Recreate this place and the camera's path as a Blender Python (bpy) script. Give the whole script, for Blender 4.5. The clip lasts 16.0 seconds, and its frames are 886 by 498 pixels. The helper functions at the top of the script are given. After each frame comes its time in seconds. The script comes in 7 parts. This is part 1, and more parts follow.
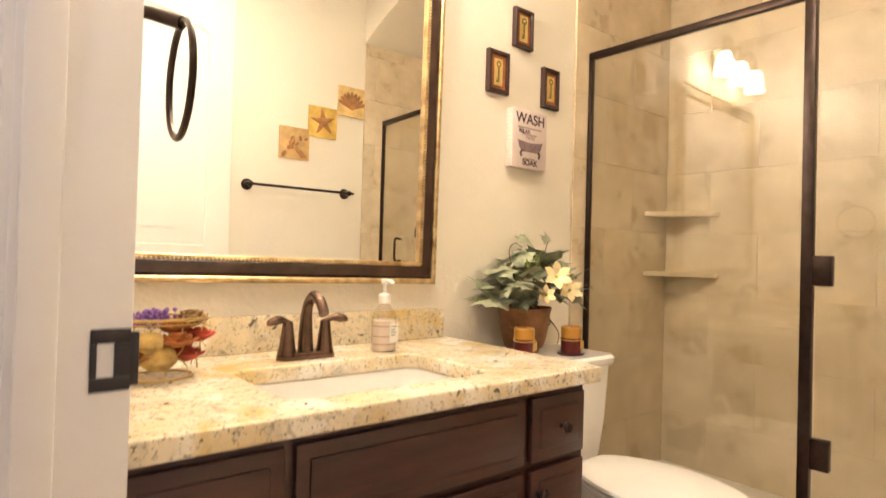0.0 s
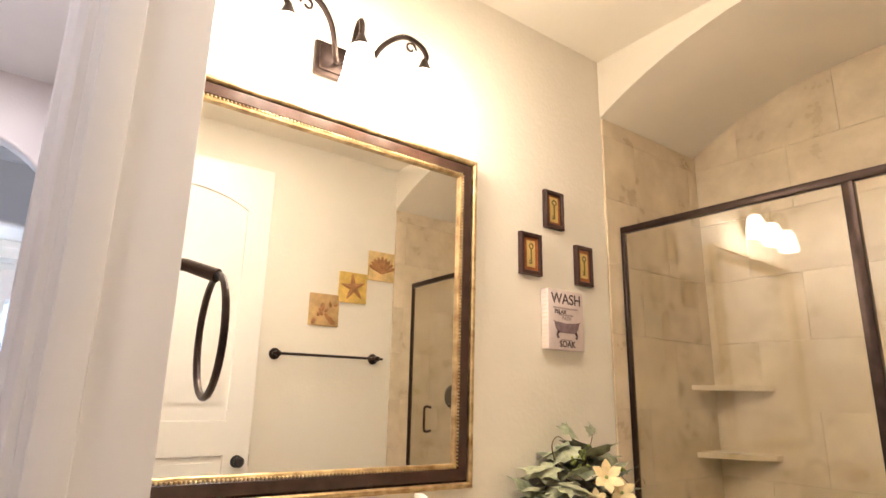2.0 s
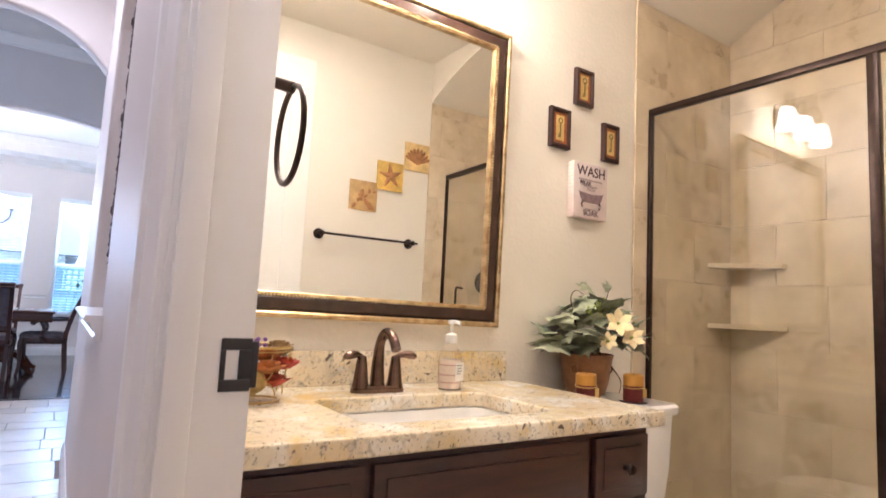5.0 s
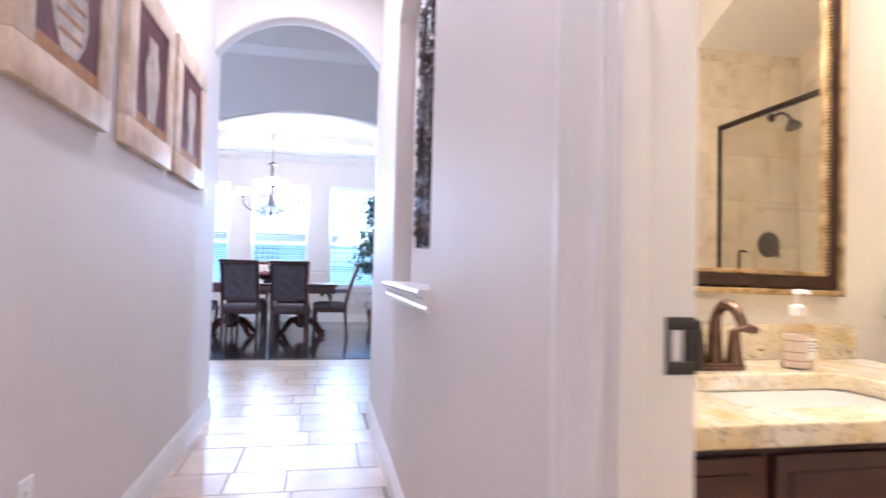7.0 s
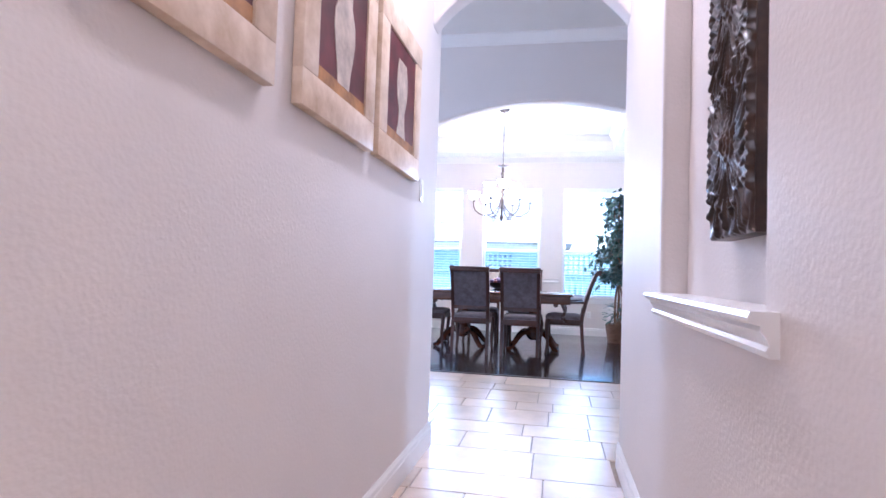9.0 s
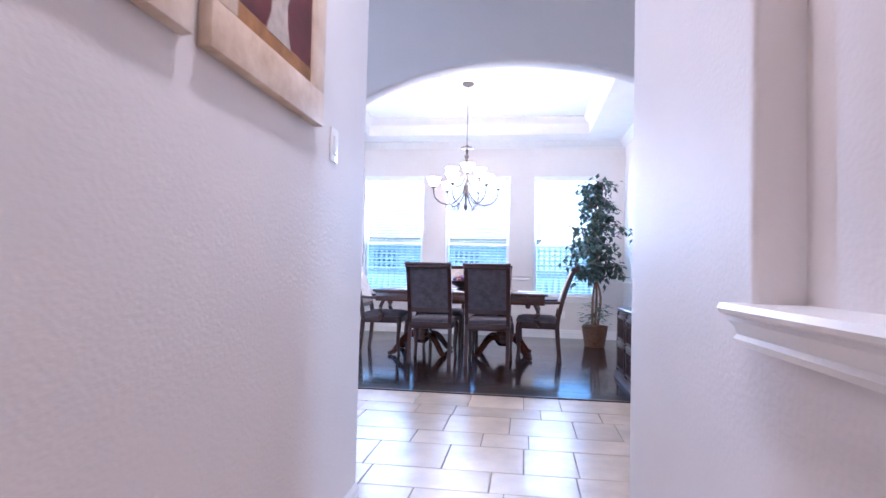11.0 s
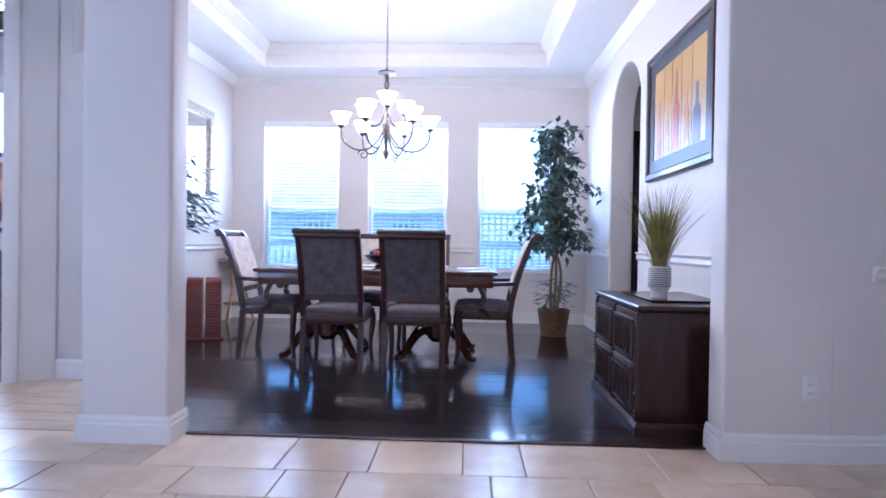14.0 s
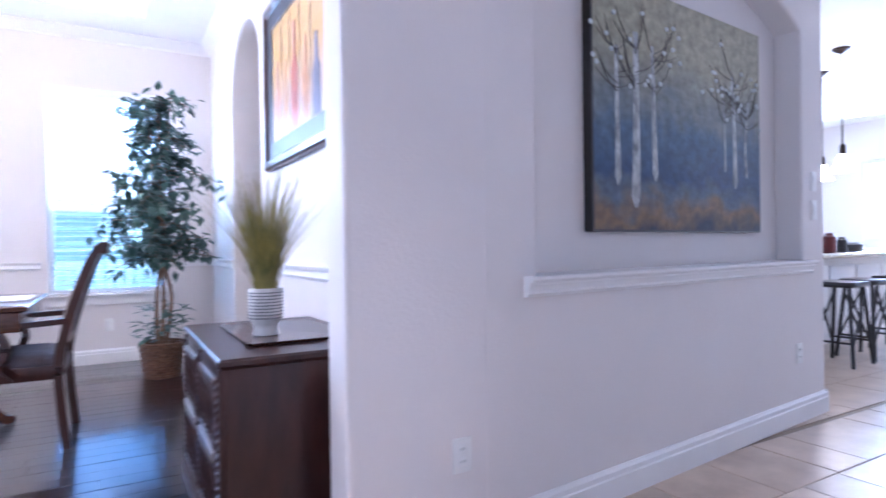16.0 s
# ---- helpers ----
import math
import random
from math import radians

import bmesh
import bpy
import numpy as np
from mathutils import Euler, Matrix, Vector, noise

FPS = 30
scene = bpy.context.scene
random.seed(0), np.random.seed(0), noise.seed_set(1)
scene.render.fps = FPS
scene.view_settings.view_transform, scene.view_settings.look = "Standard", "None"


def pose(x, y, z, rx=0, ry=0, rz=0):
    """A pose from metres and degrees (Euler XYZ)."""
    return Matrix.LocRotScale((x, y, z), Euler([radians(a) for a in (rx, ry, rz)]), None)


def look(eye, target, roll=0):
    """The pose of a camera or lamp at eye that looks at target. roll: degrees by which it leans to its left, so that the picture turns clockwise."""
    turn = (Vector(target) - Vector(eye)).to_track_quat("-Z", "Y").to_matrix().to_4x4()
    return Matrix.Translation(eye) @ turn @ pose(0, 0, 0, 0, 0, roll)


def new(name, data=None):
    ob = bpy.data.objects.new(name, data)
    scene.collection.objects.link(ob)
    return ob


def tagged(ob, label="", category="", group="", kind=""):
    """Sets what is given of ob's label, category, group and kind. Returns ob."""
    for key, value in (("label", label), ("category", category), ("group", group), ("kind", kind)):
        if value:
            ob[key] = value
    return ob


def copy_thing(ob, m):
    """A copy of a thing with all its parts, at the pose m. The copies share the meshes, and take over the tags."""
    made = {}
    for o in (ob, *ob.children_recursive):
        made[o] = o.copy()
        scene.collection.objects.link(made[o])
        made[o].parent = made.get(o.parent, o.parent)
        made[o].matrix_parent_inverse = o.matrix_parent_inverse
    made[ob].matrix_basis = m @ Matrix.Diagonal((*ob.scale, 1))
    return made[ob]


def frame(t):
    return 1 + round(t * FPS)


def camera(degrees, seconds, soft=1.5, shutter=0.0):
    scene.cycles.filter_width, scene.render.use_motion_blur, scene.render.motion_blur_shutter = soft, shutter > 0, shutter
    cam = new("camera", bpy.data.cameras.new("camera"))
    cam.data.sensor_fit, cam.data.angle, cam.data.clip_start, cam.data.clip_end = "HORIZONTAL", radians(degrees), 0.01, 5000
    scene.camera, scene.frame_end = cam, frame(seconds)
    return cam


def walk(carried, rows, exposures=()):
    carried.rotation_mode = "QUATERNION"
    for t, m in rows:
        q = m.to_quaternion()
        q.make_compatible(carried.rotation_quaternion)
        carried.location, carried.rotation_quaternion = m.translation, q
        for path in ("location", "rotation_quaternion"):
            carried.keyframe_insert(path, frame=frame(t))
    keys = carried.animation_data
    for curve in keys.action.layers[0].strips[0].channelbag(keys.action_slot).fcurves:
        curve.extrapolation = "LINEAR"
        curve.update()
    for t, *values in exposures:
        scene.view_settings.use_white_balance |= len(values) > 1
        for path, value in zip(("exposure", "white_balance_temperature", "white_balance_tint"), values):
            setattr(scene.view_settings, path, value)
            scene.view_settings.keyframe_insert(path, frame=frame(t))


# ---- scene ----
cam = camera(75.0, 16.0, shutter=0.5)
PATH = [
    (0, (0.056, 0.414, 1.081), (1.314, 1.969, 1.109), 1.6),
    (0.5, (0.082, 0.442, 1.172), (1.324, 2.007, 1.271), 1.5),
    (1, (0.081, 0.459, 1.23), (1.296, 2.025, 1.498), 1.3),
    (1.5, (0.073, 0.473, 1.269), (1.251, 2.039, 1.673), 1.2),
    (2, (0.065, 0.478, 1.275), (1.207, 2.046, 1.761), 1.2),
    (2.5, (0.061, 0.461, 1.258), (1.182, 2.035, 1.774), 1.3),
    (3, (0.044, 0.431, 1.218), (1.15, 2.016, 1.735), 1.4),
    (3.5, (0.016, 0.394, 1.165), (1.119, 1.995, 1.636), 1.4),
    (6, (-0.101, 0.349, 1.013), (0.88, 2.091, 1.06), 1.5),
    (6.5, (-0.174, 0.395, 1.045), (0.512, 2.273, 1.092), 1.3),
    (7, (-0.257, 0.518, 1.041), (0.147, 2.475, 1.111), 1.4),
    (7.5, (-0.336, 0.735, 1.034), (-0.192, 2.728, 1.111), 1.6),
    (8, (-0.358, 0.9, 1.032), (-0.388, 2.898, 1.113), 1.7),
    (8.5, (-0.323, 1.133, 1.031), (-0.554, 3.118, 1.111), 1.7),
    (9, (-0.273, 1.301, 1.022), (-0.658, 3.262, 1.101), 1.9),
    (9.5, (-0.265, 1.511, 1.013), (-0.665, 3.469, 1.081), 1.9),
    (10, (-0.318, 1.768, 1.021), (-0.65, 3.739, 1.09), 1.9),
    (12.5, (-0.311, 3.222, 1.011), (-0.574, 5.203, 1.086), 1.2),
    (13, (-0.278, 3.521, 0.997), (-0.536, 5.505, 1.024), 1.1),
    (13.5, (-0.306, 3.877, 1.011), (-0.499, 5.868, 0.997), 1.1),
    (14, (-0.299, 4.205, 1.017), (-0.38, 6.203, 0.995), 0.9),
    (14.5, (-0.182, 4.559, 1.045), (-0.168, 6.559, 1.028), 0.6),
    (15, (-0.033, 4.862, 1.031), (0.272, 6.838, 1.021), 0.3),
    (15.5, (0.117, 5.13, 1.052), (0.842, 6.994, 1.044), -0.4),
    (16, (0.32, 5.345, 1.054), (1.318, 7.077, 1.044), -0.8),
]
EXPOSURES = [(0.0, 2.16, 5950, 14), (1.5, 1.9, 5700, 15), (3.5, 1.82, 5450, 18), (6.0, 2.1, 5100, 20), (8.0, 2.38, 5250, 22), (10.0, 2.33, 5180, 25), (12.5, 1.92, 5150, 25), (14.0, 1.88, 5120, 25), (16.0, 2.48, 5120, 27)]
walk(cam, [(t, look(eye, target, roll)) for t, eye, target, roll in PATH], EXPOSURES)

# ---- world, sun and window light ----
world = bpy.data.worlds.new("world")
scene.world = world
world.use_nodes = True
_bg = world.node_tree.nodes["Background"]
_sky = world.node_tree.nodes.new("ShaderNodeTexSky")
_sky.sky_type, _sky.sun_disc = "NISHITA", False
_sky.sun_elevation, _sky.sun_rotation = radians(48), radians(270)
world.node_tree.links.new(_sky.outputs[0], _bg.inputs[0])
_bg.inputs[1].default_value = 0.15
sun = new("sun", bpy.data.lights.new("sun", "SUN"))
sun.data.energy, sun.data.angle, sun.data.color = 4.0, radians(0.5), (1, 0.95, 0.88)
sun.matrix_world = look((-18, -2, 20), (0, 0, 0))


def area_light(name, eye, target, w, h, watts, color=(1, 1, 1)):
    ob = new(name, bpy.data.lights.new(name, "AREA"))
    ob.data.shape, ob.data.size, ob.data.size_y = "RECTANGLE", w, h
    ob.data.energy, ob.data.color = watts, color
    ob.matrix_world = look(eye, target)
    return ob


def bulb(name, at, watts, color, radius=0.04):
    ob = new(name, bpy.data.lights.new(name, "POINT"))
    ob.data.energy, ob.data.color, ob.data.shadow_soft_size = watts, color, radius
    ob.location = at
    return ob


WINDOWS = [(-2.935, -1.955), (-1.575, -0.555), (-0.165, 0.81)]
SKY_BLUE = (0.62, 0.81, 1.0)
WARM = (1.0, 0.80, 0.56)
for x0, x1 in WINDOWS:
    area_light("window_light", ((x0 + x1) / 2, 11.78, 2.0), ((x0 + x1) / 2, 6, 0.9), 0.95, 1.0, 19, SKY_BLUE)
area_light("kitchen_window_light", (11.45, 9.4, 1.75), (4, 8.0, 1.0), 1.9, 1.3, 74, SKY_BLUE)
area_light("study_window_light", (-5.2, 10.02, 2.33), (-3.5, 6, 0.5), 0.5, 0.42, 40, SKY_BLUE)
# added fill lamp in the west foyer; no window is modelled behind it
area_light("entry_fill_light", (-4.4, 5.6, 1.6), (0, 5.9, 1.2), 1.2, 2.0, 8, SKY_BLUE)
for y, watts in ((0.9, 4.6), (3.6, 4.8)):
    area_light("hall_downlight_glow", (-0.45, y, 3.02), (-0.45, y, 0), 0.14, 0.14, watts, (1.0, 0.90, 0.82))
for x in (0.54, 0.775, 1.01):
    bulb("vanity_bulb", (x, 1.90, 2.26), 1.75, WARM, 0.035)
area_light("bath_ceiling_glow", (0.95, 1.05, 2.785), (0.95, 1.05, 0), 0.2, 0.2, 4, WARM)
bulb("chandelier_glow", (-1.04, 9.40, 2.16), 7.5, (1.0, 0.80, 0.58), 0.12)


# ---- materials ----
def mat(name, color, rough=0.5, metal=0.0, var=0.12, scale=6.0, bump=0.08, bscale=60.0, stretch=(1, 1, 1), dark=None, by_piece=0.0, emit=0.0, emit_color=None, coat=0.0, distance=0.004):
    """A surface with broad mottling, fine grain, relief and optional change from piece to piece."""
    m = bpy.data.materials.new(name)
    m.use_nodes = True
    nt = m.node_tree
    b = nt.nodes["Principled BSDF"]
    b.inputs["Roughness"].default_value, b.inputs["Metallic"].default_value = rough, metal
    b.inputs["Coat Weight"].default_value = coat
    tc = nt.nodes.new("ShaderNodeTexCoord")
    mp = nt.nodes.new("ShaderNodeMapping")
    mp.inputs["Scale"].default_value = stretch
    nt.links.new(tc.outputs["Object"], mp.inputs["Vector"])
    vec = mp.outputs["Vector"]
    if by_piece:
        oi = nt.nodes.new("ShaderNodeObjectInfo")
        add = nt.nodes.new("ShaderNodeVectorMath")
        add.operation = "MULTIPLY_ADD"
        comb = nt.nodes.new("ShaderNodeCombineXYZ")
        for k in range(3):
            nt.links.new(oi.outputs["Random"], comb.inputs[k])
        add.inputs[1].default_value = (37, 53, 71)
        nt.links.new(comb.outputs[0], add.inputs[0])
        nt.links.new(vec, add.inputs[2])
        vec = add.outputs[0]
    n1 = nt.nodes.new("ShaderNodeTexNoise")
    n1.inputs["Scale"].default_value, n1.inputs["Detail"].default_value, n1.inputs["Roughness"].default_value = scale, 5, 0.6
    nt.links.new(vec, n1.inputs["Vector"])
    ramp = nt.nodes.new("ShaderNodeValToRGB")
    lo = dark or tuple(c * (1 - var) for c in color)
    hi = tuple(min(1, c * (1 + var * 0.6)) for c in color)
    ramp.color_ramp.elements[0].position, ramp.color_ramp.elements[1].position = 0.32, 0.68
    ramp.color_ramp.elements[0].color, ramp.color_ramp.elements[1].color = (*lo, 1), (*hi, 1)
    nt.links.new(n1.outputs["Fac"], ramp.inputs["Fac"])
    out = ramp.outputs["Color"]
    if by_piece:
        hsv = nt.nodes.new("ShaderNodeHueSaturation")
        rng = nt.nodes.new("ShaderNodeMapRange")
        rng.inputs["To Min"].default_value, rng.inputs["To Max"].default_value = 1 - by_piece, 1 + by_piece
        nt.links.new(oi.outputs["Random"], rng.inputs["Value"])
        nt.links.new(rng.outputs[0], hsv.inputs["Value"])
        nt.links.new(out, hsv.inputs["Color"])
        out = hsv.outputs["Color"]
    nt.links.new(out, b.inputs["Base Color"])
    n2 = nt.nodes.new("ShaderNodeTexNoise")
    n2.inputs["Scale"].default_value, n2.inputs["Detail"].default_value = bscale, 3
    nt.links.new(vec, n2.inputs["Vector"])
    if bump:
        bp = nt.nodes.new("ShaderNodeBump")
        bp.inputs["Strength"].default_value, bp.inputs["Distance"].default_value = bump, distance
        nt.links.new(n2.outputs["Fac"], bp.inputs["Height"])
        nt.links.new(bp.outputs[0], b.inputs["Normal"])
    rr = nt.nodes.new("ShaderNodeMapRange")
    rr.inputs["To Min"].default_value, rr.inputs["To Max"].default_value = max(0.02, rough - 0.025), min(1, rough + 0.025)
    nt.links.new(n1.outputs["Fac"], rr.inputs["Value"])
    nt.links.new(rr.outputs[0], b.inputs["Roughness"])
    if emit:
        b.inputs["Emission Color"].default_value = (*(emit_color or color), 1)
        b.inputs["Emission Strength"].default_value = emit
    return m


def glass_mat(name, tint=(1, 1, 1), rough=0.0, thin=True):
    m = bpy.data.materials.new(name)
    m.use_nodes = True
    nt = m.node_tree
    nt.nodes.remove(nt.nodes["Principled BSDF"])
    tr = nt.nodes.new("ShaderNodeBsdfTransparent")
    gl = nt.nodes.new("ShaderNodeBsdfGlossy")
    tr.inputs[0].default_value = (*tint, 1)
    gl.inputs["Roughness"].default_value = rough
    lw = nt.nodes.new("ShaderNodeLayerWeight")
    pw = nt.nodes.new("ShaderNodeMath")
    pw.operation = "POWER"
    pw.inputs[1].default_value = 5.0
    nt.links.new(lw.outputs["Facing"], pw.inputs[0])
    fr = nt.nodes.new("ShaderNodeMath")
    fr.operation = "MULTIPLY_ADD"
    fr.inputs[1].default_value, fr.inputs[2].default_value = 0.93, 0.065
    nt.links.new(pw.outputs[0], fr.inputs[0])
    mix = nt.nodes.new("ShaderNodeMixShader")
    nt.links.new(fr.outputs[0], mix.inputs[0])
    nt.links.new(tr.outputs[0], mix.inputs[1])
    nt.links.new(gl.outputs[0], mix.inputs[2])
    nt.links.new(mix.outputs[0], nt.nodes["Material Output"].inputs[0])
    return m


def granite_mat():
    m = mat("granite", (0.80, 0.75, 0.62), 0.12, var=0.1, scale=4, dark=(0.68, 0.55, 0.32), bump=0.0)
    nt = m.node_tree
    b = nt.nodes["Principled BSDF"]
    src = b.inputs["Base Color"].links[0].from_socket
    tc = nt.nodes["Texture Coordinate"]
    last = src
    for sc, lo, hi, col in ((20, 0.54, 0.68, (0.62, 0.56, 0.44)), (11, 0.54, 0.68, (0.86, 0.84, 0.77)), (6, 0.56, 0.72, (0.64, 0.46, 0.15)), (48, 0.56, 0.68, (0.52, 0.46, 0.34)), (85, 0.59, 0.68, (0.36, 0.32, 0.23)), (130, 0.62, 0.68, (0.16, 0.13, 0.09)), (34, 0.665, 0.70, (0.13, 0.10, 0.07))):
        n = nt.nodes.new("ShaderNodeTexNoise")
        n.inputs["Scale"].default_value, n.inputs["Detail"].default_value, n.inputs["Distortion"].default_value = sc, 4, 0.6
        nt.links.new(tc.outputs["Object"], n.inputs["Vector"])
        r = nt.nodes.new("ShaderNodeMapRange")
        r.inputs["From Min"].default_value, r.inputs["From Max"].default_value = lo, hi
        nt.links.new(n.outputs["Fac"], r.inputs["Value"])
        mx = nt.nodes.new("ShaderNodeMix")
        mx.data_type = "RGBA"
        nt.links.new(r.outputs[0], mx.inputs["Factor"])
        nt.links.new(last, mx.inputs["A"])
        mx.inputs["B"].default_value = (*col, 1)
        last = mx.outputs["Result"]
    nt.links.new(last, b.inputs["Base Color"])
    return m


WALL = mat("wall_paint", (0.74, 0.69, 0.66), 0.6, var=0.03, scale=1.5, bump=0.25, bscale=85, distance=0.005)
BATHWALL = mat("bath_wall_paint", (0.78, 0.73, 0.62), 0.6, var=0.03, scale=1.5, bump=0.35, bscale=60, distance=0.005)
CEIL = mat("ceiling_paint", (0.80, 0.78, 0.75), 0.7, var=0.03, scale=2, bump=0.3, bscale=80)
BATHCEIL = mat("bath_ceiling_paint", (0.78, 0.72, 0.60), 0.7, var=0.03, scale=2, bump=0.3, bscale=80)
TRIM = mat("trim_paint", (0.82, 0.80, 0.78), 0.30, var=0.02, scale=4, bump=0.0)
TRAV = mat("travertine_tile", (0.66, 0.52, 0.39), 0.30, var=0.12, scale=4, dark=(0.52, 0.39, 0.28), bump=0.05, bscale=40, by_piece=0.10)
for _l in list(TRIM.node_tree.nodes["Principled BSDF"].inputs["Roughness"].links):
    TRIM.node_tree.links.remove(_l)
TRIM.node_tree.nodes["Principled BSDF"].inputs["Roughness"].default_value = 0.3
GROUT = mat("grout", (0.36, 0.29, 0.22), 0.85, var=0.15, scale=20, bump=0.2)
SHTILE = mat("shower_tile", (0.67, 0.57, 0.405), 0.28, var=0.12, scale=5, dark=(0.545, 0.445, 0.29), bump=0.05, bscale=30, by_piece=0.03)
PLANK = mat("dark_floor_plank", (0.019, 0.008, 0.007), 0.30, var=0.5, scale=5, stretch=(1, 9, 9), bump=0.03, bscale=14, by_piece=0.14, coat=1.0, distance=0.003)
PLANK.node_tree.nodes["Principled BSDF"].inputs["Coat Roughness"].default_value = 0.10
PLANK.node_tree.nodes["Principled BSDF"].inputs["Specular IOR Level"].default_value = 0.1
GAP = mat("floor_gap", (0.012, 0.008, 0.006), 0.7)
BRONZE = mat("oil_rubbed_bronze", (0.045, 0.030, 0.024), 0.32, metal=0.85, var=0.3, scale=25, bump=0.03)
BROWNMETAL = mat("bronze_faucet", (0.17, 0.105, 0.075), 0.25, metal=0.9, var=0.35, scale=18, bump=0.02)
VANITY = mat("espresso_wood", (0.048, 0.016, 0.010), 0.36, var=0.35, scale=6, stretch=(1, 8, 8), bump=0.06, bscale=40)
GRANITE = granite_mat()
PORCELAIN = mat("white_porcelain", (0.86, 0.84, 0.80), 0.08, var=0.02, bump=0.0, coat=0.5)
SEATPLASTIC = mat("toilet_seat_plastic", (0.86, 0.84, 0.79), 0.2, var=0.02, bump=0.0)
MIRROR = mat("mirror_silver", (0.93, 0.94, 0.93), 0.0, metal=1.0, var=0.0, bump=0.0)
MIRROR.node_tree.nodes["Principled BSDF"].inputs["Roughness"].default_value = 0.0
for _l in list(MIRROR.node_tree.nodes["Principled BSDF"].inputs["Roughness"].links):
    MIRROR.node_tree.links.remove(_l)
MIRFRAME = mat("dark_mirror_frame", (0.05, 0.026, 0.018), 0.25, var=0.3, scale=14, bump=0.05)
GOLD = mat("worn_gold_leaf", (0.62, 0.48, 0.25), 0.34, metal=0.75, var=0.3, scale=22, dark=(0.32, 0.2, 0.08), bump=0.15)
GLASS = glass_mat("clear_glass", (0.97, 0.97, 0.94))
WINGLASS = glass_mat("window_glass", (0.94, 0.98, 1.0))
# the blue cast of the outdoor light is put into this pane's tint
GLAREGLASS = glass_mat("blue_glare_glass", (0.68, 0.88, 1.0))
DOORPAINT = mat("door_paint", (0.82, 0.79, 0.72), 0.35, var=0.03, scale=3, bump=0.04)
CHERRY = mat("cherry_wood", (0.048, 0.012, 0.008), 0.30, var=0.4, scale=5, stretch=(5, 5, 1), bump=0.05, bscale=40, coat=0.3)
TABLEWOOD = mat("table_wood", (0.085, 0.026, 0.014), 0.2, var=0.4, scale=4, stretch=(1, 7, 7), bump=0.04, coat=0.4)
FABRIC = mat("damask_fabric", (0.115, 0.10, 0.112), 0.85, var=0.35, scale=16, bump=0.3, bscale=300, dark=(0.085, 0.068, 0.072))
FABRICLIGHT = mat("pale_damask_fabric", (0.52, 0.44, 0.38), 0.85, var=0.25, scale=16, bump=0.3, bscale=300)
SIDEWOOD = mat("sideboard_wood", (0.036, 0.011, 0.008), 0.30, var=0.4, scale=5, stretch=(4, 4, 1), bump=0.06)
LIGHTWOOD = mat("pale_frame_wood", (0.72, 0.60, 0.48), 0.5, var=0.2, scale=7, dark=(0.52, 0.37, 0.24), bump=0.15, bscale=70)
BURGUNDY = mat("burgundy_print", (0.13, 0.025, 0.03), 0.45, var=0.5, scale=7, bump=0.02)
CREAMPRINT = mat("cream_vase_print", (0.55, 0.47, 0.40), 0.5, var=0.4, scale=12, bump=0.0)
OCHREPRINT = mat("ochre_print", (0.40, 0.19, 0.06), 0.5, var=0.5, scale=9, bump=0.0)
CARVED = mat("carved_dark_wood", (0.044, 0.021, 0.013), 0.40, var=0.6, scale=18, dark=(0.016, 0.009, 0.007), bump=0.08, bscale=90)
BLIND = mat("white_blind_slat", (0.82, 0.84, 0.84), 0.4, var=0.02, bump=0.0)
LEAF = mat("ficus_leaf", (0.06, 0.12, 0.095), 0.38, var=0.5, scale=9, bump=0.0)
TRUNK = mat("ficus_trunk", (0.22, 0.13, 0.08), 0.8, var=0.4, scale=20, bump=0.4)
WICKER = mat("wicker_basket", (0.16, 0.075, 0.04), 0.6, var=0.5, scale=40, bump=0.6, bscale=140)
GRASS = mat("grass_blade", (0.28, 0.22, 0.055), 0.5, var=0.6, scale=10, dark=(0.11, 0.12, 0.035), bump=0.0)
CERAMIC = mat("striped_ceramic", (0.62, 0.60, 0.57), 0.5, var=0.2, scale=12, bump=0.2)
GREYSTRIPE = mat("grey_glaze_ring", (0.22, 0.22, 0.23), 0.5, var=0.3, bump=0.1)
SHADE_DINING = mat("lit_frosted_shade", (0.95, 0.92, 0.85), 0.4, bump=0.0, emit=5.5, emit_color=(1.0, 0.90, 0.76))
SHADE_BATH = mat("lit_vanity_shade", (0.95, 0.90, 0.80), 0.4, bump=0.0, emit=6.0, emit_color=(1.0, 0.82, 0.56))
LAMPDISC = mat("lit_diffuser", (0.95, 0.93, 0.9), 0.5, bump=0.0, emit=2.0, emit_color=(1.0, 0.90, 0.78))
IRON = mat("wrought_iron", (0.09, 0.075, 0.068), 0.4, metal=0.7, var=0.3, bump=0.05)
PLASTIC = mat("white_plate_plastic", (0.80, 0.79, 0.76), 0.3, var=0.02, bump=0.0)
DARKSLOT = mat("dark_slot", (0.03, 0.03, 0.03), 0.6)
BLACKFRAME = mat("black_frame", (0.018, 0.014, 0.014), 0.3, var=0.3, bump=0.03)
REDWOOD = mat("red_lacquer_wood", (0.14, 0.020, 0.011), 0.34, var=0.3, scale=5, stretch=(4, 4, 1), bump=0.04, coat=0.3)
RATTAN = mat("rattan", (0.36, 0.2, 0.09), 0.55, var=0.4, scale=30, bump=0.3)


# ---- builders ----
def box(bm, x0, x1, y0, y1, z0, z1, bev=0.0, seg=2):
    m = Matrix.LocRotScale(((x0 + x1) / 2, (y0 + y1) / 2, (z0 + z1) / 2), None, (abs(x1 - x0), abs(y1 - y0), abs(z1 - z0)))
    vs = bmesh.ops.create_cube(bm, size=1.0, matrix=m)["verts"]
    if bev:
        es = list({e for v in vs for e in v.link_edges})
        bmesh.ops.bevel(bm, geom=es, offset=bev, segments=seg, profile=0.5, affect="EDGES")
    return bm


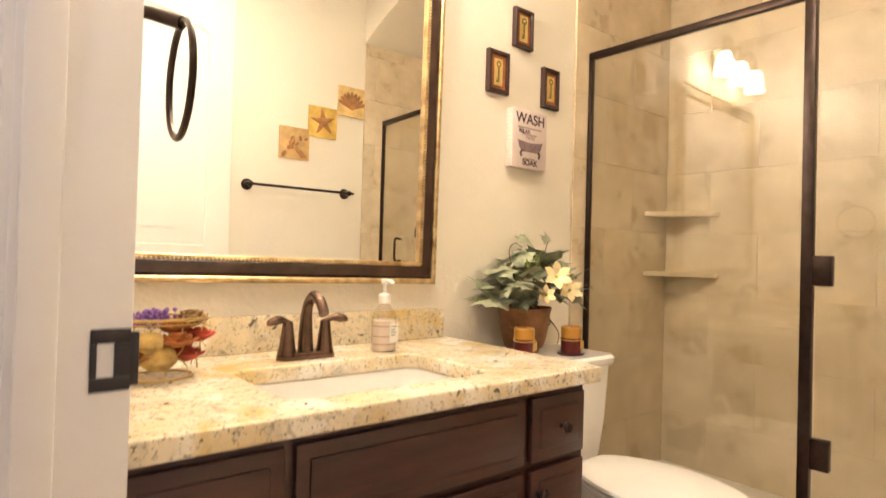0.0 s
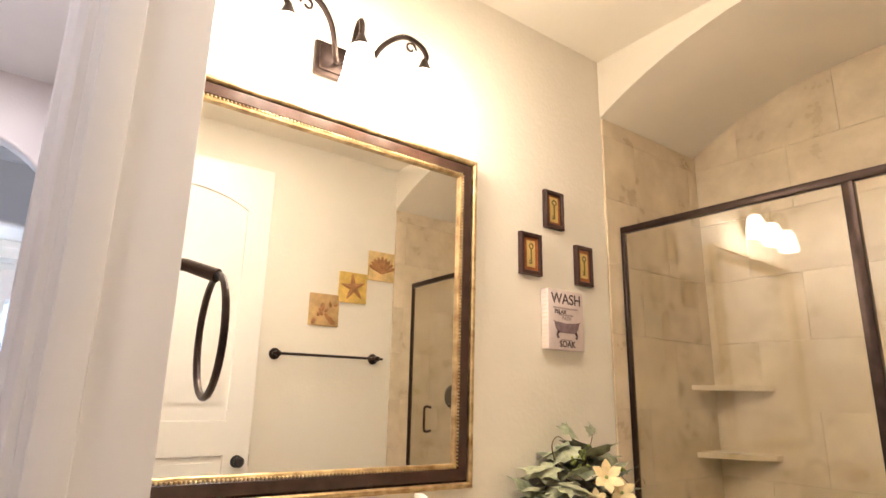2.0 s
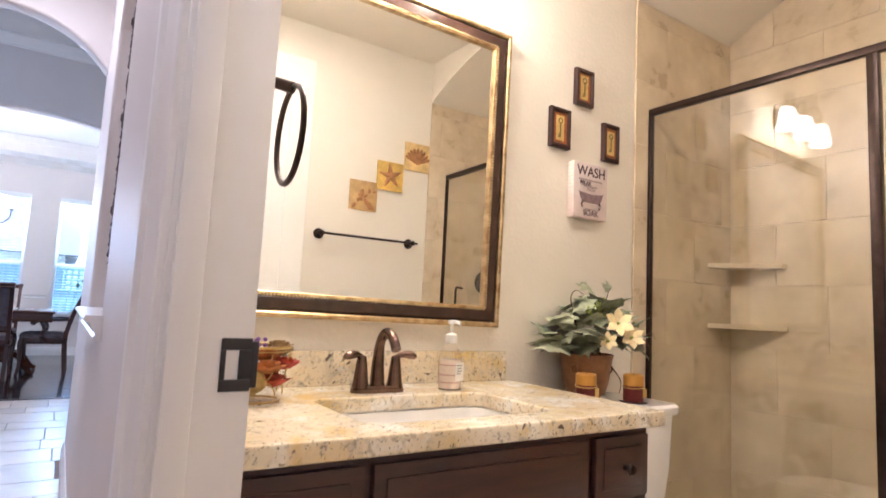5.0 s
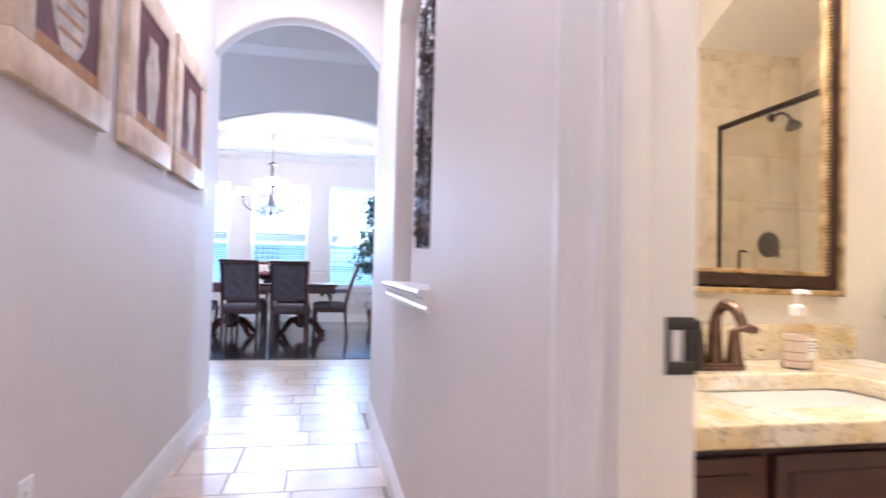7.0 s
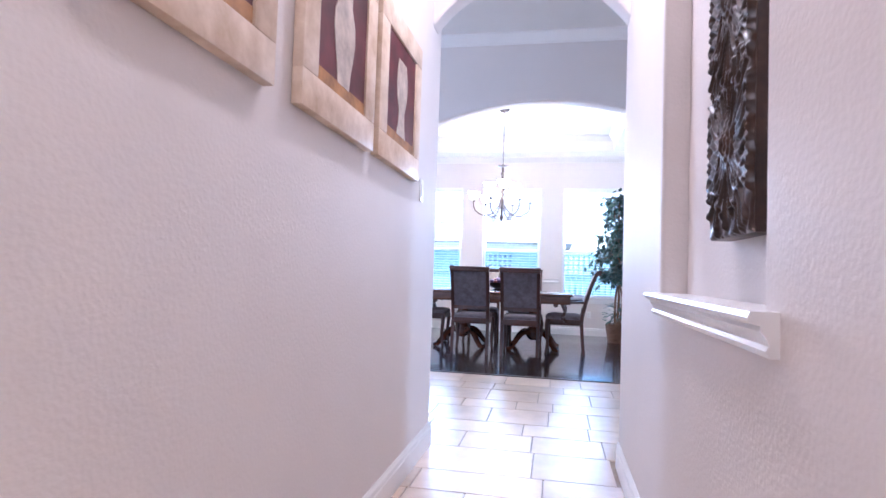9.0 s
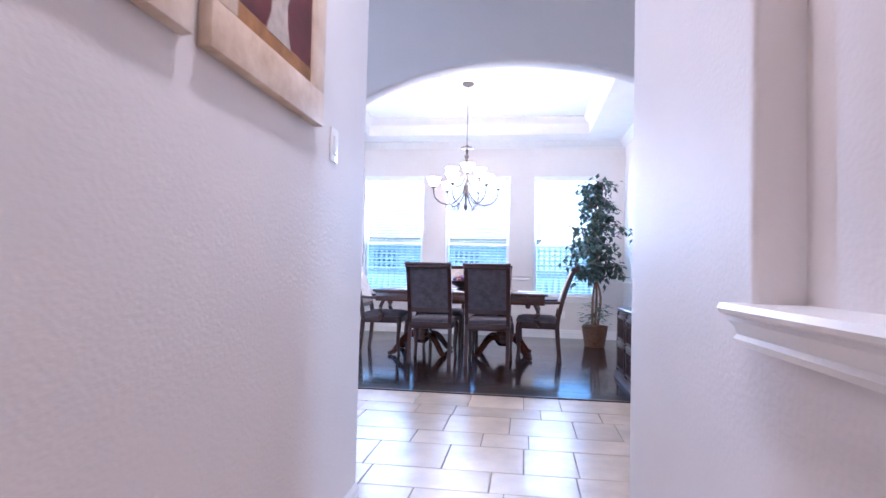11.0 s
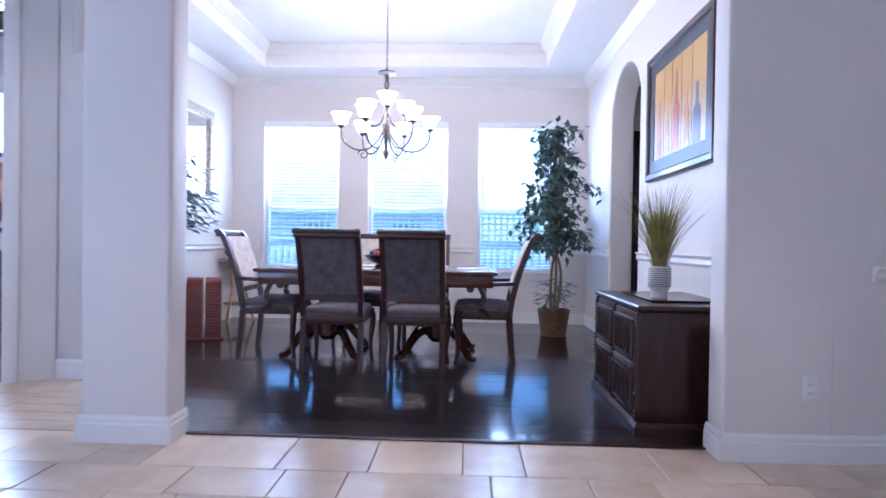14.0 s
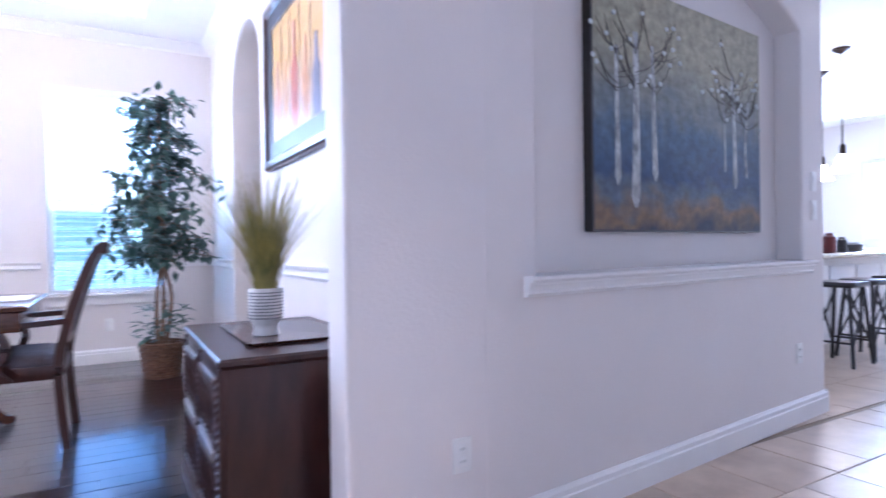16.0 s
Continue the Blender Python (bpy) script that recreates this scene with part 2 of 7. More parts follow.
def bx(*a, **k):
    return box(bmesh.new(), *a, **k)


def lathe(bm, profile, seg=24, m=None, closed=True):
    """Revolve (radius, height) pairs round z."""
    m = m or Matrix()
    rings = []
    for r, z in profile:
        rings.append([bm.verts.new(m @ Vector((max(r, 1e-4) * math.cos(2 * math.pi * i / seg), max(r, 1e-4) * math.sin(2 * math.pi * i / seg), z))) for i in range(seg)])
    for a, b in zip(rings, rings[1:]):
        for i in range(seg):
            bm.faces.new((a[i], a[(i + 1) % seg], b[(i + 1) % seg], b[i]))
    if closed:
        bm.faces.new(rings[0][::-1])
        bm.faces.new(rings[-1])
    return bm


def tube(bm, pts, r, seg=8, caps=True):
    """A round rod along points; r is one radius or one for each point."""
    pts = [Vector(p) for p in pts]
    rs = r if isinstance(r, (list, tuple)) else [r] * len(pts)
    up, rings = None, []
    for i, p in enumerate(pts):
        d = (pts[min(i + 1, len(pts) - 1)] - pts[max(i - 1, 0)]).normalized()
        if up is None:
            up = d.orthogonal().normalized()
        up = (up - d * up.dot(d)).normalized()
        side = d.cross(up)
        rings.append([bm.verts.new(p + (up * math.cos(2 * math.pi * k / seg) + side * math.sin(2 * math.pi * k / seg)) * rs[i]) for k in range(seg)])
    for a, b in zip(rings, rings[1:]):
        for k in range(seg):
            bm.faces.new((a[k], a[(k + 1) % seg], b[(k + 1) % seg], b[k]))
    if caps:
        bm.faces.new(rings[0][::-1])
        bm.faces.new(rings[-1])
    return bm


def bar(bm, pts, w, h):
    """A rectangular rail along points that lie in one upright plane or slope; w across, h up."""
    pts = [Vector(p) for p in pts]
    rings = []
    for i, p in enumerate(pts):
        d = (pts[min(i + 1, len(pts) - 1)] - pts[max(i - 1, 0)]).normalized()
        side = d.cross(Vector((0, 0, 1)))
        side = side.normalized() if side.length > 1e-3 else Vector((1, 0, 0))
        up = side.cross(d).normalized()
        ww = w[i] if isinstance(w, (list, tuple)) else w
        hh = h[i] if isinstance(h, (list, tuple)) else h
        rings.append([bm.verts.new(p + side * a * ww / 2 + up * b * hh / 2) for a, b in ((-1, -1), (1, -1), (1, 1), (-1, 1))])
    for a, b in zip(rings, rings[1:]):
        for k in range(4):
            bm.faces.new((a[k], a[(k + 1) % 4], b[(k + 1) % 4], b[k]))
    bm.faces.new(rings[0][::-1])
    bm.faces.new(rings[-1])
    return bm


def prism(bm, poly, lo, hi, m=None):
    """Extrude a flat outline (u, v) from lo to hi along local z."""
    m = m or Matrix()
    a = [bm.verts.new(m @ Vector((u, v, lo))) for u, v in poly]
    b = [bm.verts.new(m @ Vector((u, v, hi))) for u, v in poly]
    n = len(poly)
    bm.faces.new(a[::-1])
    bm.faces.new(b)
    for i in range(n):
        bm.faces.new((a[i], a[(i + 1) % n], b[(i + 1) % n], b[i]))
    return bm


def spline(pts, n=8):
    """Catmull-Rom points through the given ones."""
    p = [Vector(q) for q in pts]
    p = [2 * p[0] - p[1]] + p + [2 * p[-1] - p[-2]]
    out = []
    for i in range(1, len(p) - 2):
        for k in range(n):
            t = k / n
            a, b, c, d = p[i - 1], p[i], p[i + 1], p[i + 2]
            out.append(0.5 * ((2 * b) + (c - a) * t + (2 * a - 5 * b + 4 * c - d) * t * t + (3 * b - a - 3 * c + d) * t ** 3))
    return out + [p[-2]]


def finish(bm, name, material, angle=38):
    bmesh.ops.recalc_face_normals(bm, faces=bm.faces)
    me = bpy.data.meshes.new(name)
    bm.to_mesh(me)
    bm.free()
    me.materials.append(material)
    me.shade_smooth()
    me.set_sharp_from_angle(angle=radians(angle))
    return me


def part(name, bm, material, parent, label="", angle=38):
    ob = new(name, finish(bm, name, material, angle))
    ob.parent = parent
    if label:
        ob["label"] = label
    return ob


def thing(name, m, label, category, group="", kind=""):
    ob = new(name)
    ob.empty_display_size = 0.1
    ob.matrix_world = m if isinstance(m, Matrix) else pose(*m)
    return tagged(ob, label, category, group, kind)


def solid(name, bm, material, label, category="", kind="structure", angle=38, group=""):
    return tagged(new(name, finish(bm, name, material, angle)), label, category, group, kind)


def outline_mesh(name, outer, holes, thick, m, material, round_edge=0.0):
    """A slab with holes, from flat outlines; edges may be rounded."""
    cu = bpy.data.curves.new(name, "CURVE")
    cu.dimensions, cu.fill_mode = "2D", "BOTH"
    for poly in (outer, *holes):
        sp = cu.splines.new("POLY")
        sp.points.add(len(poly) - 1)
        for q, (u, v) in zip(sp.points, poly):
            q.co = (u, v, 0, 1)
        sp.use_cyclic_u = True
    cu.extrude = thick / 2 - round_edge
    if round_edge:
        cu.bevel_depth, cu.bevel_resolution, cu.offset = round_edge, 3, -round_edge
    tmp = bpy.data.objects.new(name, cu)
    scene.collection.objects.link(tmp)
    me = bpy.data.meshes.new_from_object(tmp.evaluated_get(bpy.context.evaluated_depsgraph_get()))
    bpy.data.objects.remove(tmp)
    bpy.data.curves.remove(cu)
    me.name = name
    me.transform(m)
    me.materials.clear()
    me.materials.append(material)
    me.shade_smooth()
    me.set_sharp_from_angle(angle=radians(40))
    return me


def wall_y(name, y0, y1, outer, holes, material, label, r=0.0):
    """A wall that runs along x; outlines in (x, z)."""
    m = Matrix(((1, 0, 0, 0), (0, 0, -1, (y0 + y1) / 2), (0, 1, 0, 0), (0, 0, 0, 1)))
    return tagged(new(name, outline_mesh(name, outer, holes, y1 - y0, m, material, r)), label, "wall", kind="structure")


def wall_x(name, x0, x1, outer, holes, material, label, r=0.0):
    """A wall that runs along y; outlines in (y, z)."""
    m = Matrix(((0, 0, 1, (x0 + x1) / 2), (1, 0, 0, 0), (0, 1, 0, 0), (0, 0, 0, 1)))
    return tagged(new(name, outline_mesh(name, outer, holes, x1 - x0, m, material, r)), label, "wall", kind="structure")


def rect(u0, u1, v0, v1):
    return [(u0, v0), (u1, v0), (u1, v1), (u0, v1)]


def arch(u0, u1, v0, vs, va, n=20):
    """Opening outline: upright sides to vs, then a circular arc that peaks at va."""
    w, h = (u1 - u0) / 2, va - vs
    rad = (w * w + h * h) / (2 * h)
    half = math.asin(min(1, w / rad)) if h <= w else math.pi - math.asin(w / rad)
    c = (u0 + u1) / 2
    arc = [(c + rad * math.sin(half - 2 * half * i / n), va - rad + rad * math.cos(half - 2 * half * i / n)) for i in range(n + 1)]
    return [(u0, v0), (u1, v0)] + arc


BASE = [(0, 0), (0.016, 0), (0.016, 0.092), (0.012, 0.098), (0.012, 0.118), (0.006, 0.128), (0.004, 0.135), (0, 0.135)]
CROWN = [(0, 0), (0.012, 0), (0.018, 0.015), (0.045, 0.035), (0.07, 0.075), (0.085, 0.085), (0.085, 0.1), (0, 0.1)]
RAIL = [(0, 0), (0.012, 0), (0.02, 0.015), (0.014, 0.03), (0.014, 0.045), (0.026, 0.058), (0.03, 0.07), (0, 0.07)]


def sweep(bm, profile, p0, p1, z, normal):
    """A straight moulding from p0 to p1, its profile (out, up) on the side of normal."""
    nx, ny = normal
    a = [bm.verts.new((p0[0] + d * nx, p0[1] + d * ny, z + u)) for d, u in profile]
    b = [bm.verts.new((p1[0] + d * nx, p1[1] + d * ny, z + u)) for d, u in profile]
    n = len(profile)
    for i in range(n):
        bm.faces.new((a[i], a[(i + 1) % n], b[(i + 1) % n], b[i]))
    bm.faces.new(a[::-1])
    bm.faces.new(b)
    return bm


def moulding(name, profile, runs, z, label, material=None):
    bm = bmesh.new()
    for p0, p1, normal in runs:
        sweep(bm, profile, p0, p1, z, normal)
    return solid(name, bm, material or TRIM, label, "trim", angle=25)


def wall_line(name, p0, p1, thick, outer, holes, material, label, r=0.0):
    """A wall from p0 to p1 on the plan; outlines in (run, z)."""
    d = Vector((p1[0] - p0[0], p1[1] - p0[1], 0)).normalized()
    n = Vector((0, 0, 1)).cross(d)
    m = Matrix(((d.x, 0, n.x, p0[0]), (d.y, 0, n.y, p0[1]), (0, 1, 0, 0), (0, 0, 0, 1)))
    return tagged(new(name, outline_mesh(name, outer, holes, thick, m, material, r)), label, "wall", kind="structure")


# ---- the large structure ----
W = 2.038            # bath wall behind the mirror
HL, HR = -0.99, 0.085  # hall wall faces
HB = 0.197           # bathroom side of the hall wall
SW = 0.22            # bathroom wall with the towel bar
DOOR_S, DOOR_H = 0.225, 2.58
HALL_END, HALL_END_E = 4.70, 4.60   # where the two hall walls stop
TOP = 3.55

floor = solid("floor", bx(-7.2, 11.8, -2.2, 12.0, -0.14, -0.008), GROUT, "sand-coloured grout bed under the floor tiles", "floor")

wall_x("wall_hall_west", HL - 0.12, HL, rect(-2.1, HALL_END, -0.05, TOP), [], WALL, "textured off-white painted hallway wall", 0.018)
wall_x("wall_hall_east", HR, HB, [(-2.1, -0.05), (DOOR_S, -0.05), (DOOR_S, DOOR_H + 0.02), (1.182, DOOR_H + 0.02), (1.182, -0.05), (HALL_END_E, -0.05), (HALL_END_E, TOP), (-2.1, TOP)],
       [arch(2.405, 3.43, 0.955, 2.3, 2.5)], WALL, "textured off-white hallway wall with an arched niche", 0.018)
solid("niche_back", bx(HB - 0.0215, HB + 0.03, 2.36, 3.48, 0.90, 2.56), WALL, "painted back of the hallway niche", "wall")
solid("wall_hall_south", bx(HL - 0.12, HR + 0.1, -2.2, -2.1, -0.05, TOP), WALL, "plain painted wall closing the hallway", "wall")
solid("ceiling_hall", bx(HL - 0.1, HR + 0.1, -2.2, HALL_END - 0.05, 3.05, 3.1), CEIL, "white textured hallway ceiling", "ceiling")
_a = arch(HL + 0.004, HR - 0.004, 2.0, 2.42, 2.70)[2:]
wall_y("wall_hall_arch", 4.45, 4.59, [(HL - 0.06, 2.42), (HL - 0.06, TOP), (HR + 0.05, TOP), (HR + 0.05, 2.42)] + _a, [], WALL, "arched plaster header at the end of the hallway", 0.018)

# bathroom shell
solid("wall_bath_north", bx(HB, 3.06, W, W + 0.10, -0.05, 3.0), BATHWALL, "cream textured wall behind the vanity and toilet", "wall")
solid("wall_bath_south", bx(HB, 3.06, SW - 0.1, SW, -0.05, 3.0), BATHWALL, "cream textured bathroom wall with a towel bar", "wall")
solid("wall_shower_back", bx(2.865, 2.97, SW, W, -0.05, 3.0), BATHWALL, "wall behind the shower tiles", "wall")
solid("ceiling_bath", bx(HR, 3.06, SW - 0.1, W + 0.1, 2.82, 2.88), BATHCEIL, "cream bathroom ceiling", "ceiling")
_v = arch(SW, W, 2.3, 2.53, 2.765)[2:]
wall_x("wall_shower_vault", 2.085, 2.865, [(W, 2.83), (SW, 2.83)] + _v[::-1], [], BATHCEIL, "barrel-vaulted plaster soffit over the shower")
solid("floor_bath", bx(HR + 0.05, 2.2, SW, W, -0.007, 0.001), TRAV, "beige stone tile bathroom floor", "floor")
solid("shower_pan", box(bx(2.14, 2.865, SW, W, 0.0, 0.065, 0.01), 2.14, 2.25, SW, W, 0.05, 0.115, 0.015), PORCELAIN, "glossy white shower base with a raised threshold", "shower base")

# bath door frame on the hall side
bm = bmesh.new()
box(bm, HR - 0.004, HB + 0.004, 1.162, 1.182, 0, DOOR_H, 0.002)
box(bm, HR + 0.004, HR + 0.042, 1.151, 1.164, 0, DOOR_H - 0.01, 0.003)
box(bm, HR - 0.004, HB + 0.004, DOOR_S, DOOR_S + 0.02, 0, DOOR_H, 0.002)
box(bm, HR - 0.004, HB + 0.004, DOOR_S, 1.182, DOOR_H - 0.02, DOOR_H + 0.02, 0.002)
door_frame = solid("trim_bath_door_jamb", bm, TRIM, "white painted door jamb with stop", "door frame")
CASING = [(0.0, 0.0), (0.013, 0.0), (0.016, 0.005), (0.013, 0.014), (0.013, 0.034), (0.017, 0.050), (0.022, 0.062), (0.022, 0.078), (0.030, 0.084), (0.032, 0.092), (0.031, 0.103), (0.0, 0.105)]


def casing(name, y_in, y_dir, x_face, x_dir, z1, label):
    bm = bmesh.new()
    prof = [(x_face + x_dir * o, y_in + y_dir * u) for o, u in CASING]
    prism(bm, prof, 0, z1)
    return solid(name, bm, TRIM, label, "trim", angle=25)


casing("trim_casing_hall_north", 1.168, 1, HR, -1, DOOR_H + 0.1, "white moulded door casing in the hallway")
casing("trim_casing_hall_south", DOOR_S + 0.014, -1, HR, -1, DOOR_H + 0.1, "white moulded door casing in the hallway")
solid("trim_casing_hall_head", bx(HR - 0.026, HR, DOOR_S - 0.085, 1.267, DOOR_H, DOOR_H + 0.1, 0.004), TRIM, "white door casing over the bathroom door", "trim")

# foyer, dining room, kitchen, study shells
SY0, SY1 = 6.995, 7.17
wall_y("wall_foyer_south_left", 4.56, 4.695, rect(-4.7, -1.03, -0.05, TOP), [], WALL, "painted foyer wall")
wall_y("wall_foyer_south_right", 4.46, HALL_END_E - 0.005, rect(0.12, 10.1, -0.05, TOP), [], WALL, "painted foyer wall")
wall_y("wall_dining_south", SY0, SY1, [(-2.21, -0.05), (-1.757, -0.05)] + arch(-1.757, 0.93, -0.05, 2.41, 2.735)[2:][::-1] + [(0.93, -0.05), (1.47, -0.05), (1.47, TOP), (-2.21, TOP)],
       [], WALL, "off-white wall with a broad arched opening to the dining room", 0.02)
# the wall east of the arch swings slightly north; its own axes: x along the face, y into the wall
BEND = pose(1.45, SY0, 0, 0, 0, 5.711)


def on_bend(x, y=0.0):
    p = BEND @ Vector((x, y, 0))
    return (p.x, p.y)


BEND_OUT = tuple((BEND.to_3x3() @ Vector((0, -1, 0))).xy)
BEND_END = tuple((BEND.to_3x3() @ Vector((1, 0, 0))).xy)
tagged(new("wall_foyer_niche", outline_mesh("wall_foyer_niche", rect(-0.03, 2.712, -0.05, TOP), [arch(0.24, 2.424, 0.92, 2.30, 2.56)], SY1 - SY0,
                                            BEND @ Matrix(((1, 0, 0, 0), (0, 0, -1, (SY1 - SY0) / 2), (0, 1, 0, 0), (0, 0, 0, 1))), WALL, 0.02)), "off-white foyer wall with an arched art niche", "wall", kind="structure")
solid("niche_back_foyer", bx(0.17, 2.52, 0.1515, 0.205, 0.88, 2.65), WALL, "painted back of the foyer niche", "wall").matrix_world = BEND
wall_line("wall_dining_diagonal_arch", (-2.12, 7.12), (-3.10, 8.30), 0.13, [(0.0, 2.3), (0.0, TOP), (1.534, TOP), (1.534, 2.3)] + arch(0.08, 1.46, 1.9, 2.35, 2.6)[2:], [], WALL, "arched plaster header over a corner opening")
solid("wall_dining_stub", bx(-3.56, -3.03, 8.24, 8.38, -0.05, TOP, 0.018), WALL, "short wall end with rounded corner", "wall")
wall_x("wall_dining_west", -3.48, -3.34, rect(8.26, 11.72, -0.05, TOP), [], WALL, "off-white dining room wall with a chair rail")
wall_y("wall_dining_north", 11.60, 11.76, rect(-3.57, 1.36, -0.05, TOP), [rect(x0, x1, 0.66, 2.55) for x0, x1 in WINDOWS], WALL, "off-white dining room wall with three tall windows")
wall_x("wall_dining_east", 1.22, 1.46, [(SY1, -0.05), (9.40, -0.05)] + arch(9.40, 10.42, -0.05, 2.40, 2.78)[2:][::-1] + [(10.42, -0.05), (11.72, -0.05), (11.72, TOP), (SY1, TOP)], [], WALL,
       "off-white dining room wall with an arched doorway", 0.018)
wall_line("wall_study_door", (-3.27, 8.27), (-4.70, 7.13), 0.12, [(0, -0.05), (0.30, -0.05), (0.30, 2.66), (1.16, 2.66), (1.16, -0.05), (1.83, -0.05), (1.83, TOP), (0, TOP)], [], WALL, "angled foyer wall with a study doorway")
solid("wall_foyer_west", bx(-4.82, -4.70, 4.56, 7.2, -0.05, TOP), WALL, "painted foyer wall", "wall")
solid("ceiling_foyer", bx(-4.8, 11.8, 4.46, SY0 + 0.1, 3.41, 3.46), CEIL, "white foyer ceiling", "ceiling")
solid("ceiling_kitchen", bx(1.3, 11.8, SY0 + 0.1, 12.0, 3.10, 3.15), CEIL, "white kitchen ceiling", "ceiling")
solid("wall_kitchen_east", box(box(box(bx(11.6, 11.75, 4.6, 8.4, -0.05, TOP), 11.6, 11.75, 10.37, 12.0, -0.05, TOP), 11.6, 11.75, 8.4, 10.37, -0.05, 1.05), 11.6, 11.75, 8.4, 10.37, 2.42, TOP), WALL, "kitchen wall with a wide window opening", "wall")
solid("wall_kitchen_north", bx(1.3, 11.75, 11.85, 12.0, -0.05, TOP), WALL, "plain painted kitchen wall", "wall")
solid("wall_pantry_side", bx(2.5, 2.6, 7.33, 11.9, -0.05, TOP), WALL, "plain wall of the passage beyond the arch", "wall")
# dining ceiling with its tray
TX0, TX1, TY0, TY1 = -2.75, 0.61, 7.90, 11.07
bm = bmesh.new()
for a in ((-3.6, 1.4, SY0 + 0.1, TY0), (-3.6, 1.4, TY1, 11.8), (-3.6, TX0, TY0, TY1), (TX1, 1.4, TY0, TY1)):
    box(bm, *a, 3.10, 3.14)
for a in ((TX0 - 0.03, TX0, TY0 - 0.03, TY1 + 0.03), (TX1, TX1 + 0.03, TY0 - 0.03, TY1 + 0.03), (TX0, TX1, TY0 - 0.03, TY0), (TX0, TX1, TY1, TY1 + 0.03)):
    box(bm, *a, 3.14, 3.36)
box(bm, TX0 - 0.03, TX1 + 0.03, TY0 - 0.03, TY1 + 0.03, 3.35, 3.40)
solid("ceiling_dining", bm, CEIL, "white dining room ceiling with a recessed tray", "ceiling")
moulding("trim_tray_crown", CROWN, [((TX0, TY0), (TX0, TY1), (1, 0)), ((TX1, TY0), (TX1, TY1), (-1, 0)), ((TX0, TY0), (TX1, TY0), (0, 1)), ((TX0, TY1), (TX1, TY1), (0, -1))], 3.25, "white crown moulding inside the ceiling tray")
moulding("trim_crown_dining", CROWN, [((-3.34, 8.38), (-3.34, 11.6), (1, 0)), ((-3.34, 11.6), (1.22, 11.6), (0, -1)), ((1.22, SY1), (1.22, 11.6), (-1, 0)), ((-2.2, SY1), (1.22, SY1), (0, 1))], 3.0, "white crown moulding round the dining room")
moulding("trim_crown_foyer", CROWN, [((-2.21, SY0), (1.45, SY0), (0, -1)), (on_bend(0), on_bend(2.712), BEND_OUT), ((-4.7, 4.695), (-1.0, 4.695), (0, 1)), ((0.1, HALL_END_E - 0.005), (10, HALL_END_E - 0.005), (0, 1))], 3.31, "white crown moulding in the foyer")
moulding("trim_chair_rail", RAIL, [((-3.34, 8.38), (-3.34, 11.6), (1, 0))] + [((a, 11.6), (b, 11.6), (0, -1)) for a, b in ((-3.34, -2.99), (-1.90, -1.63), (-0.50, -0.22), (0.86, 1.22))]
         + [((1.22, SY1), (1.22, 9.38), (-1, 0)), ((1.22, 10.44), (1.22, 11.6), (-1, 0))], 0.89, "white chair rail moulding")
moulding("baseboard_hall", BASE, [((HL, -2.1), (HL, HALL_END - 0.005), (1, 0)), ((HR, 1.273), (HR, HALL_END_E - 0.005), (-1, 0)), ((HR, -2.1), (HR, DOOR_S - 0.092), (-1, 0))], 0, "white moulded baseboard in the hallway")
moulding("baseboard_foyer", BASE, [((-2.222, SY0), (-1.745, SY0), (0, -1)), ((-1.757, SY0 - 0.013), (-1.757, SY1), (1, 0)), ((0.93, SY0 - 0.013), (0.93, SY1), (-1, 0)), ((0.918, SY0), (1.452, SY0), (0, -1)), (on_bend(-0.002), on_bend(2.724), BEND_OUT),
                                   ((-2.21, SY0 - 0.013), (-2.21, SY1), (-1, 0)), ((-3.50, 8.24), (-3.018, 8.24), (0, -1)), ((-3.03, 8.227), (-3.03, 8.38), (1, 0)), ((-4.7, 4.695), (-1.0, 4.695), (0, 1)), ((0.1, HALL_END_E - 0.005), (10, HALL_END_E - 0.005), (0, 1)),
                                   (on_bend(2.712, -0.013), on_bend(2.712, SY1 - SY0), BEND_END)], 0, "white moulded baseboard in the foyer")
moulding("baseboard_dining", BASE, [((-3.34, 8.38), (-3.34, 11.6), (1, 0)), ((-3.34, 11.6), (1.22, 11.6), (0, -1)), ((1.22, SY1), (1.22, 9.39), (-1, 0)), ((1.22, 10.43), (1.22, 11.6), (-1, 0))], 0.004, "white moulded baseboard in the dining room")

# study beyond the angled doorway
solid("floor_study", prism(bmesh.new(), [(-7.1, 7.0), (-4.74, 7.08), (-3.50, 8.10), (-3.50, 10.1), (-7.1, 10.1)], -0.006, 0.003), PLANK, "dark wooden study floor", "floor")
solid("wall_study_north", box(box(box(bx(-7.1, -5.45, 10.1, 10.2, -0.05, TOP), -5.0, -3.5, 10.1, 10.2, -0.05, TOP), -5.45, -5.0, 10.1, 10.2, -0.05, 2.1), -5.45, -5.0, 10.1, 10.2, 2.56, TOP), WALL, "study wall with a small high window", "wall")
solid("wall_study_west", bx(-7.2, -7.1, 4.5, 10.2, -0.05, TOP), WALL, "plain study wall", "wall")
solid("wall_study_south", bx(-7.1, -4.75, 6.9, 7.0, -0.05, TOP), WALL, "plain study wall", "wall")
solid("ceiling_study", bx(-7.2, -3.4, 6.9, 10.2, 3.2, 3.25), CEIL, "white study ceiling", "ceiling")
_d = Vector((-1.43, -1.14, 0)).normalized()
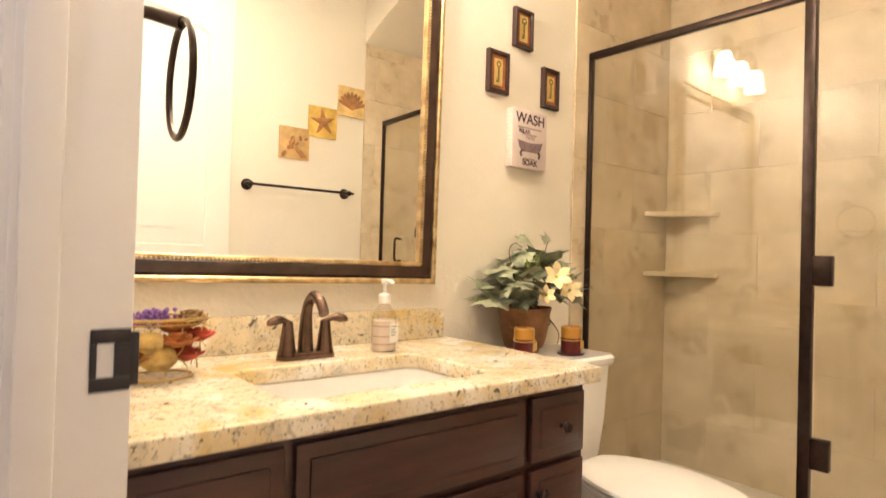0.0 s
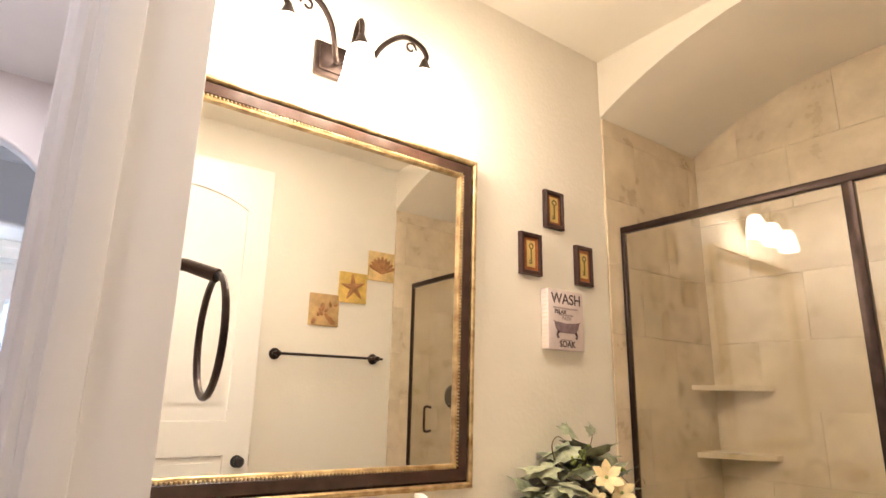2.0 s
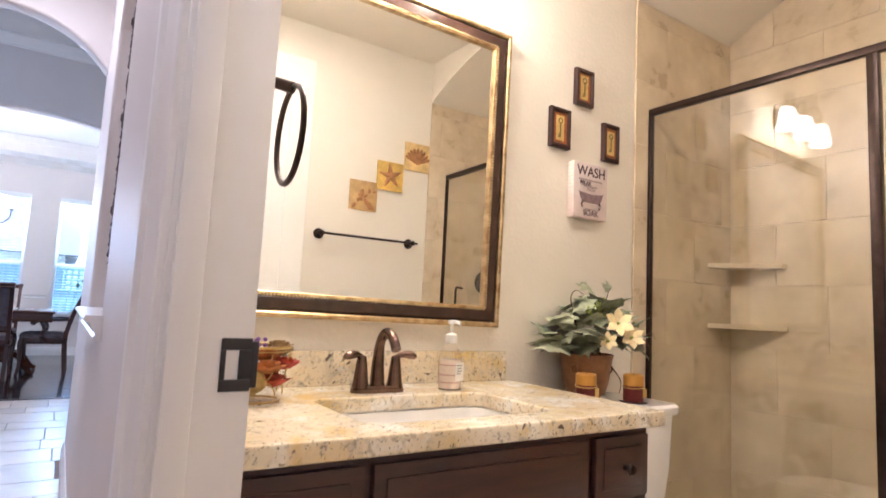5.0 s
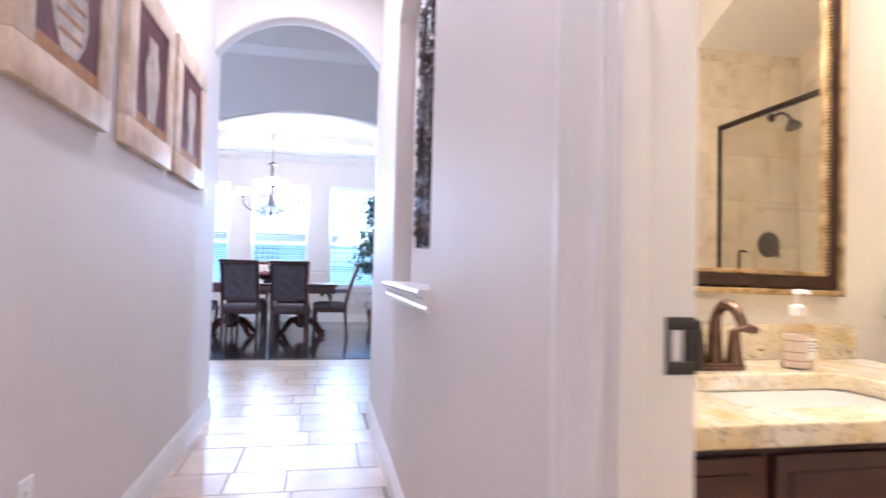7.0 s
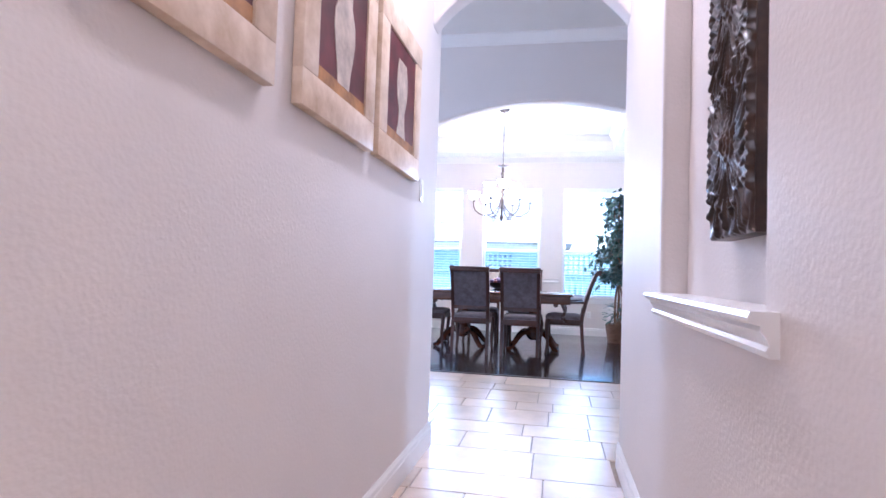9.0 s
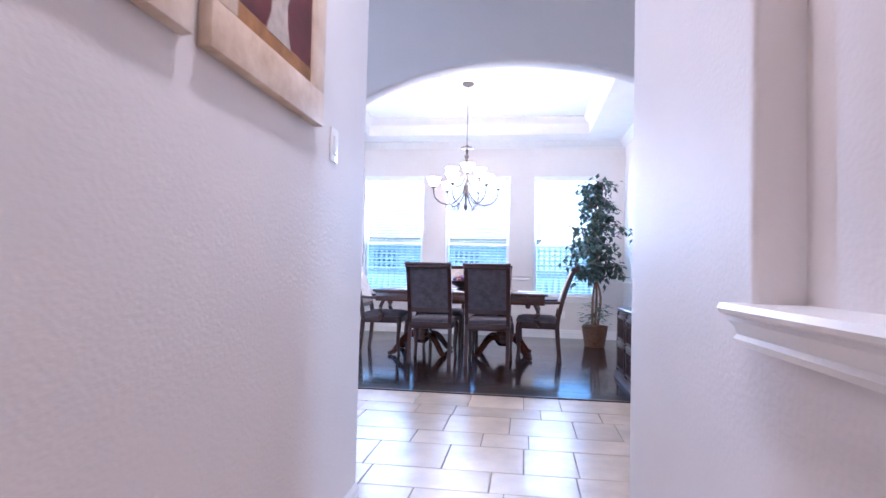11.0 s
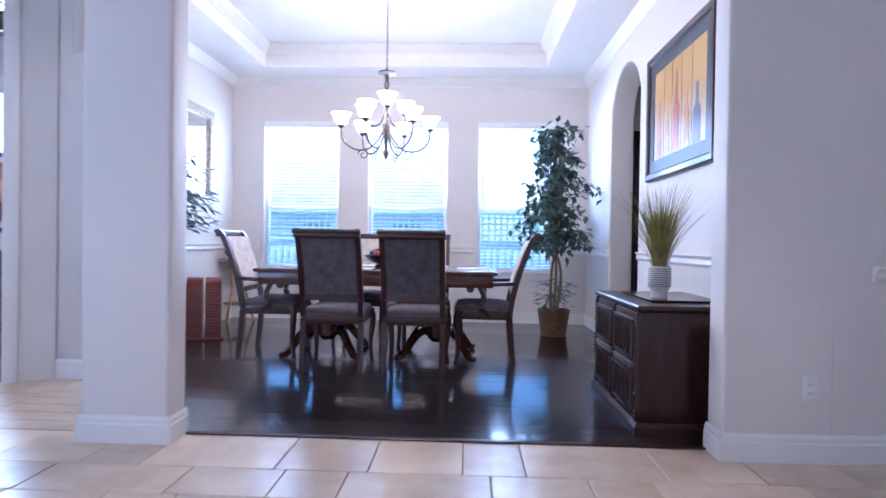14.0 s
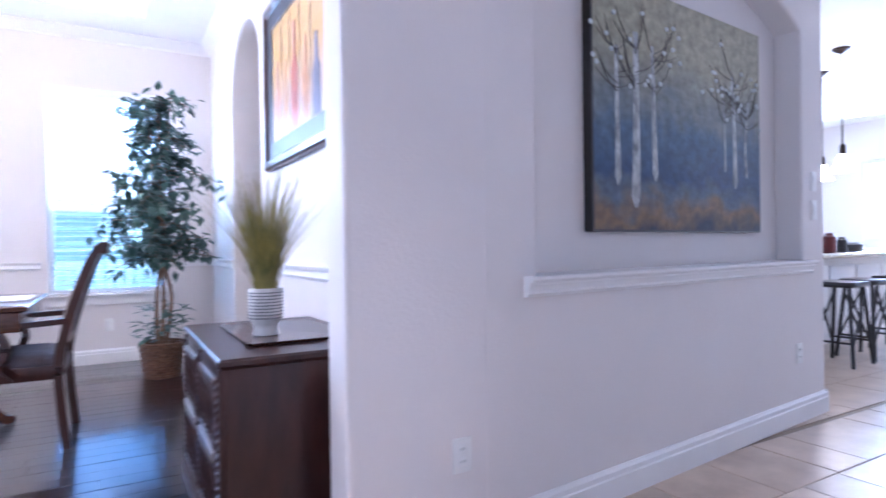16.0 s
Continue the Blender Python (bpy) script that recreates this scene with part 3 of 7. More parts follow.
for s0, s1, z0, z1 in ((0.22, 0.31, 0, 2.74), (1.15, 1.24, 0, 2.74), (0.22, 1.24, 2.65, 2.74)):
    m = Matrix(((_d.x, -_d.y, 0, -3.27), (_d.y, _d.x, 0, 8.27), (0, 0, 1, 0), (0, 0, 0, 1)))
    b = bx(s0, s1, -0.078, 0.078, z0, z1, 0.004)
    b.transform(m)
    solid("trim_study_casing", b, TRIM, "white casing round the study doorway", "trim")

# outdoors
solid("ground", bx(-400, 400, 12.0, 900, -0.5, -0.25), mat("lawn", (0.10, 0.14, 0.05), 0.9, var=0.4, scale=3, bump=0.5, bscale=20), "mown lawn outside the windows", "lawn")
solid("ground_far", bx(-400, 400, -900, 12.0, -0.55, -0.3), mat("soil", (0.15, 0.13, 0.09), 0.9), "bare ground round the house", "ground")


# ---- bathroom ----
def text_mesh(body, size, name, bold=0.0, extrude=0.0004):
    cu = bpy.data.curves.new(name, "FONT")
    cu.body, cu.size, cu.align_x, cu.align_y, cu.extrude, cu.offset = body, size, "CENTER", "CENTER", extrude, bold
    tmp = bpy.data.objects.new(name, cu)
    scene.collection.objects.link(tmp)
    me = bpy.data.meshes.new_from_object(tmp.evaluated_get(bpy.context.evaluated_depsgraph_get()))
    bpy.data.objects.remove(tmp)
    bpy.data.curves.remove(cu)
    return me


VX0, VX1, VF = 0.203, 1.36, 1.40
van = thing("vanity_cabinet", (0, 0, 0), "dark espresso wooden bathroom vanity with raised-panel doors", "cabinet")
part("side_panel", bx(VX0, VX0 + 0.018, VF + 0.018, W - 0.005, 0.09, 0.752, 0.002), VANITY, van)
part("side_panel", bx(VX1 - 0.018, VX1, VF + 0.018, W - 0.005, 0.09, 0.752, 0.002), VANITY, van)
part("face_frame", bx(VX0, VX1, VF, VF + 0.018, 0.09, 0.752, 0.002), VANITY, van)
part("bottom_panel", bx(VX0 + 0.018, VX1 - 0.018, VF + 0.018, W - 0.01, 0.09, 0.108), VANITY, van)
part("toe_kick", bx(VX0 + 0.01, VX1 - 0.01, VF + 0.06, VF + 0.075, 0, 0.09), VANITY, van)


def panel_front(name, x0, x1, z0, z1, parent, knob=None):
    bm = bmesh.new()
    box(bm, x0, x1, VF - 0.018, VF - 0.001, z0, z1, 0.004)
    box(bm, x0 + 0.028, x1 - 0.028, VF - 0.022, VF - 0.016, z0 + 0.028, z1 - 0.028, 0.004)
    p = part(name, bm, VANITY, parent)
    if knob:
        m = pose(knob[0], VF - 0.02, knob[1], 90, 0, 0)
        part("knob", lathe(bmesh.new(), [(0.007, -0.002), (0.006, 0.012), (0.013, 0.018), (0.016, 0.024), (0.012, 0.030), (0.0, 0.031)], 16, m), BRONZE, p, "dark bronze round knob")
    return p


panel_front("drawer_front", 0.225, 0.495, 0.575, 0.735, van, (0.37, 0.655))
panel_front("false_front", 0.515, 1.115, 0.575, 0.735, van)
panel_front("drawer_front", 1.14, 1.345, 0.575, 0.735, van, (1.245, 0.655))
panel_front("cabinet_door", 0.225, 0.52, 0.12, 0.555, van, (0.49, 0.50))
panel_front("cabinet_door", 0.545, 0.825, 0.12, 0.555, van, (0.80, 0.52))
panel_front("cabinet_door", 0.84, 1.115, 0.12, 0.555, van, (0.865, 0.52))
panel_front("cabinet_door", 1.14, 1.345, 0.12, 0.555, van, (1.165, 0.50))

top = thing("granite_countertop", (0, 0, 0), "cream and gold speckled granite vanity top with backsplash", "countertop")
_m = Matrix(((1, 0, 0, 0), (0, 1, 0, 0), (0, 0, 1, 0.774), (0, 0, 0, 1)))


def round_rect(x0, x1, y0, y1, r, n=6):
    pts = []
    for cx, cy, a0 in ((x1 - r, y1 - r, 0), (x0 + r, y1 - r, 90), (x0 + r, y0 + r, 180), (x1 - r, y0 + r, 270)):
        pts += [(cx + r * math.cos(radians(a0 + 90 * i / n)), cy + r * math.sin(radians(a0 + 90 * i / n))) for i in range(n + 1)]
    return pts


slab = new("slab", outline_mesh("slab", rect(0.199, 1.395, 1.365, W - 0.002), [round_rect(0.535, 1.075, 1.465, 1.80, 0.05)], 0.042, _m, GRANITE, 0.006))
slab.parent = top
part("backsplash", bx(0.199, 1.365, W - 0.024, W - 0.001, 0.795, 0.900, 0.003), GRANITE, top)
part("side_splash", bx(0.199, 0.219, 1.42, W - 0.026, 0.795, 0.900, 0.003), GRANITE, top)
sink = thing("sink_basin", (0, 0, 0), "white undermount porcelain rectangular sink", "sink")
bm = bmesh.new()
prev = None
for inset, z in ((-0.012, 0.753), (-0.004, 0.749), (0.004, 0.70), (0.02, 0.63), (0.06, 0.607), (0.12, 0.602)):
    ring = [bm.verts.new((u, v, z)) for u, v in round_rect(0.535 + inset, 1.075 - inset, 1.465 + inset, 1.80 - inset, 0.06)]
    if prev:
        for i in range(len(ring)):
            bm.faces.new((prev[i], prev[(i + 1) % len(ring)], ring[(i + 1) % len(ring)], ring[i]))
    prev = ring
bm.faces.new(prev)
part("basin", bm, PORCELAIN, sink)
part("drain", lathe(bmesh.new(), [(0.0, 0.600), (0.026, 0.6035), (0.022, 0.607), (0.0, 0.6075)], 20, pose(0.80, 1.66, 0)), BROWNMETAL, sink, "bronze drain stopper")

fau = thing("faucet", (0.765, 1.872, 0.795), "oil-rubbed bronze two-handle bathroom faucet", "faucet")
bm = bmesh.new()
prism(bm, round_rect(-0.083, 0.083, -0.027, 0.027, 0.026), 0, 0.012)
prism(bm, round_rect(-0.077, 0.077, -0.022, 0.022, 0.021), 0.012, 0.020)
part("base_plate", bm, BROWNMETAL, fau)
sp = spline([(0, 0.004, 0.015), (0, 0.006, 0.08), (0, -0.002, 0.14), (0, -0.035, 0.172), (0, -0.075, 0.160), (0, -0.10, 0.128)], 7)
part("spout", tube(bmesh.new(), sp, [0.022 - 0.008 * min(1, i / 14) for i in range(len(sp))], 14), BROWNMETAL, fau)
part("lift_rod", lathe(bmesh.new(), [(0.003, 0.0), (0.003, 0.105), (0.007, 0.108), (0.007, 0.115), (0.0, 0.118)], 10, pose(0, 0.022, 0.01)), BROWNMETAL, fau)
for sx in (-1, 1):
    h = part("handle_post", lathe(bmesh.new(), [(0.026, 0.014), (0.022, 0.03), (0.017, 0.07), (0.014, 0.095), (0.012, 0.103), (0.0, 0.106)], 16, pose(sx * 0.055, 0, 0)), BROWNMETAL, fau)
    lv = spline([(sx * 0.052, 0, 0.098), (sx * 0.075, -0.006, 0.108), (sx * 0.10, -0.012, 0.106), (sx * 0.118, -0.014, 0.100)], 4)
    part("lever", tube(bmesh.new(), lv, [0.008, 0.008, 0.008, 0.009, 0.010, 0.011, 0.012, 0.0125, 0.012, 0.011, 0.010, 0.008, 0.003], 10), BROWNMETAL, h, "polished bronze lever tip")

soap = thing("soap_dispenser", (1.016, 1.872, 0.795), "clear glass pump bottle half full of pink soap", "soap dispenser")
part("bottle", lathe(bmesh.new(), [(0.034, 0.0), (0.037, 0.004), (0.037, 0.10), (0.033, 0.118), (0.017, 0.135), (0.015, 0.146), (0.0, 0.147)], 28), glass_mat("bottle_glass", (0.93, 0.91, 0.88), 0.02), soap)
part("soap", lathe(bmesh.new(), [(0.033, 0.004), (0.0345, 0.008), (0.0345, 0.092), (0.0, 0.093)], 28), mat("pink_soap", (0.84, 0.74, 0.66), 0.15, var=0.05, bump=0), soap, "translucent pink liquid soap")
SOAPPUMP = mat("white_pump_plastic", (0.86, 0.85, 0.82), 0.3, var=0.02, bump=0)
pump = part("pump", lathe(bmesh.new(), [(0.017, 0.143), (0.018, 0.146), (0.018, 0.168), (0.012, 0.172), (0.005, 0.174), (0.005, 0.200), (0.012, 0.202), (0.012, 0.214), (0.0, 0.215)], 18), SOAPPUMP, soap, "white plastic pump")
part("nozzle", tube(bmesh.new(), [(0, 0, 0.208), (0.005, -0.02, 0.209), (0.008, -0.036, 0.203)], [0.008, 0.006, 0.005], 8), SOAPPUMP, pump)
part("paper_label", bx(-0.004, 0.026, -0.0378, -0.0345, 0.03, 0.085), mat("paper_label", (0.82, 0.80, 0.74), 0.7, var=0.03, bump=0), soap, "small cream paper label")
for i, z in enumerate((0.075, 0.066, 0.058, 0.05)):
    part("print_bar", bx(0.0, 0.020 - 0.004 * (i % 2), -0.0384, -0.0377, z, z + 0.003), GREYSTRIPE, soap)
for z in (0.022, 0.045, 0.075):
    part("ribbon_line", lathe(bmesh.new(), [(0.0373, z), (0.0378, z + 0.001), (0.0373, z + 0.003)], 28, closed=False), mat("rose_print", (0.45, 0.26, 0.22), 0.5, bump=0), soap)

# wire basket with dried flowers
bas = thing("wire_basket", (0.375, 1.80, 0.795), "gold wire scroll basket of dried flowers on the counter", "basket")
GOLDWIRE = mat("gold_wire", (0.55, 0.40, 0.13), 0.3, metal=0.9, var=0.2, bump=0.05)
for r, z, t in ((0.10, 0.135, 0.004), (0.075, 0.006, 0.003), (0.098, 0.125, 0.002)):
    bm = tube(bmesh.new(), [(r * math.cos(a), 0.8 * r * math.sin(a), z) for a in [2 * math.pi * i / 28 for i in range(29)]], t, 6)
    part("hoop", bm, GOLDWIRE, bas)
for i in range(10):
    a = 2 * math.pi * i / 10
    out = Vector((math.cos(a), 0.8 * math.sin(a), 0))
    side = Vector((-math.sin(a), math.cos(a), 0))
    pts = []
    for k in range(22):
        t = k / 21
        s = 0.028 * (1 - t) * math.cos(9 * t)
        pts.append(out * (0.076 + 0.024 * (0.12 + 0.9 * t)) + side * s + Vector((0, 0, 0.02 + 0.10 * t + 0.018 * (1 - t) * math.sin(9 * t))))
    part("scroll", tube(bmesh.new(), pts, 0.0016, 5), GOLDWIRE, bas)
fl = random.Random(3)
flowers = [((0.48, 0.33, 0.10), "dried cream gourd"), ((0.45, 0.07, 0.04), "dried red rose"), ((0.40, 0.14, 0.03), "dried orange blossom"), ((0.22, 0.10, 0.38), "purple statice sprig"), ((0.30, 0.20, 0.08), "dried brown pod")]
FLM = [mat("dried_" + n.split()[-1], c, 0.8, var=0.45, scale=30, bump=0.4, bscale=90) for c, n in flowers]


def rosette(name, at, r, k):
    ob = thing(name, (0.375 + at[0], 1.80 + at[1], 0.795 + at[2], 0, 0, fl.uniform(0, 360)), flowers[k][1] + " in the wire basket", "dried flower", "dried flowers")
    bm = bmesh.new()
    if k == 0:
        lathe(bm, [(0.0, -r * 0.8)] + [(r * math.sin(a) * (1 + 0.05 * math.cos(5 * a)), -r * 0.8 * math.cos(a)) for a in [math.pi * i / 10 for i in range(1, 10)]] + [(0.0, r * 0.8)], 18)
    elif k == 3:
        for _ in range(64):
            p = Vector((fl.gauss(0, 0.4), fl.gauss(0, 0.4), fl.uniform(0, 0.8))) * r
            bmesh.ops.create_icosphere(bm, subdivisions=1, radius=r * 0.13, matrix=Matrix.Translation(p))
    else:
        for ring in range(4):
            for q in range(6):
                a = q * math.pi / 3 + ring * 0.5
                rr = r * (0.25 + 0.23 * ring)
                tilt = 75 - 17 * ring
                m = pose(rr * 0.6 * math.cos(a), rr * 0.6 * math.sin(a), r * 0.2 * (3 - ring) * 0.6, 0, -tilt, math.degrees(a)) @ Matrix.Diagonal((rr * 0.75 + 0.004, rr * 0.55 + 0.004, 0.0035, 1))
                bmesh.ops.create_icosphere(bm, subdivisions=2, radius=1.0, matrix=m)
    part("bloom", bm, FLM[k], ob)
    return ob


for at, r, k in (((-0.045, -0.035, 0.05), 0.036, 2), ((-0.01, -0.05, 0.055), 0.038, 0), ((0.05, -0.03, 0.05), 0.033, 1), ((-0.05, 0.02, 0.075), 0.035, 1), ((0.04, 0.03, 0.06), 0.035, 2), ((0.0, 0.01, 0.115), 0.045, 3), ((-0.045, 0.0, 0.12), 0.035, 3), ((0.065, -0.005, 0.12), 0.03, 4), ((0.075, 0.02, 0.13), 0.028, 4), ((-0.075, -0.02, 0.085), 0.034, 1), ((0.025, -0.062, 0.085), 0.034, 2), ((0.078, -0.02, 0.09), 0.032, 1), ((-0.03, -0.06, 0.09), 0.030, 0), ((0.03, -0.02, 0.11), 0.034, 2), ((-0.07, 0.035, 0.11), 0.032, 2)):
    rosette("dried_flower", at, r, k)

# framed mirror above the vanity
MX0, MX1, MZ0, MZ1 = 0.215, 1.32, 0.985, 2.10
mir = thing("wall_mirror", (-0.018, 0, 0.017, 0, 0.7, 0), "large rectangular mirror in a dark wood and gold frame", "mirror")
part("glass", bx(MX0 + 0.07, MX1 - 0.07, W - 0.016, W - 0.006, MZ0 + 0.07, MZ1 - 0.07), MIRROR, mir, "silvered mirror glass")


def frame_ring(x0, x1, z0, z1, w, y0, y1, bev=0.003):
    """One mitred rectangular frame that faces -y."""
    bm = bmesh.new()
    rings = []
    for d, y in ((0, y1), (0, y0 + bev), (bev, y0), (w - bev, y0), (w, y0 + bev), (w, y1)):
        rings.append([bm.verts.new((u, y, v)) for u, v in rect(x0 + d, x1 - d, z0 + d, z1 - d)])
    for a, b in zip(rings, rings[1:] + rings[:1]):
        for i in range(4):
            bm.faces.new((a[i], a[(i + 1) % 4], b[(i + 1) % 4], b[i]))
    return bm


part("gold_edge", frame_ring(MX0, MX1, MZ0, MZ1, 0.018, W - 0.036, W - 0.002, 0.005), GOLD, mir, "worn gold leaf outer edge")
part("dark_band", frame_ring(MX0 + 0.0165, MX1 - 0.0165, MZ0 + 0.0165, MZ1 - 0.0165, 0.050, W - 0.031, W - 0.003, 0.01), MIRFRAME, mir, "dark glossy wooden band")
part("gold_lip", frame_ring(MX0 + 0.064, MX1 - 0.064, MZ0 + 0.064, MZ1 - 0.064, 0.010, W - 0.028, W - 0.012, 0.002), GOLD, mir, "thin gold inner lip")
bm = bmesh.new()
n = 90
for i in range(n):
    for z in (MZ0 + 0.063, MZ1 - 0.063):
        bmesh.ops.create_icosphere(bm, subdivisions=1, radius=0.0042, matrix=Matrix.Translation((MX0 + 0.07 + (MX1 - MX0 - 0.14) * i / (n - 1), W - 0.030, z)))
    for x in (MX0 + 0.063, MX1 - 0.063):
        bmesh.ops.create_icosphere(bm, subdivisions=1, radius=0.0042, matrix=Matrix.Translation((x, W - 0.030, MZ0 + 0.07 + (MZ1 - MZ0 - 0.14) * i / (n - 1))))
b = part("bead_moulding", bm, GOLD, mir, "row of tiny gold beads")
b["kind"] = "stuff"

# vanity light
lit = thing("vanity_light", (0.775, W, 2.295), "three-shade bronze vanity light with lit frosted glass", "wall lamp")
part("back_plate", box(bx(-0.10, 0.10, -0.022, -0.001, -0.06, 0.06, 0.008), -0.085, 0.085, -0.03, -0.02, -0.045, 0.045, 0.006), BRONZE, lit)
for k, sx in enumerate((-1, 0, 1)):
    x = 0.235 * sx
    if sx:
        pts = spline([(0.02 * sx, -0.03, 0.0), (0.05 * sx, -0.07, -0.02), (0.09 * sx, -0.11, 0.06), (0.15 * sx, -0.135, 0.105), (0.215 * sx, -0.135, 0.10), (0.243 * sx, -0.135, 0.07), (0.235 * sx, -0.135, 0.045)], 6)
    else:
        pts = spline([(0.0, -0.03, 0.0), (0.0, -0.07, 0.02), (0.0, -0.10, 0.09), (0.0, -0.125, 0.105), (0.0, -0.135, 0.08), (0.0, -0.135, 0.045)], 6)
    arm = part("arm", tube(bmesh.new(), pts, 0.009, 8), BRONZE, lit)
    if sx:
        curl = [(x - sx * (0.055 - 0.022 * math.cos(a) * (1 - a / 9)), -0.135, 0.075 + 0.022 * math.sin(a) * (1 - a / 9)) for a in [0.35 * i for i in range(18)]]
        part("scroll", tube(bmesh.new(), curl, 0.004, 6), BRONZE, arm)
    part("cap", lathe(bmesh.new(), [(0.008, 0.055), (0.012, 0.045), (0.022, 0.02), (0.030, 0.005), (0.0, 0.004)], 18, pose(x, -0.135, 0)), BRONZE, lit)
    sh = part("shade", lathe(bmesh.new(), [(0.028, 0.008), (0.038, -0.004), (0.046, -0.04), (0.052, -0.09), (0.060, -0.12), (0.057, -0.12), (0.048, -0.088), (0.042, -0.04), (0.034, -0.008)], 24, pose(x, -0.135, 0), closed=False), SHADE_BATH, lit, "glowing frosted glass bell shade")
    sh.visible_shadow = False

# key pictures and sign
KEYFRAME = mat("dark_brown_frame", (0.045, 0.018, 0.013), 0.3, var=0.3, bump=0.03)
RUST = mat("rust_mat_board", (0.36, 0.12, 0.035), 0.7, var=0.35, scale=25, bump=0.05)
YELLOWCARD = mat("yellow_card", (0.72, 0.52, 0.16), 0.7, var=0.15, scale=25, bump=0.03)
KEYGREEN = mat("olive_key_print", (0.20, 0.16, 0.04), 0.6, var=0.3, bump=0.0)


def key_picture(x0, x1, z0, z1, style):
    k = thing("key_picture", (0, 0, 0), "small dark-framed picture of an antique key", "picture", "three key pictures")
    part("frame", frame_ring(x0, x1, z0, z1, 0.017, W - 0.022, W - 0.001, 0.003), KEYFRAME, k)
    part("mat_board", bx(x0 + 0.014, x1 - 0.014, W - 0.012, W - 0.003, z0 + 0.014, z1 - 0.014), RUST, k, "rust-coloured mat board")
    cx, cz = (x0 + x1) / 2, (z0 + z1) / 2
    part("card", bx(cx - 0.022, cx + 0.022, W - 0.014, W - 0.011, cz - 0.052, cz + 0.052), YELLOWCARD, k, "yellow card")
    bm = bmesh.new()
    y = W - 0.015
    ring = [(cx + 0.010 * math.cos(a) * (1.0 if style else 1.2), y, cz + 0.030 + 0.010 * math.sin(a)) for a in [2 * math.pi * i / 14 for i in range(15)]]
    tube(bm, ring, 0.003, 5)
    tube(bm, [(cx, y, cz + 0.020), (cx, y, cz - 0.040)], 0.0032, 5)
    box(bm, cx - 0.012, cx, y - 0.002, y + 0.002, cz - 0.040, cz - 0.034)
    box(bm, cx - 0.010, cx, y - 0.002, y + 0.002, cz - 0.030, cz - 0.025)
    part("key", bm, KEYGREEN, k, "olive antique key")


key_picture(1.693, 1.80, 1.93, 2.088, 0)
key_picture(1.555, 1.667, 1.722, 1.887, 1)
key_picture(1.868, 1.968, 1.716, 1.884, 1)

sign = thing("bath_sign", (1.768, W - 0.04, 1.562), "pale canvas bath sign with a clawfoot tub print", "sign")
part("canvas", bx(-0.098, 0.102, 0.0, 0.038, -0.116, 0.114, 0.003), mat("pale_pink_canvas", (0.66, 0.56, 0.52), 0.75, var=0.08, scale=20, bump=0.1), sign)
INK = mat("plum_ink", (0.06, 0.03, 0.035), 0.6, bump=0)
GREYINK = mat("grey_ink", (0.36, 0.28, 0.27), 0.6, bump=0)
for body, z, s, mm in (("WASH", 0.078, 0.058, INK), ("SOAK", -0.095, 0.034, INK), ("RELAX", 0.028, 0.022, INK), ("BATH", 0.004, 0.020, GREYINK)):
    t = new("lettering", text_mesh(body, s, "lettering", 0.0008))
    t.data.materials.append(mm)
    t.matrix_local = pose(0.004 if body not in ("RELAX",) else -0.03, -0.0006, z, 90, 0, 0)
    t.parent = sign
for z, w in ((0.044, 0.07), (0.018, 0.04), (-0.078, 0.03)):
    part("print_bar", bx(-w if z > 0 else -0.03, w, -0.0012, 0.001, z - 0.004, z + 0.002), GREYINK, sign)
bm = bmesh.new()
prism(bm, [(-0.075, 0.0), (-0.07, -0.006), (-0.062, -0.03), (-0.045, -0.046), (0.045, -0.046), (0.062, -0.03), (0.07, -0.006), (0.078, 0.002), (0.06, -0.004), (0.0, -0.009), (-0.06, -0.004)], -0.0006, 0.0015, pose(0.004, 0, -0.006, 90, 0, 0))
part("tub_print", bm, mat("mauve_ink", (0.25, 0.17, 0.18), 0.6, var=0.3, scale=40, bump=0), sign)
for sx in (-1, 1):
    part("tub_foot_print", tube(bmesh.new(), [(0.004 + sx * 0.048, -0.0005, -0.048), (0.004 + sx * 0.056, -0.0005, -0.060), (0.004 + sx * 0.050, -0.0005, -0.072)], [0.006, 0.004, 0.005], 6), INK, sign)
bm = bmesh.new()
for i in range(14):
    for j in range(3):
        bmesh.ops.create_icosphere(bm, subdivisions=1, radius=0.0024, matrix=Matrix.Translation((-0.0985, 0.009 + 0.01 * j, -0.105 + 0.0155 * i)) @ Matrix.Diagonal((0.3, 1, 1, 1)))
d = part("edge_dots", bm, mat("gold_dot_print", (0.50, 0.36, 0.13), 0.6, bump=0), sign)
d["kind"] = "stuff"

# toilet
toi = thing("toilet", (1.735, W, 0), "white porcelain two-piece toilet with closed lid", "toilet")


def oval(rx, ry, cy, n=32, back=None):
    pts = []
    for i in range(n):
        a = 2 * math.pi * i / n
        x, y = rx * math.cos(a), cy + ry * math.sin(a)
        if back is not None:
            y = min(y, back)
        pts.append((x, y))
    return pts


def loft(bm, rings):
    prev = None
    for pts, z in rings:
        ring = [bm.verts.new((u, v, z)) for u, v in pts]
        if prev:
            for i in range(len(ring)):
                bm.faces.new((prev[i], prev[(i + 1) % len(ring)], ring[(i + 1) % len(ring)], ring[i]))
        else:
            bm.faces.new(ring[::-1])
        prev = ring
    bm.faces.new(prev)
    return bm


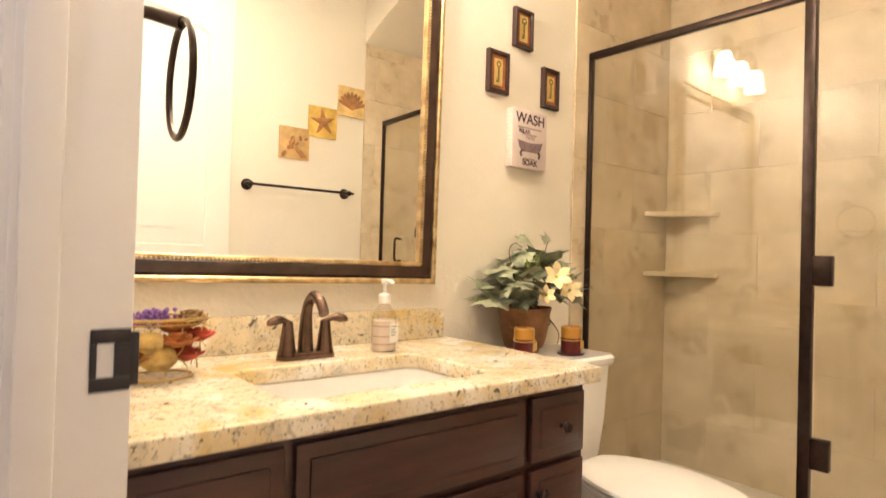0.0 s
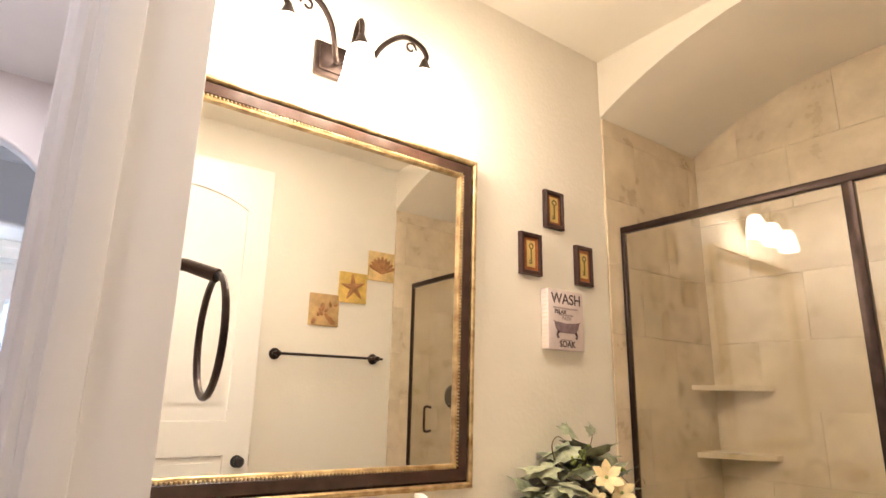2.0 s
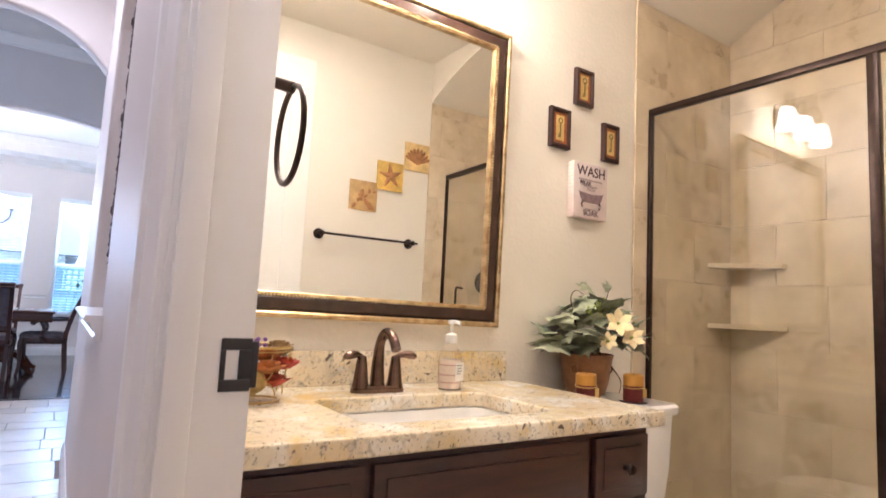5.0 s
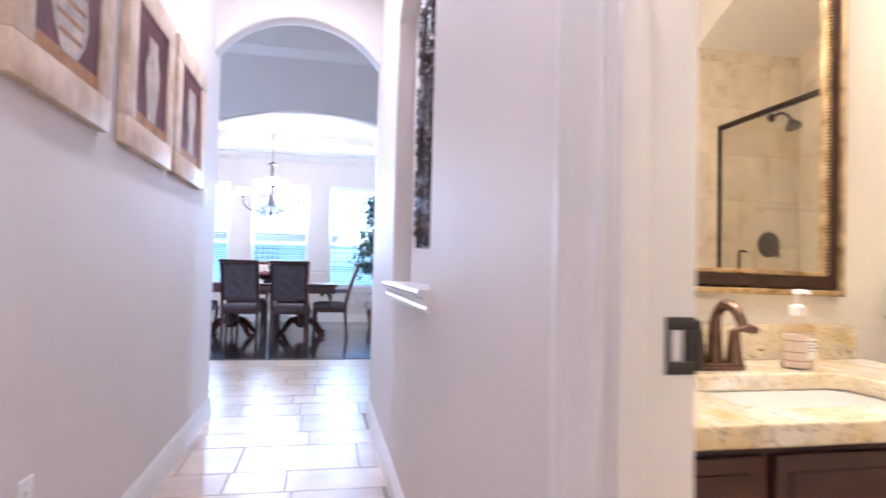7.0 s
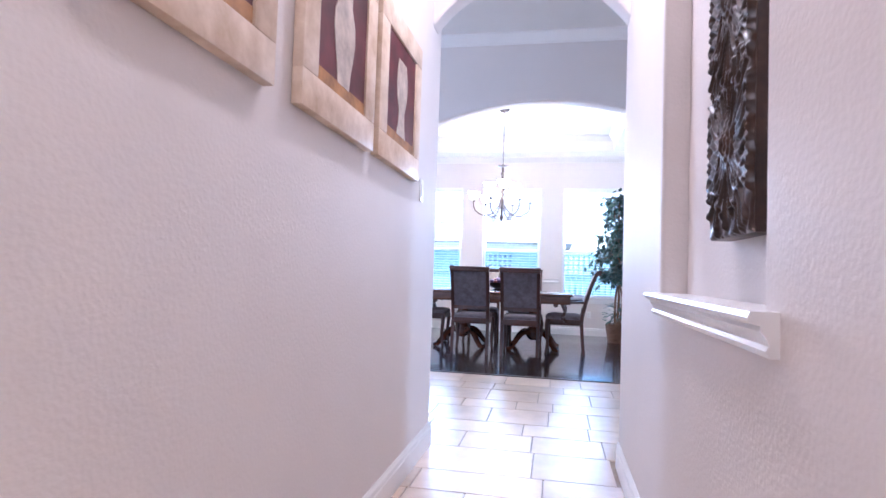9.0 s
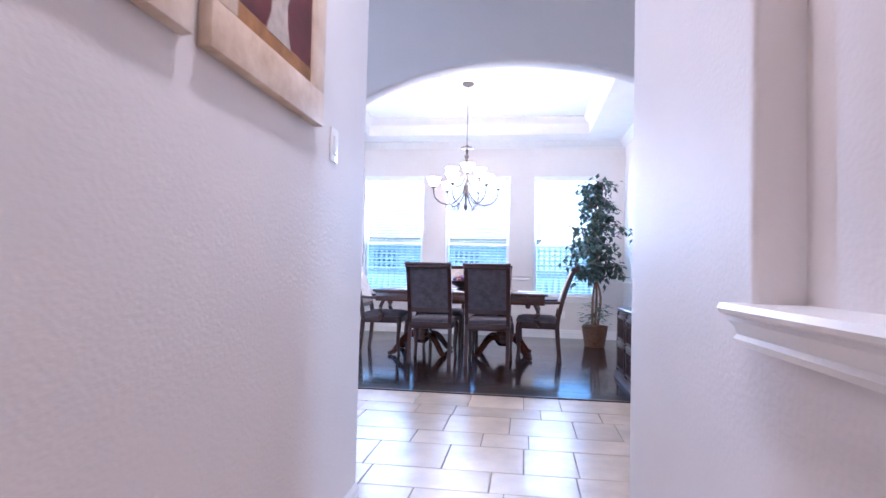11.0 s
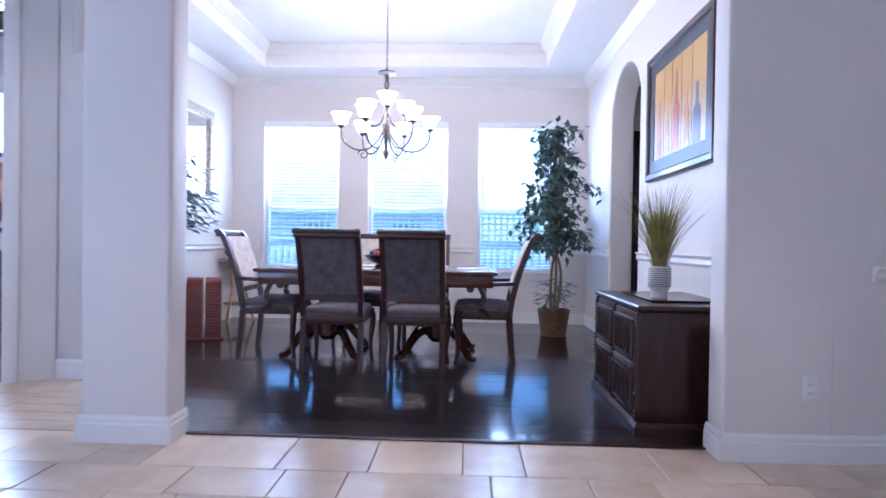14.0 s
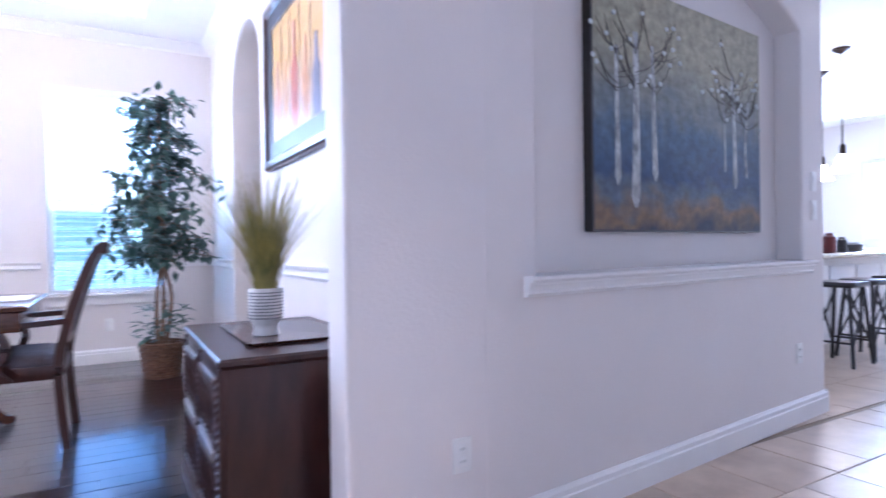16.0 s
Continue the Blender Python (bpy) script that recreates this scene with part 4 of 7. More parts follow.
part("bowl", loft(bmesh.new(), [(oval(0.11, 0.26, -0.50), 0.0), (oval(0.105, 0.25, -0.50), 0.04), (oval(0.10, 0.24, -0.54), 0.17), (oval(0.15, 0.25, -0.62), 0.27), (oval(0.185, 0.275, -0.65, back=-0.38), 0.345), (oval(0.185, 0.275, -0.65, back=-0.38), 0.360)]), PORCELAIN, toi)
part("seat", loft(bmesh.new(), [(oval(0.186, 0.278, -0.65, back=-0.39), 0.362), (oval(0.190, 0.282, -0.65, back=-0.388), 0.368), (oval(0.188, 0.280, -0.65, back=-0.39), 0.378)]), SEATPLASTIC, toi)
part("lid", loft(bmesh.new(), [(oval(0.188, 0.280, -0.652, back=-0.39), 0.381), (oval(0.193, 0.286, -0.652, back=-0.386), 0.386), (oval(0.190, 0.283, -0.652, back=-0.388), 0.395), (oval(0.165, 0.252, -0.652, back=-0.405), 0.402), (oval(0.06, 0.12, -0.652), 0.406)]), SEATPLASTIC, toi)
part("tank", loft(bmesh.new(), [(round_rect(-0.165, 0.165, -0.32, -0.03, 0.03), 0.345), (round_rect(-0.185, 0.185, -0.335, -0.03, 0.035), 0.50), (round_rect(-0.195, 0.195, -0.34, -0.03, 0.035), 0.695)]), PORCELAIN, toi)
part("tank_lid", loft(bmesh.new(), [(round_rect(-0.205, 0.205, -0.352, -0.02, 0.035), 0.698), (round_rect(-0.21, 0.21, -0.357, -0.018, 0.038), 0.708), (round_rect(-0.21, 0.21, -0.357, -0.018, 0.038), 0.725), (round_rect(-0.202, 0.202, -0.349, -0.022, 0.036), 0.735)]), PORCELAIN, toi)
part("flush_lever", tube(bmesh.new(), [(-0.17, -0.342, 0.64), (-0.17, -0.358, 0.64), (-0.13, -0.363, 0.636), (-0.10, -0.363, 0.63)], [0.009, 0.008, 0.006, 0.007], 8), BROWNMETAL, toi, "bronze flush lever")
part("seat_cover_strap", tube(bmesh.new(), spline([(-0.19, -0.33, 0.44), (-0.185, -0.37, 0.45), (-0.20, -0.40, 0.38), (-0.205, -0.40, 0.26), (-0.19, -0.37, 0.10)], 5), 0.012, 8), mat("white_hose", (0.75, 0.72, 0.66), 0.5, bump=0.1), toi, "white bidet hose")
TANKTOP = 0.735

# plant, candles on the tank
pl = thing("flower_arrangement", (1.685, 1.925, TANKTOP), "artificial ivy and cream flowers in a copper pot", "plant")
COPPER = mat("aged_copper_pot", (0.30, 0.15, 0.07), 0.45, metal=0.4, var=0.4, scale=16, bump=0.2, bscale=30)
part("pot", lathe(bmesh.new(), [(0.060, 0.012), (0.072, 0.016), (0.086, 0.06), (0.093, 0.11), (0.098, 0.145), (0.104, 0.165), (0.100, 0.168), (0.092, 0.145), (0.0, 0.14)], 32), COPPER, pl)
for i in range(3):
    a = 2 * math.pi * i / 3 + 0.6
    part("foot", lathe(bmesh.new(), [(0.006, 0.0), (0.012, 0.006), (0.012, 0.014), (0.008, 0.02)], 10, pose(0.058 * math.cos(a), 0.058 * math.sin(a), 0)), COPPER, pl)
for sx in (-1, 1):
    part("ring_handle", tube(bmesh.new(), [(sx * 0.094, -0.03 + 0.018 * math.cos(a), 0.11 + 0.018 * math.sin(a)) for a in [2 * math.pi * i / 12 for i in range(13)]], 0.003, 6), COPPER, pl)
IVY = mat("ivy_leaf", (0.33, 0.35, 0.23), 0.55, var=0.5, scale=28, dark=(0.12, 0.145, 0.08), bump=0.15)
IVYPALE = mat("pale_ivy_leaf", (0.42, 0.44, 0.28), 0.55, var=0.4, scale=28, bump=0.15)
BUD = mat("lime_bud", (0.30, 0.36, 0.08), 0.6, var=0.4, bump=0.1)
PETAL = mat("cream_petal", (0.82, 0.68, 0.37), 0.6, var=0.2, scale=30, bump=0.1)
STEM = mat("brown_vine", (0.13, 0.075, 0.035), 0.7, var=0.4, bump=0.2)


def ivy_leaf(bm, m, size):
    """A five-lobed leaf with a raised midrib fold."""
    out = [(0, -0.12), (0.30, -0.36), (0.34, -0.06), (0.62, 0.10), (0.36, 0.30), (0.26, 0.62), (0.08, 0.66), (0, 1.0)]
    right = [bm.verts.new(m @ Vector((u * size, v * size, (-0.16 * u - 0.10 * v * v) * size))) for u, v in out]
    left = [right[0]] + [bm.verts.new(m @ Vector((-u * size, v * size, (-0.16 * u - 0.10 * v * v) * size))) for u, v in out[1:-1]] + [right[-1]]
    mid = bm.verts.new(m @ Vector((0, 0.25 * size, 0.02 * size)))
    for i in range(len(out) - 1):
        bm.faces.new((mid, right[i], right[i + 1]))
        bm.faces.new((mid, left[i + 1], left[i]))


lr = random.Random(11)
for i in range(70):
    a = lr.uniform(0, 2 * math.pi)
    tilt = lr.uniform(15, 95)
    r = lr.uniform(0.03, 0.165)
    z = 0.205 + lr.uniform(-0.015, 0.225) * (1.2 - r / 0.19)
    x, y = r * math.cos(a), min(0.06, r * 0.85 * math.sin(a))
    if 0.8 * x - 0.6 * y > 0.0 and -0.6 * x - 0.8 * y > 0.03 and z > 0.20:
        continue
    bm = bmesh.new()
    ivy_leaf(bm, pose(x, y, z, 0, 0, math.degrees(a) - 90 + lr.uniform(-35, 35)) @ pose(0, 0, 0, 55 - tilt, lr.uniform(-30, 30), 0), lr.uniform(0.08, 0.14))
    part("leaf", bm, IVYPALE if i % 5 < 2 else IVY, pl, angle=80)
for x, y, z, s in ((0.0, -0.150, 0.285, 0.062), (0.055, -0.165, 0.235, 0.055), (-0.055, -0.150, 0.220, 0.042)):
    bm = bmesh.new()
    for q in range(6):
        m = pose(x, y, z, 68, 0, -32) @ pose(0, 0, 0, 0, 0, 60 * q) @ pose(0, 0, 0, 22, 0, 0)
        leaf = [(0, 0), (0.22, 0.35), (0.26, 0.65), (0.0, 1.0), (-0.26, 0.65), (-0.22, 0.35)]
        vs = [bm.verts.new(m @ Vector((u * s, v * s, 0.12 * s * math.sin(2.5 * v) - abs(u) * 0.1 * s))) for u, v in leaf]
        bm.faces.new(vs)
    fpart = part("flower", bm, PETAL, pl, "cream silk blossom", angle=80)
    part("flower_centre", lathe(bmesh.new(), [(0.004, 0.0), (0.006, 0.010), (0.0, 0.014)], 8, pose(x, y, z, 68, 0, -32)), BUD, fpart)
for pts in ([(0.02, 0, 0.16), (0.10, -0.02, 0.25), (0.19, -0.05, 0.27), (0.25, -0.06, 0.235), (0.30, -0.07, 0.255), (0.325, -0.07, 0.23)],
            [(0.02, 0, 0.16), (0.12, -0.03, 0.23), (0.20, -0.05, 0.20), (0.27, -0.06, 0.225), (0.31, -0.06, 0.185)],
            [(-0.02, 0, 0.16), (-0.06, 0, 0.28), (-0.10, -0.01, 0.37), (-0.075, -0.01, 0.405), (-0.03, -0.01, 0.39)],
            [(0.03, 0, 0.17), (0.055, -0.02, 0.30), (0.07, -0.05, 0.425)],
            [(0.05, -0.02, 0.17), (0.10, -0.06, 0.10), (0.12, -0.07, 0.06), (0.11, -0.07, 0.02)]):
    q = spline(pts, 6)
    part("vine", tube(bmesh.new(), q, [0.0032 * (1 - 0.7 * i / len(q)) for i in range(len(q))], 5), STEM, pl)
for x, y, z in ((0.072, -0.052, 0.425), (0.062, -0.045, 0.42), (0.055, -0.02, 0.345)):
    bm = bmesh.new()
    ivy_leaf(bm, pose(x, y, z, 60, lr.uniform(-50, 50), lr.uniform(-80, 80)), 0.04)
    part("leaf", bm, IVY, pl, angle=80)
for c in ((0.215, -0.05, 0.275), (-0.05, -0.05, 0.33), (0.0, -0.06, 0.345)):
    bm = bmesh.new()
    for _ in range(14):
        bmesh.ops.create_icosphere(bm, subdivisions=1, radius=0.0055, matrix=Matrix.Translation(Vector(c) + Vector((lr.gauss(0, 0.011), lr.gauss(0, 0.011), lr.gauss(0, 0.012)))))
    part("bud_cluster", bm, BUD, pl)
WAXAMBER = mat("amber_wax", (0.55, 0.27, 0.035), 0.35, var=0.15, bump=0.05)
WAXRED = mat("dark_red_wax", (0.13, 0.012, 0.012), 0.35, var=0.3, bump=0.05)
RAFFIA = mat("raffia_tie", (0.55, 0.36, 0.10), 0.7, var=0.3, bump=0.2)
for x, y in ((1.590, 1.835), (1.778, 1.775)):
    cn = thing("pillar_candle", (x, y, TANKTOP), "two-tone amber and dark red pillar candle on a saucer", "candle", "pair of candles")
    part("saucer", lathe(bmesh.new(), [(0.040, 0.0), (0.050, 0.004), (0.051, 0.008), (0.038, 0.006), (0.0, 0.006)], 26), KEYFRAME, cn, "dark wooden saucer")
    part("lower_wax", lathe(bmesh.new(), [(0.036, 0.006), (0.037, 0.012), (0.037, 0.062), (0.0, 0.062)], 26), WAXRED, cn)
    part("upper_wax", lathe(bmesh.new(), [(0.037, 0.062), (0.037, 0.098), (0.033, 0.103), (0.024, 0.096), (0.0, 0.094)], 26), WAXAMBER, cn, "amber wax top")
    part("wick", tube(bmesh.new(), [(0, 0, 0.092), (0.001, 0, 0.106)], 0.0012, 5), DARKSLOT, cn)
    part("tie", tube(bmesh.new(), [(0.0385 * math.cos(a), 0.0385 * math.sin(a), 0.058 + 0.004 * math.sin(a + 1)) for a in [2 * math.pi * i / 24 for i in range(25)]], 0.0022, 6), RAFFIA, cn, "raffia tie")
    part("tag", bx(0.005, 0.025, -0.0405, -0.0375, 0.022, 0.054, 0.001), RAFFIA, cn, "small straw tag")

# towel ring on the wall beside the mirror
ring = thing("towel_ring", (HB, 1.475, 1.472), "dark bronze towel ring on the wall", "towel ring")
part("rosette", lathe(bmesh.new(), [(0.026, 0.0), (0.026, 0.006), (0.018, 0.012), (0.010, 0.02)], 20, pose(0, 0, 0, 0, 90, 0)), BRONZE, ring)
part("arm", tube(bmesh.new(), [(0.015, 0, 0), (0.07, -0.025, -0.006), (0.108, -0.065, -0.024)], [0.009, 0.011, 0.012], 10), BRONZE, ring)
part("ring", tube(bmesh.new(), [(0.108 + 0.006 * math.cos(a), -0.065 + 0.093 * math.cos(a), -0.117 + 0.093 * math.sin(a)) for a in [2 * math.pi * i / 40 for i in range(41)]], 0.0058, 8), BRONZE, ring)

# strike plate on the jamb
stp = thing("strike_plate", (0, 0, 0), "dark bronze door strike plate on the jamb", "strike plate")
bm = bmesh.new()
for a in ((0.158, 0.199, 0.918, 0.934), (0.158, 0.199, 0.973, 0.989), (0.158, 0.165, 0.934, 0.973), (0.182, 0.199, 0.934, 0.973)):
    box(bm, a[0], a[1], 1.1585, 1.1615, a[2], a[3], 0.001)
box(bm, 0.198, 0.208, 1.1585, 1.170, 0.922, 0.985, 0.002)
part("plate", bm, BLACKFRAME, stp)

# towel bar and three shell tiles on the opposite wall
tb = thing("towel_bar", (0, 0, 0), "dark bronze towel bar on the wall", "towel bar")
part("rod", tube(bmesh.new(), [(1.262, SW + 0.065, 1.482), (1.988, SW + 0.065, 1.482)], 0.008, 10), BRONZE, tb)
for x in (1.297, 1.952):
    part("post", lathe(bmesh.new(), [(0.034, 0.0), (0.034, 0.006), (0.024, 0.014), (0.013, 0.03), (0.012, 0.06), (0.017, 0.07), (0.012, 0.078), (0.0, 0.08)], 20, pose(x, SW, 1.482, -90, 0, 0)), BRONZE, tb)
SANDS = [mat("sand_tile_" + n, c, 0.55, var=0.3, scale=18, bump=0.2, bscale=60) for n, c in (("brown", (0.55, 0.36, 0.14)), ("yellow", (0.70, 0.47, 0.10)), ("cream", (0.70, 0.50, 0.20)))]
SHELL = mat("shell_relief", (0.40, 0.19, 0.06), 0.5, var=0.3, scale=30, bump=0.3)
for k, (x, z) in enumerate(((1.586, 1.768), (1.777, 1.93), (1.983, 2.10))):
    t = thing("shell_tile", (x, SW, z), ("sand tile with many small shells", "yellow tile with a starfish", "cream tile with a scallop shell")[k] + " on the wall", "wall tile", "three sea shell tiles")
    part("tile", bx(-0.10, 0.10, 0.001, 0.014, -0.10, 0.10, 0.003), SANDS[k], t)
    bm = bmesh.new()
    if k == 0:
        for _ in range(13):
            bmesh.ops.create_icosphere(bm, subdivisions=2, radius=1, matrix=pose(lr.uniform(-0.08, 0.08), 0.014, lr.uniform(-0.085, 0.045), 0, lr.uniform(0, 180), 0) @ Matrix.Diagonal((lr.uniform(0.014, 0.03), 0.012, lr.uniform(0.008, 0.016), 1)))
    elif k == 1:
        for i in range(5):
            a = math.pi / 2 + 2 * math.pi * i / 5 + 0.12
            tube(bm, [(r * math.cos(a), 0.015, r * math.sin(a)) for r in (0.0, 0.03, 0.06, 0.086)], [0.020, 0.017, 0.011, 0.004], 8)
    else:
        for i in range(9):
            a = radians(26 + 16 * i)
            tube(bm, [(r * math.cos(a), 0.015, -0.05 + r * math.sin(a)) for r in (0.0, 0.04, 0.09, 0.115 - 0.008 * abs(i - 4) / 4)], [0.005, 0.007, 0.0125, 0.007], 7)
    part("relief", bm, SHELL, t, "raised sea shell relief")

# bathroom door, standing open along the wall
bd = thing("door_1", (HB + 0.02, 0.248, 0.012), "white two-panel bathroom door, wide open", "door")
DW, DH = 0.965, 2.55
bm = bmesh.new()
DP = []
for z0, z1, top_arch in ((0.13, 0.92, 0), (1.10, 2.28, 1)):
    DP.append(arch(0.14, DW - 0.14, z0, z1, z1 + 0.09) if top_arch else rect(0.14, DW - 0.14, z0, z1))
_m = Matrix(((1, 0, 0, 0), (0, 0, -1, 0.019), (0, 1, 0, 0), (0, 0, 0, 1)))
leaf = new("leaf", outline_mesh("leaf", rect(0, DW, 0, DH), DP, 0.036, _m, DOORPAINT, 0.004))
leaf.parent = bd
for k, poly in enumerate(DP):
    cx, cz = DW / 2, sum(p[1] for p in poly) / len(poly)
    inner = [(cx + (u - cx) * 0.86, cz + (v - cz) * 0.92) for u, v in poly]
    bm = bmesh.new()
    prism(bm, poly, -0.024, -0.014, pose(0, 0, 0, 90, 0, 0))
    prism(bm, inner, -0.031, -0.012, pose(0, 0, 0, 90, 0, 0))
    part("panel", bm, DOORPAINT, bd)
kn = part("knob", lathe(bmesh.new(), [(0.032, 0.0), (0.032, 0.006), (0.014, 0.012), (0.012, 0.03), (0.027, 0.042), (0.028, 0.052), (0.018, 0.062), (0.0, 0.064)], 22, pose(DW - 0.065, 0.037, 0.89, -90, 0, 0)), BLACKFRAME, bd, "dark bronze round door knob")
part("latch", bx(DW, DW + 0.004, 0.008, 0.030, 0.86, 0.92, 0.001), BLACKFRAME, bd)

# bath ceiling light
cl = thing("ceiling_light", (0.95, 1.05, 2.82), "flush round lit ceiling light in the bathroom", "ceiling lamp")
part("rim", lathe(bmesh.new(), [(0.15, 0.0), (0.15, -0.018), (0.14, -0.022), (0.135, -0.012), (0.135, 0.0)], 32, closed=False), TRIM, cl)
part("diffuser", lathe(bmesh.new(), [(0.136, -0.010), (0.12, -0.024), (0.07, -0.031), (0.0, -0.033)], 32, closed=False), LAMPDISC, cl).visible_shadow = False

# shower: metal framed glass
GX = 2.185
shw = thing("shower_enclosure", (0.0683, -0.0713, 0, 0, 0, 1.9), "framed glass shower enclosure with dark bronze metal", "shower screen")
part("header", bx(GX - 0.014, GX + 0.014, SW + 0.002, W - 0.014, 1.985, 2.015, 0.003), BRONZE, shw)
part("wall_channel", bx(GX - 0.013, GX + 0.013, W - 0.030, W - 0.013, 0.117, 1.985, 0.003), BRONZE, shw)
part("wall_channel", bx(GX - 0.013, GX + 0.013, SW + 0.002, SW + 0.020, 0.117, 1.985, 0.003), BRONZE, shw)
part("sill_channel", bx(GX - 0.013, GX + 0.013, SW + 0.02, W - 0.030, 0.116, 0.134, 0.003), BRONZE, shw)
part("post", bx(GX - 0.016, GX + 0.016, 1.128, 1.163, 0.134, 1.985, 0.003), BRONZE, shw)
part("fixed_pane", bx(GX - 0.004, GX + 0.004, SW + 0.018, 0.44, 0.132, 1.99), GLASS, shw, "clear fixed glass pane").visible_shadow = False
part("fixed_pane", bx(GX - 0.004, GX + 0.004, 1.160, W - 0.028, 0.132, 1.99), GLASS, shw, "clear fixed glass pane").visible_shadow = False
gd = part("glass_door", bx(GX - 0.004, GX + 0.004, 0.45, 1.118, 0.15, 1.98), GLASS, shw, "clear frameless glass shower door")
gd.visible_shadow = False
part("hinge_clamp", bx(GX - 0.016, GX + 0.016, 1.072, 1.128, 1.02, 1.12, 0.003), BRONZE, gd, "dark bronze glass hinge")
part("hinge_clamp", bx(GX - 0.016, GX + 0.016, 1.072, 1.128, 0.42, 0.52, 0.003), BRONZE, gd, "dark bronze glass hinge")
part("door_handle", tube(bmesh.new(), spline([(GX - 0.006, 0.50, 1.05), (GX - 0.05, 0.50, 1.05), (GX - 0.055, 0.50, 1.12), (GX - 0.05, 0.50, 1.19), (GX - 0.006, 0.50, 1.19)], 5), 0.008, 8), BRONZE, gd)
for z in (1.328, 1.03):
    s = thing("corner_shelf", (2.85, W - 0.013, z), "beige stone corner shelf in the shower", "shelf", "shower corner shelves")
    bm = bmesh.new()
    prism(bm, [(0, 0), (-0.20, 0), (-0.19, -0.03), (-0.12, -0.13), (-0.03, -0.27), (0, -0.28)], -0.012, 0.010)
    part("slab", bm, SHTILE, s)
hd = thing("shower_fixture", (2.63, SW + 0.014, 2.10), "dark bronze shower head on a curved arm", "shower head")
part("flange", lathe(bmesh.new(), [(0.03, 0), (0.03, 0.005), (0.014, 0.014)], 18, pose(0, 0, 0, -90, 0, 0)), BRONZE, hd)
part("arm", tube(bmesh.new(), spline([(0, 0.005, 0), (0, 0.08, 0.012), (0, 0.14, -0.02), (0, 0.17, -0.06)], 5), 0.010, 8), BRONZE, hd)
part("head", lathe(bmesh.new(), [(0.012, 0.03), (0.018, 0.015), (0.046, -0.02), (0.050, -0.034), (0.0, -0.036)], 22, pose(0, 0.175, -0.075, 25, 0, 0)), BRONZE, hd)
vl = thing("shower_valve", (2.615, SW + 0.014, 1.255), "dark bronze round shower valve with lever", "shower valve")
part("escutcheon", lathe(bmesh.new(), [(0.085, 0), (0.085, 0.004), (0.07, 0.014), (0.03, 0.02), (0.028, 0.05), (0.0, 0.052)], 28, pose(0, 0, 0, -90, 0, 0)), BRONZE, vl)
part("lever", tube(bmesh.new(), [(0, 0.045, 0), (0.02, 0.055, -0.05), (0.025, 0.058, -0.085)], [0.011, 0.008, 0.010], 8), BRONZE, vl)


# ---- hallway ----
SILLP = [(0, 0), (0.014, 0), (0.022, 0.012), (0.016, 0.020), (0.020, 0.032), (0.030, 0.044), (0.030, 0.052), (0.046, 0.058), (0.050, 0.066), (0.046, 0.076), (0, 0.076)]


def niche_sill(name, runs, shelf, z, label):
    t = thing(name, (0, 0, 0), label, "sill", kind="structure")
    bm = bmesh.new()
    for p0, p1, n in runs:
        sweep(bm, SILLP, p0, p1, z, n)
    part("moulding", bm, TRIM, t, angle=25)
    part("ledge", bx(*shelf, 0.003), TRIM, t)
    return t


niche_sill("trim_niche_sill_hall", [((HR, 2.325), (HR, 3.46), (-1, 0))], (HR - 0.03, HB - 0.02, 2.41, 3.425, 0.953, 0.974), 0.898, "white moulded sill under the hallway niche")
niche_sill("trim_niche_sill_foyer", [((0.169, 0), (2.516, 0), (0, -1))], (0.245, 2.419, -0.03, 0.153, 0.922, 0.940), 0.864, "white moulded sill under the foyer niche").matrix_world = BEND

# carved panel in the niche
cp = thing("carved_wall_panel", (HB - 0.027, 2.745, 1.125), "tall dark carved wooden floral wall panel", "wall art")
part("backing", bx(-0.0455, 0.005, -0.166, 0.166, 0.0, 1.12, 0.003), CARVED, cp)


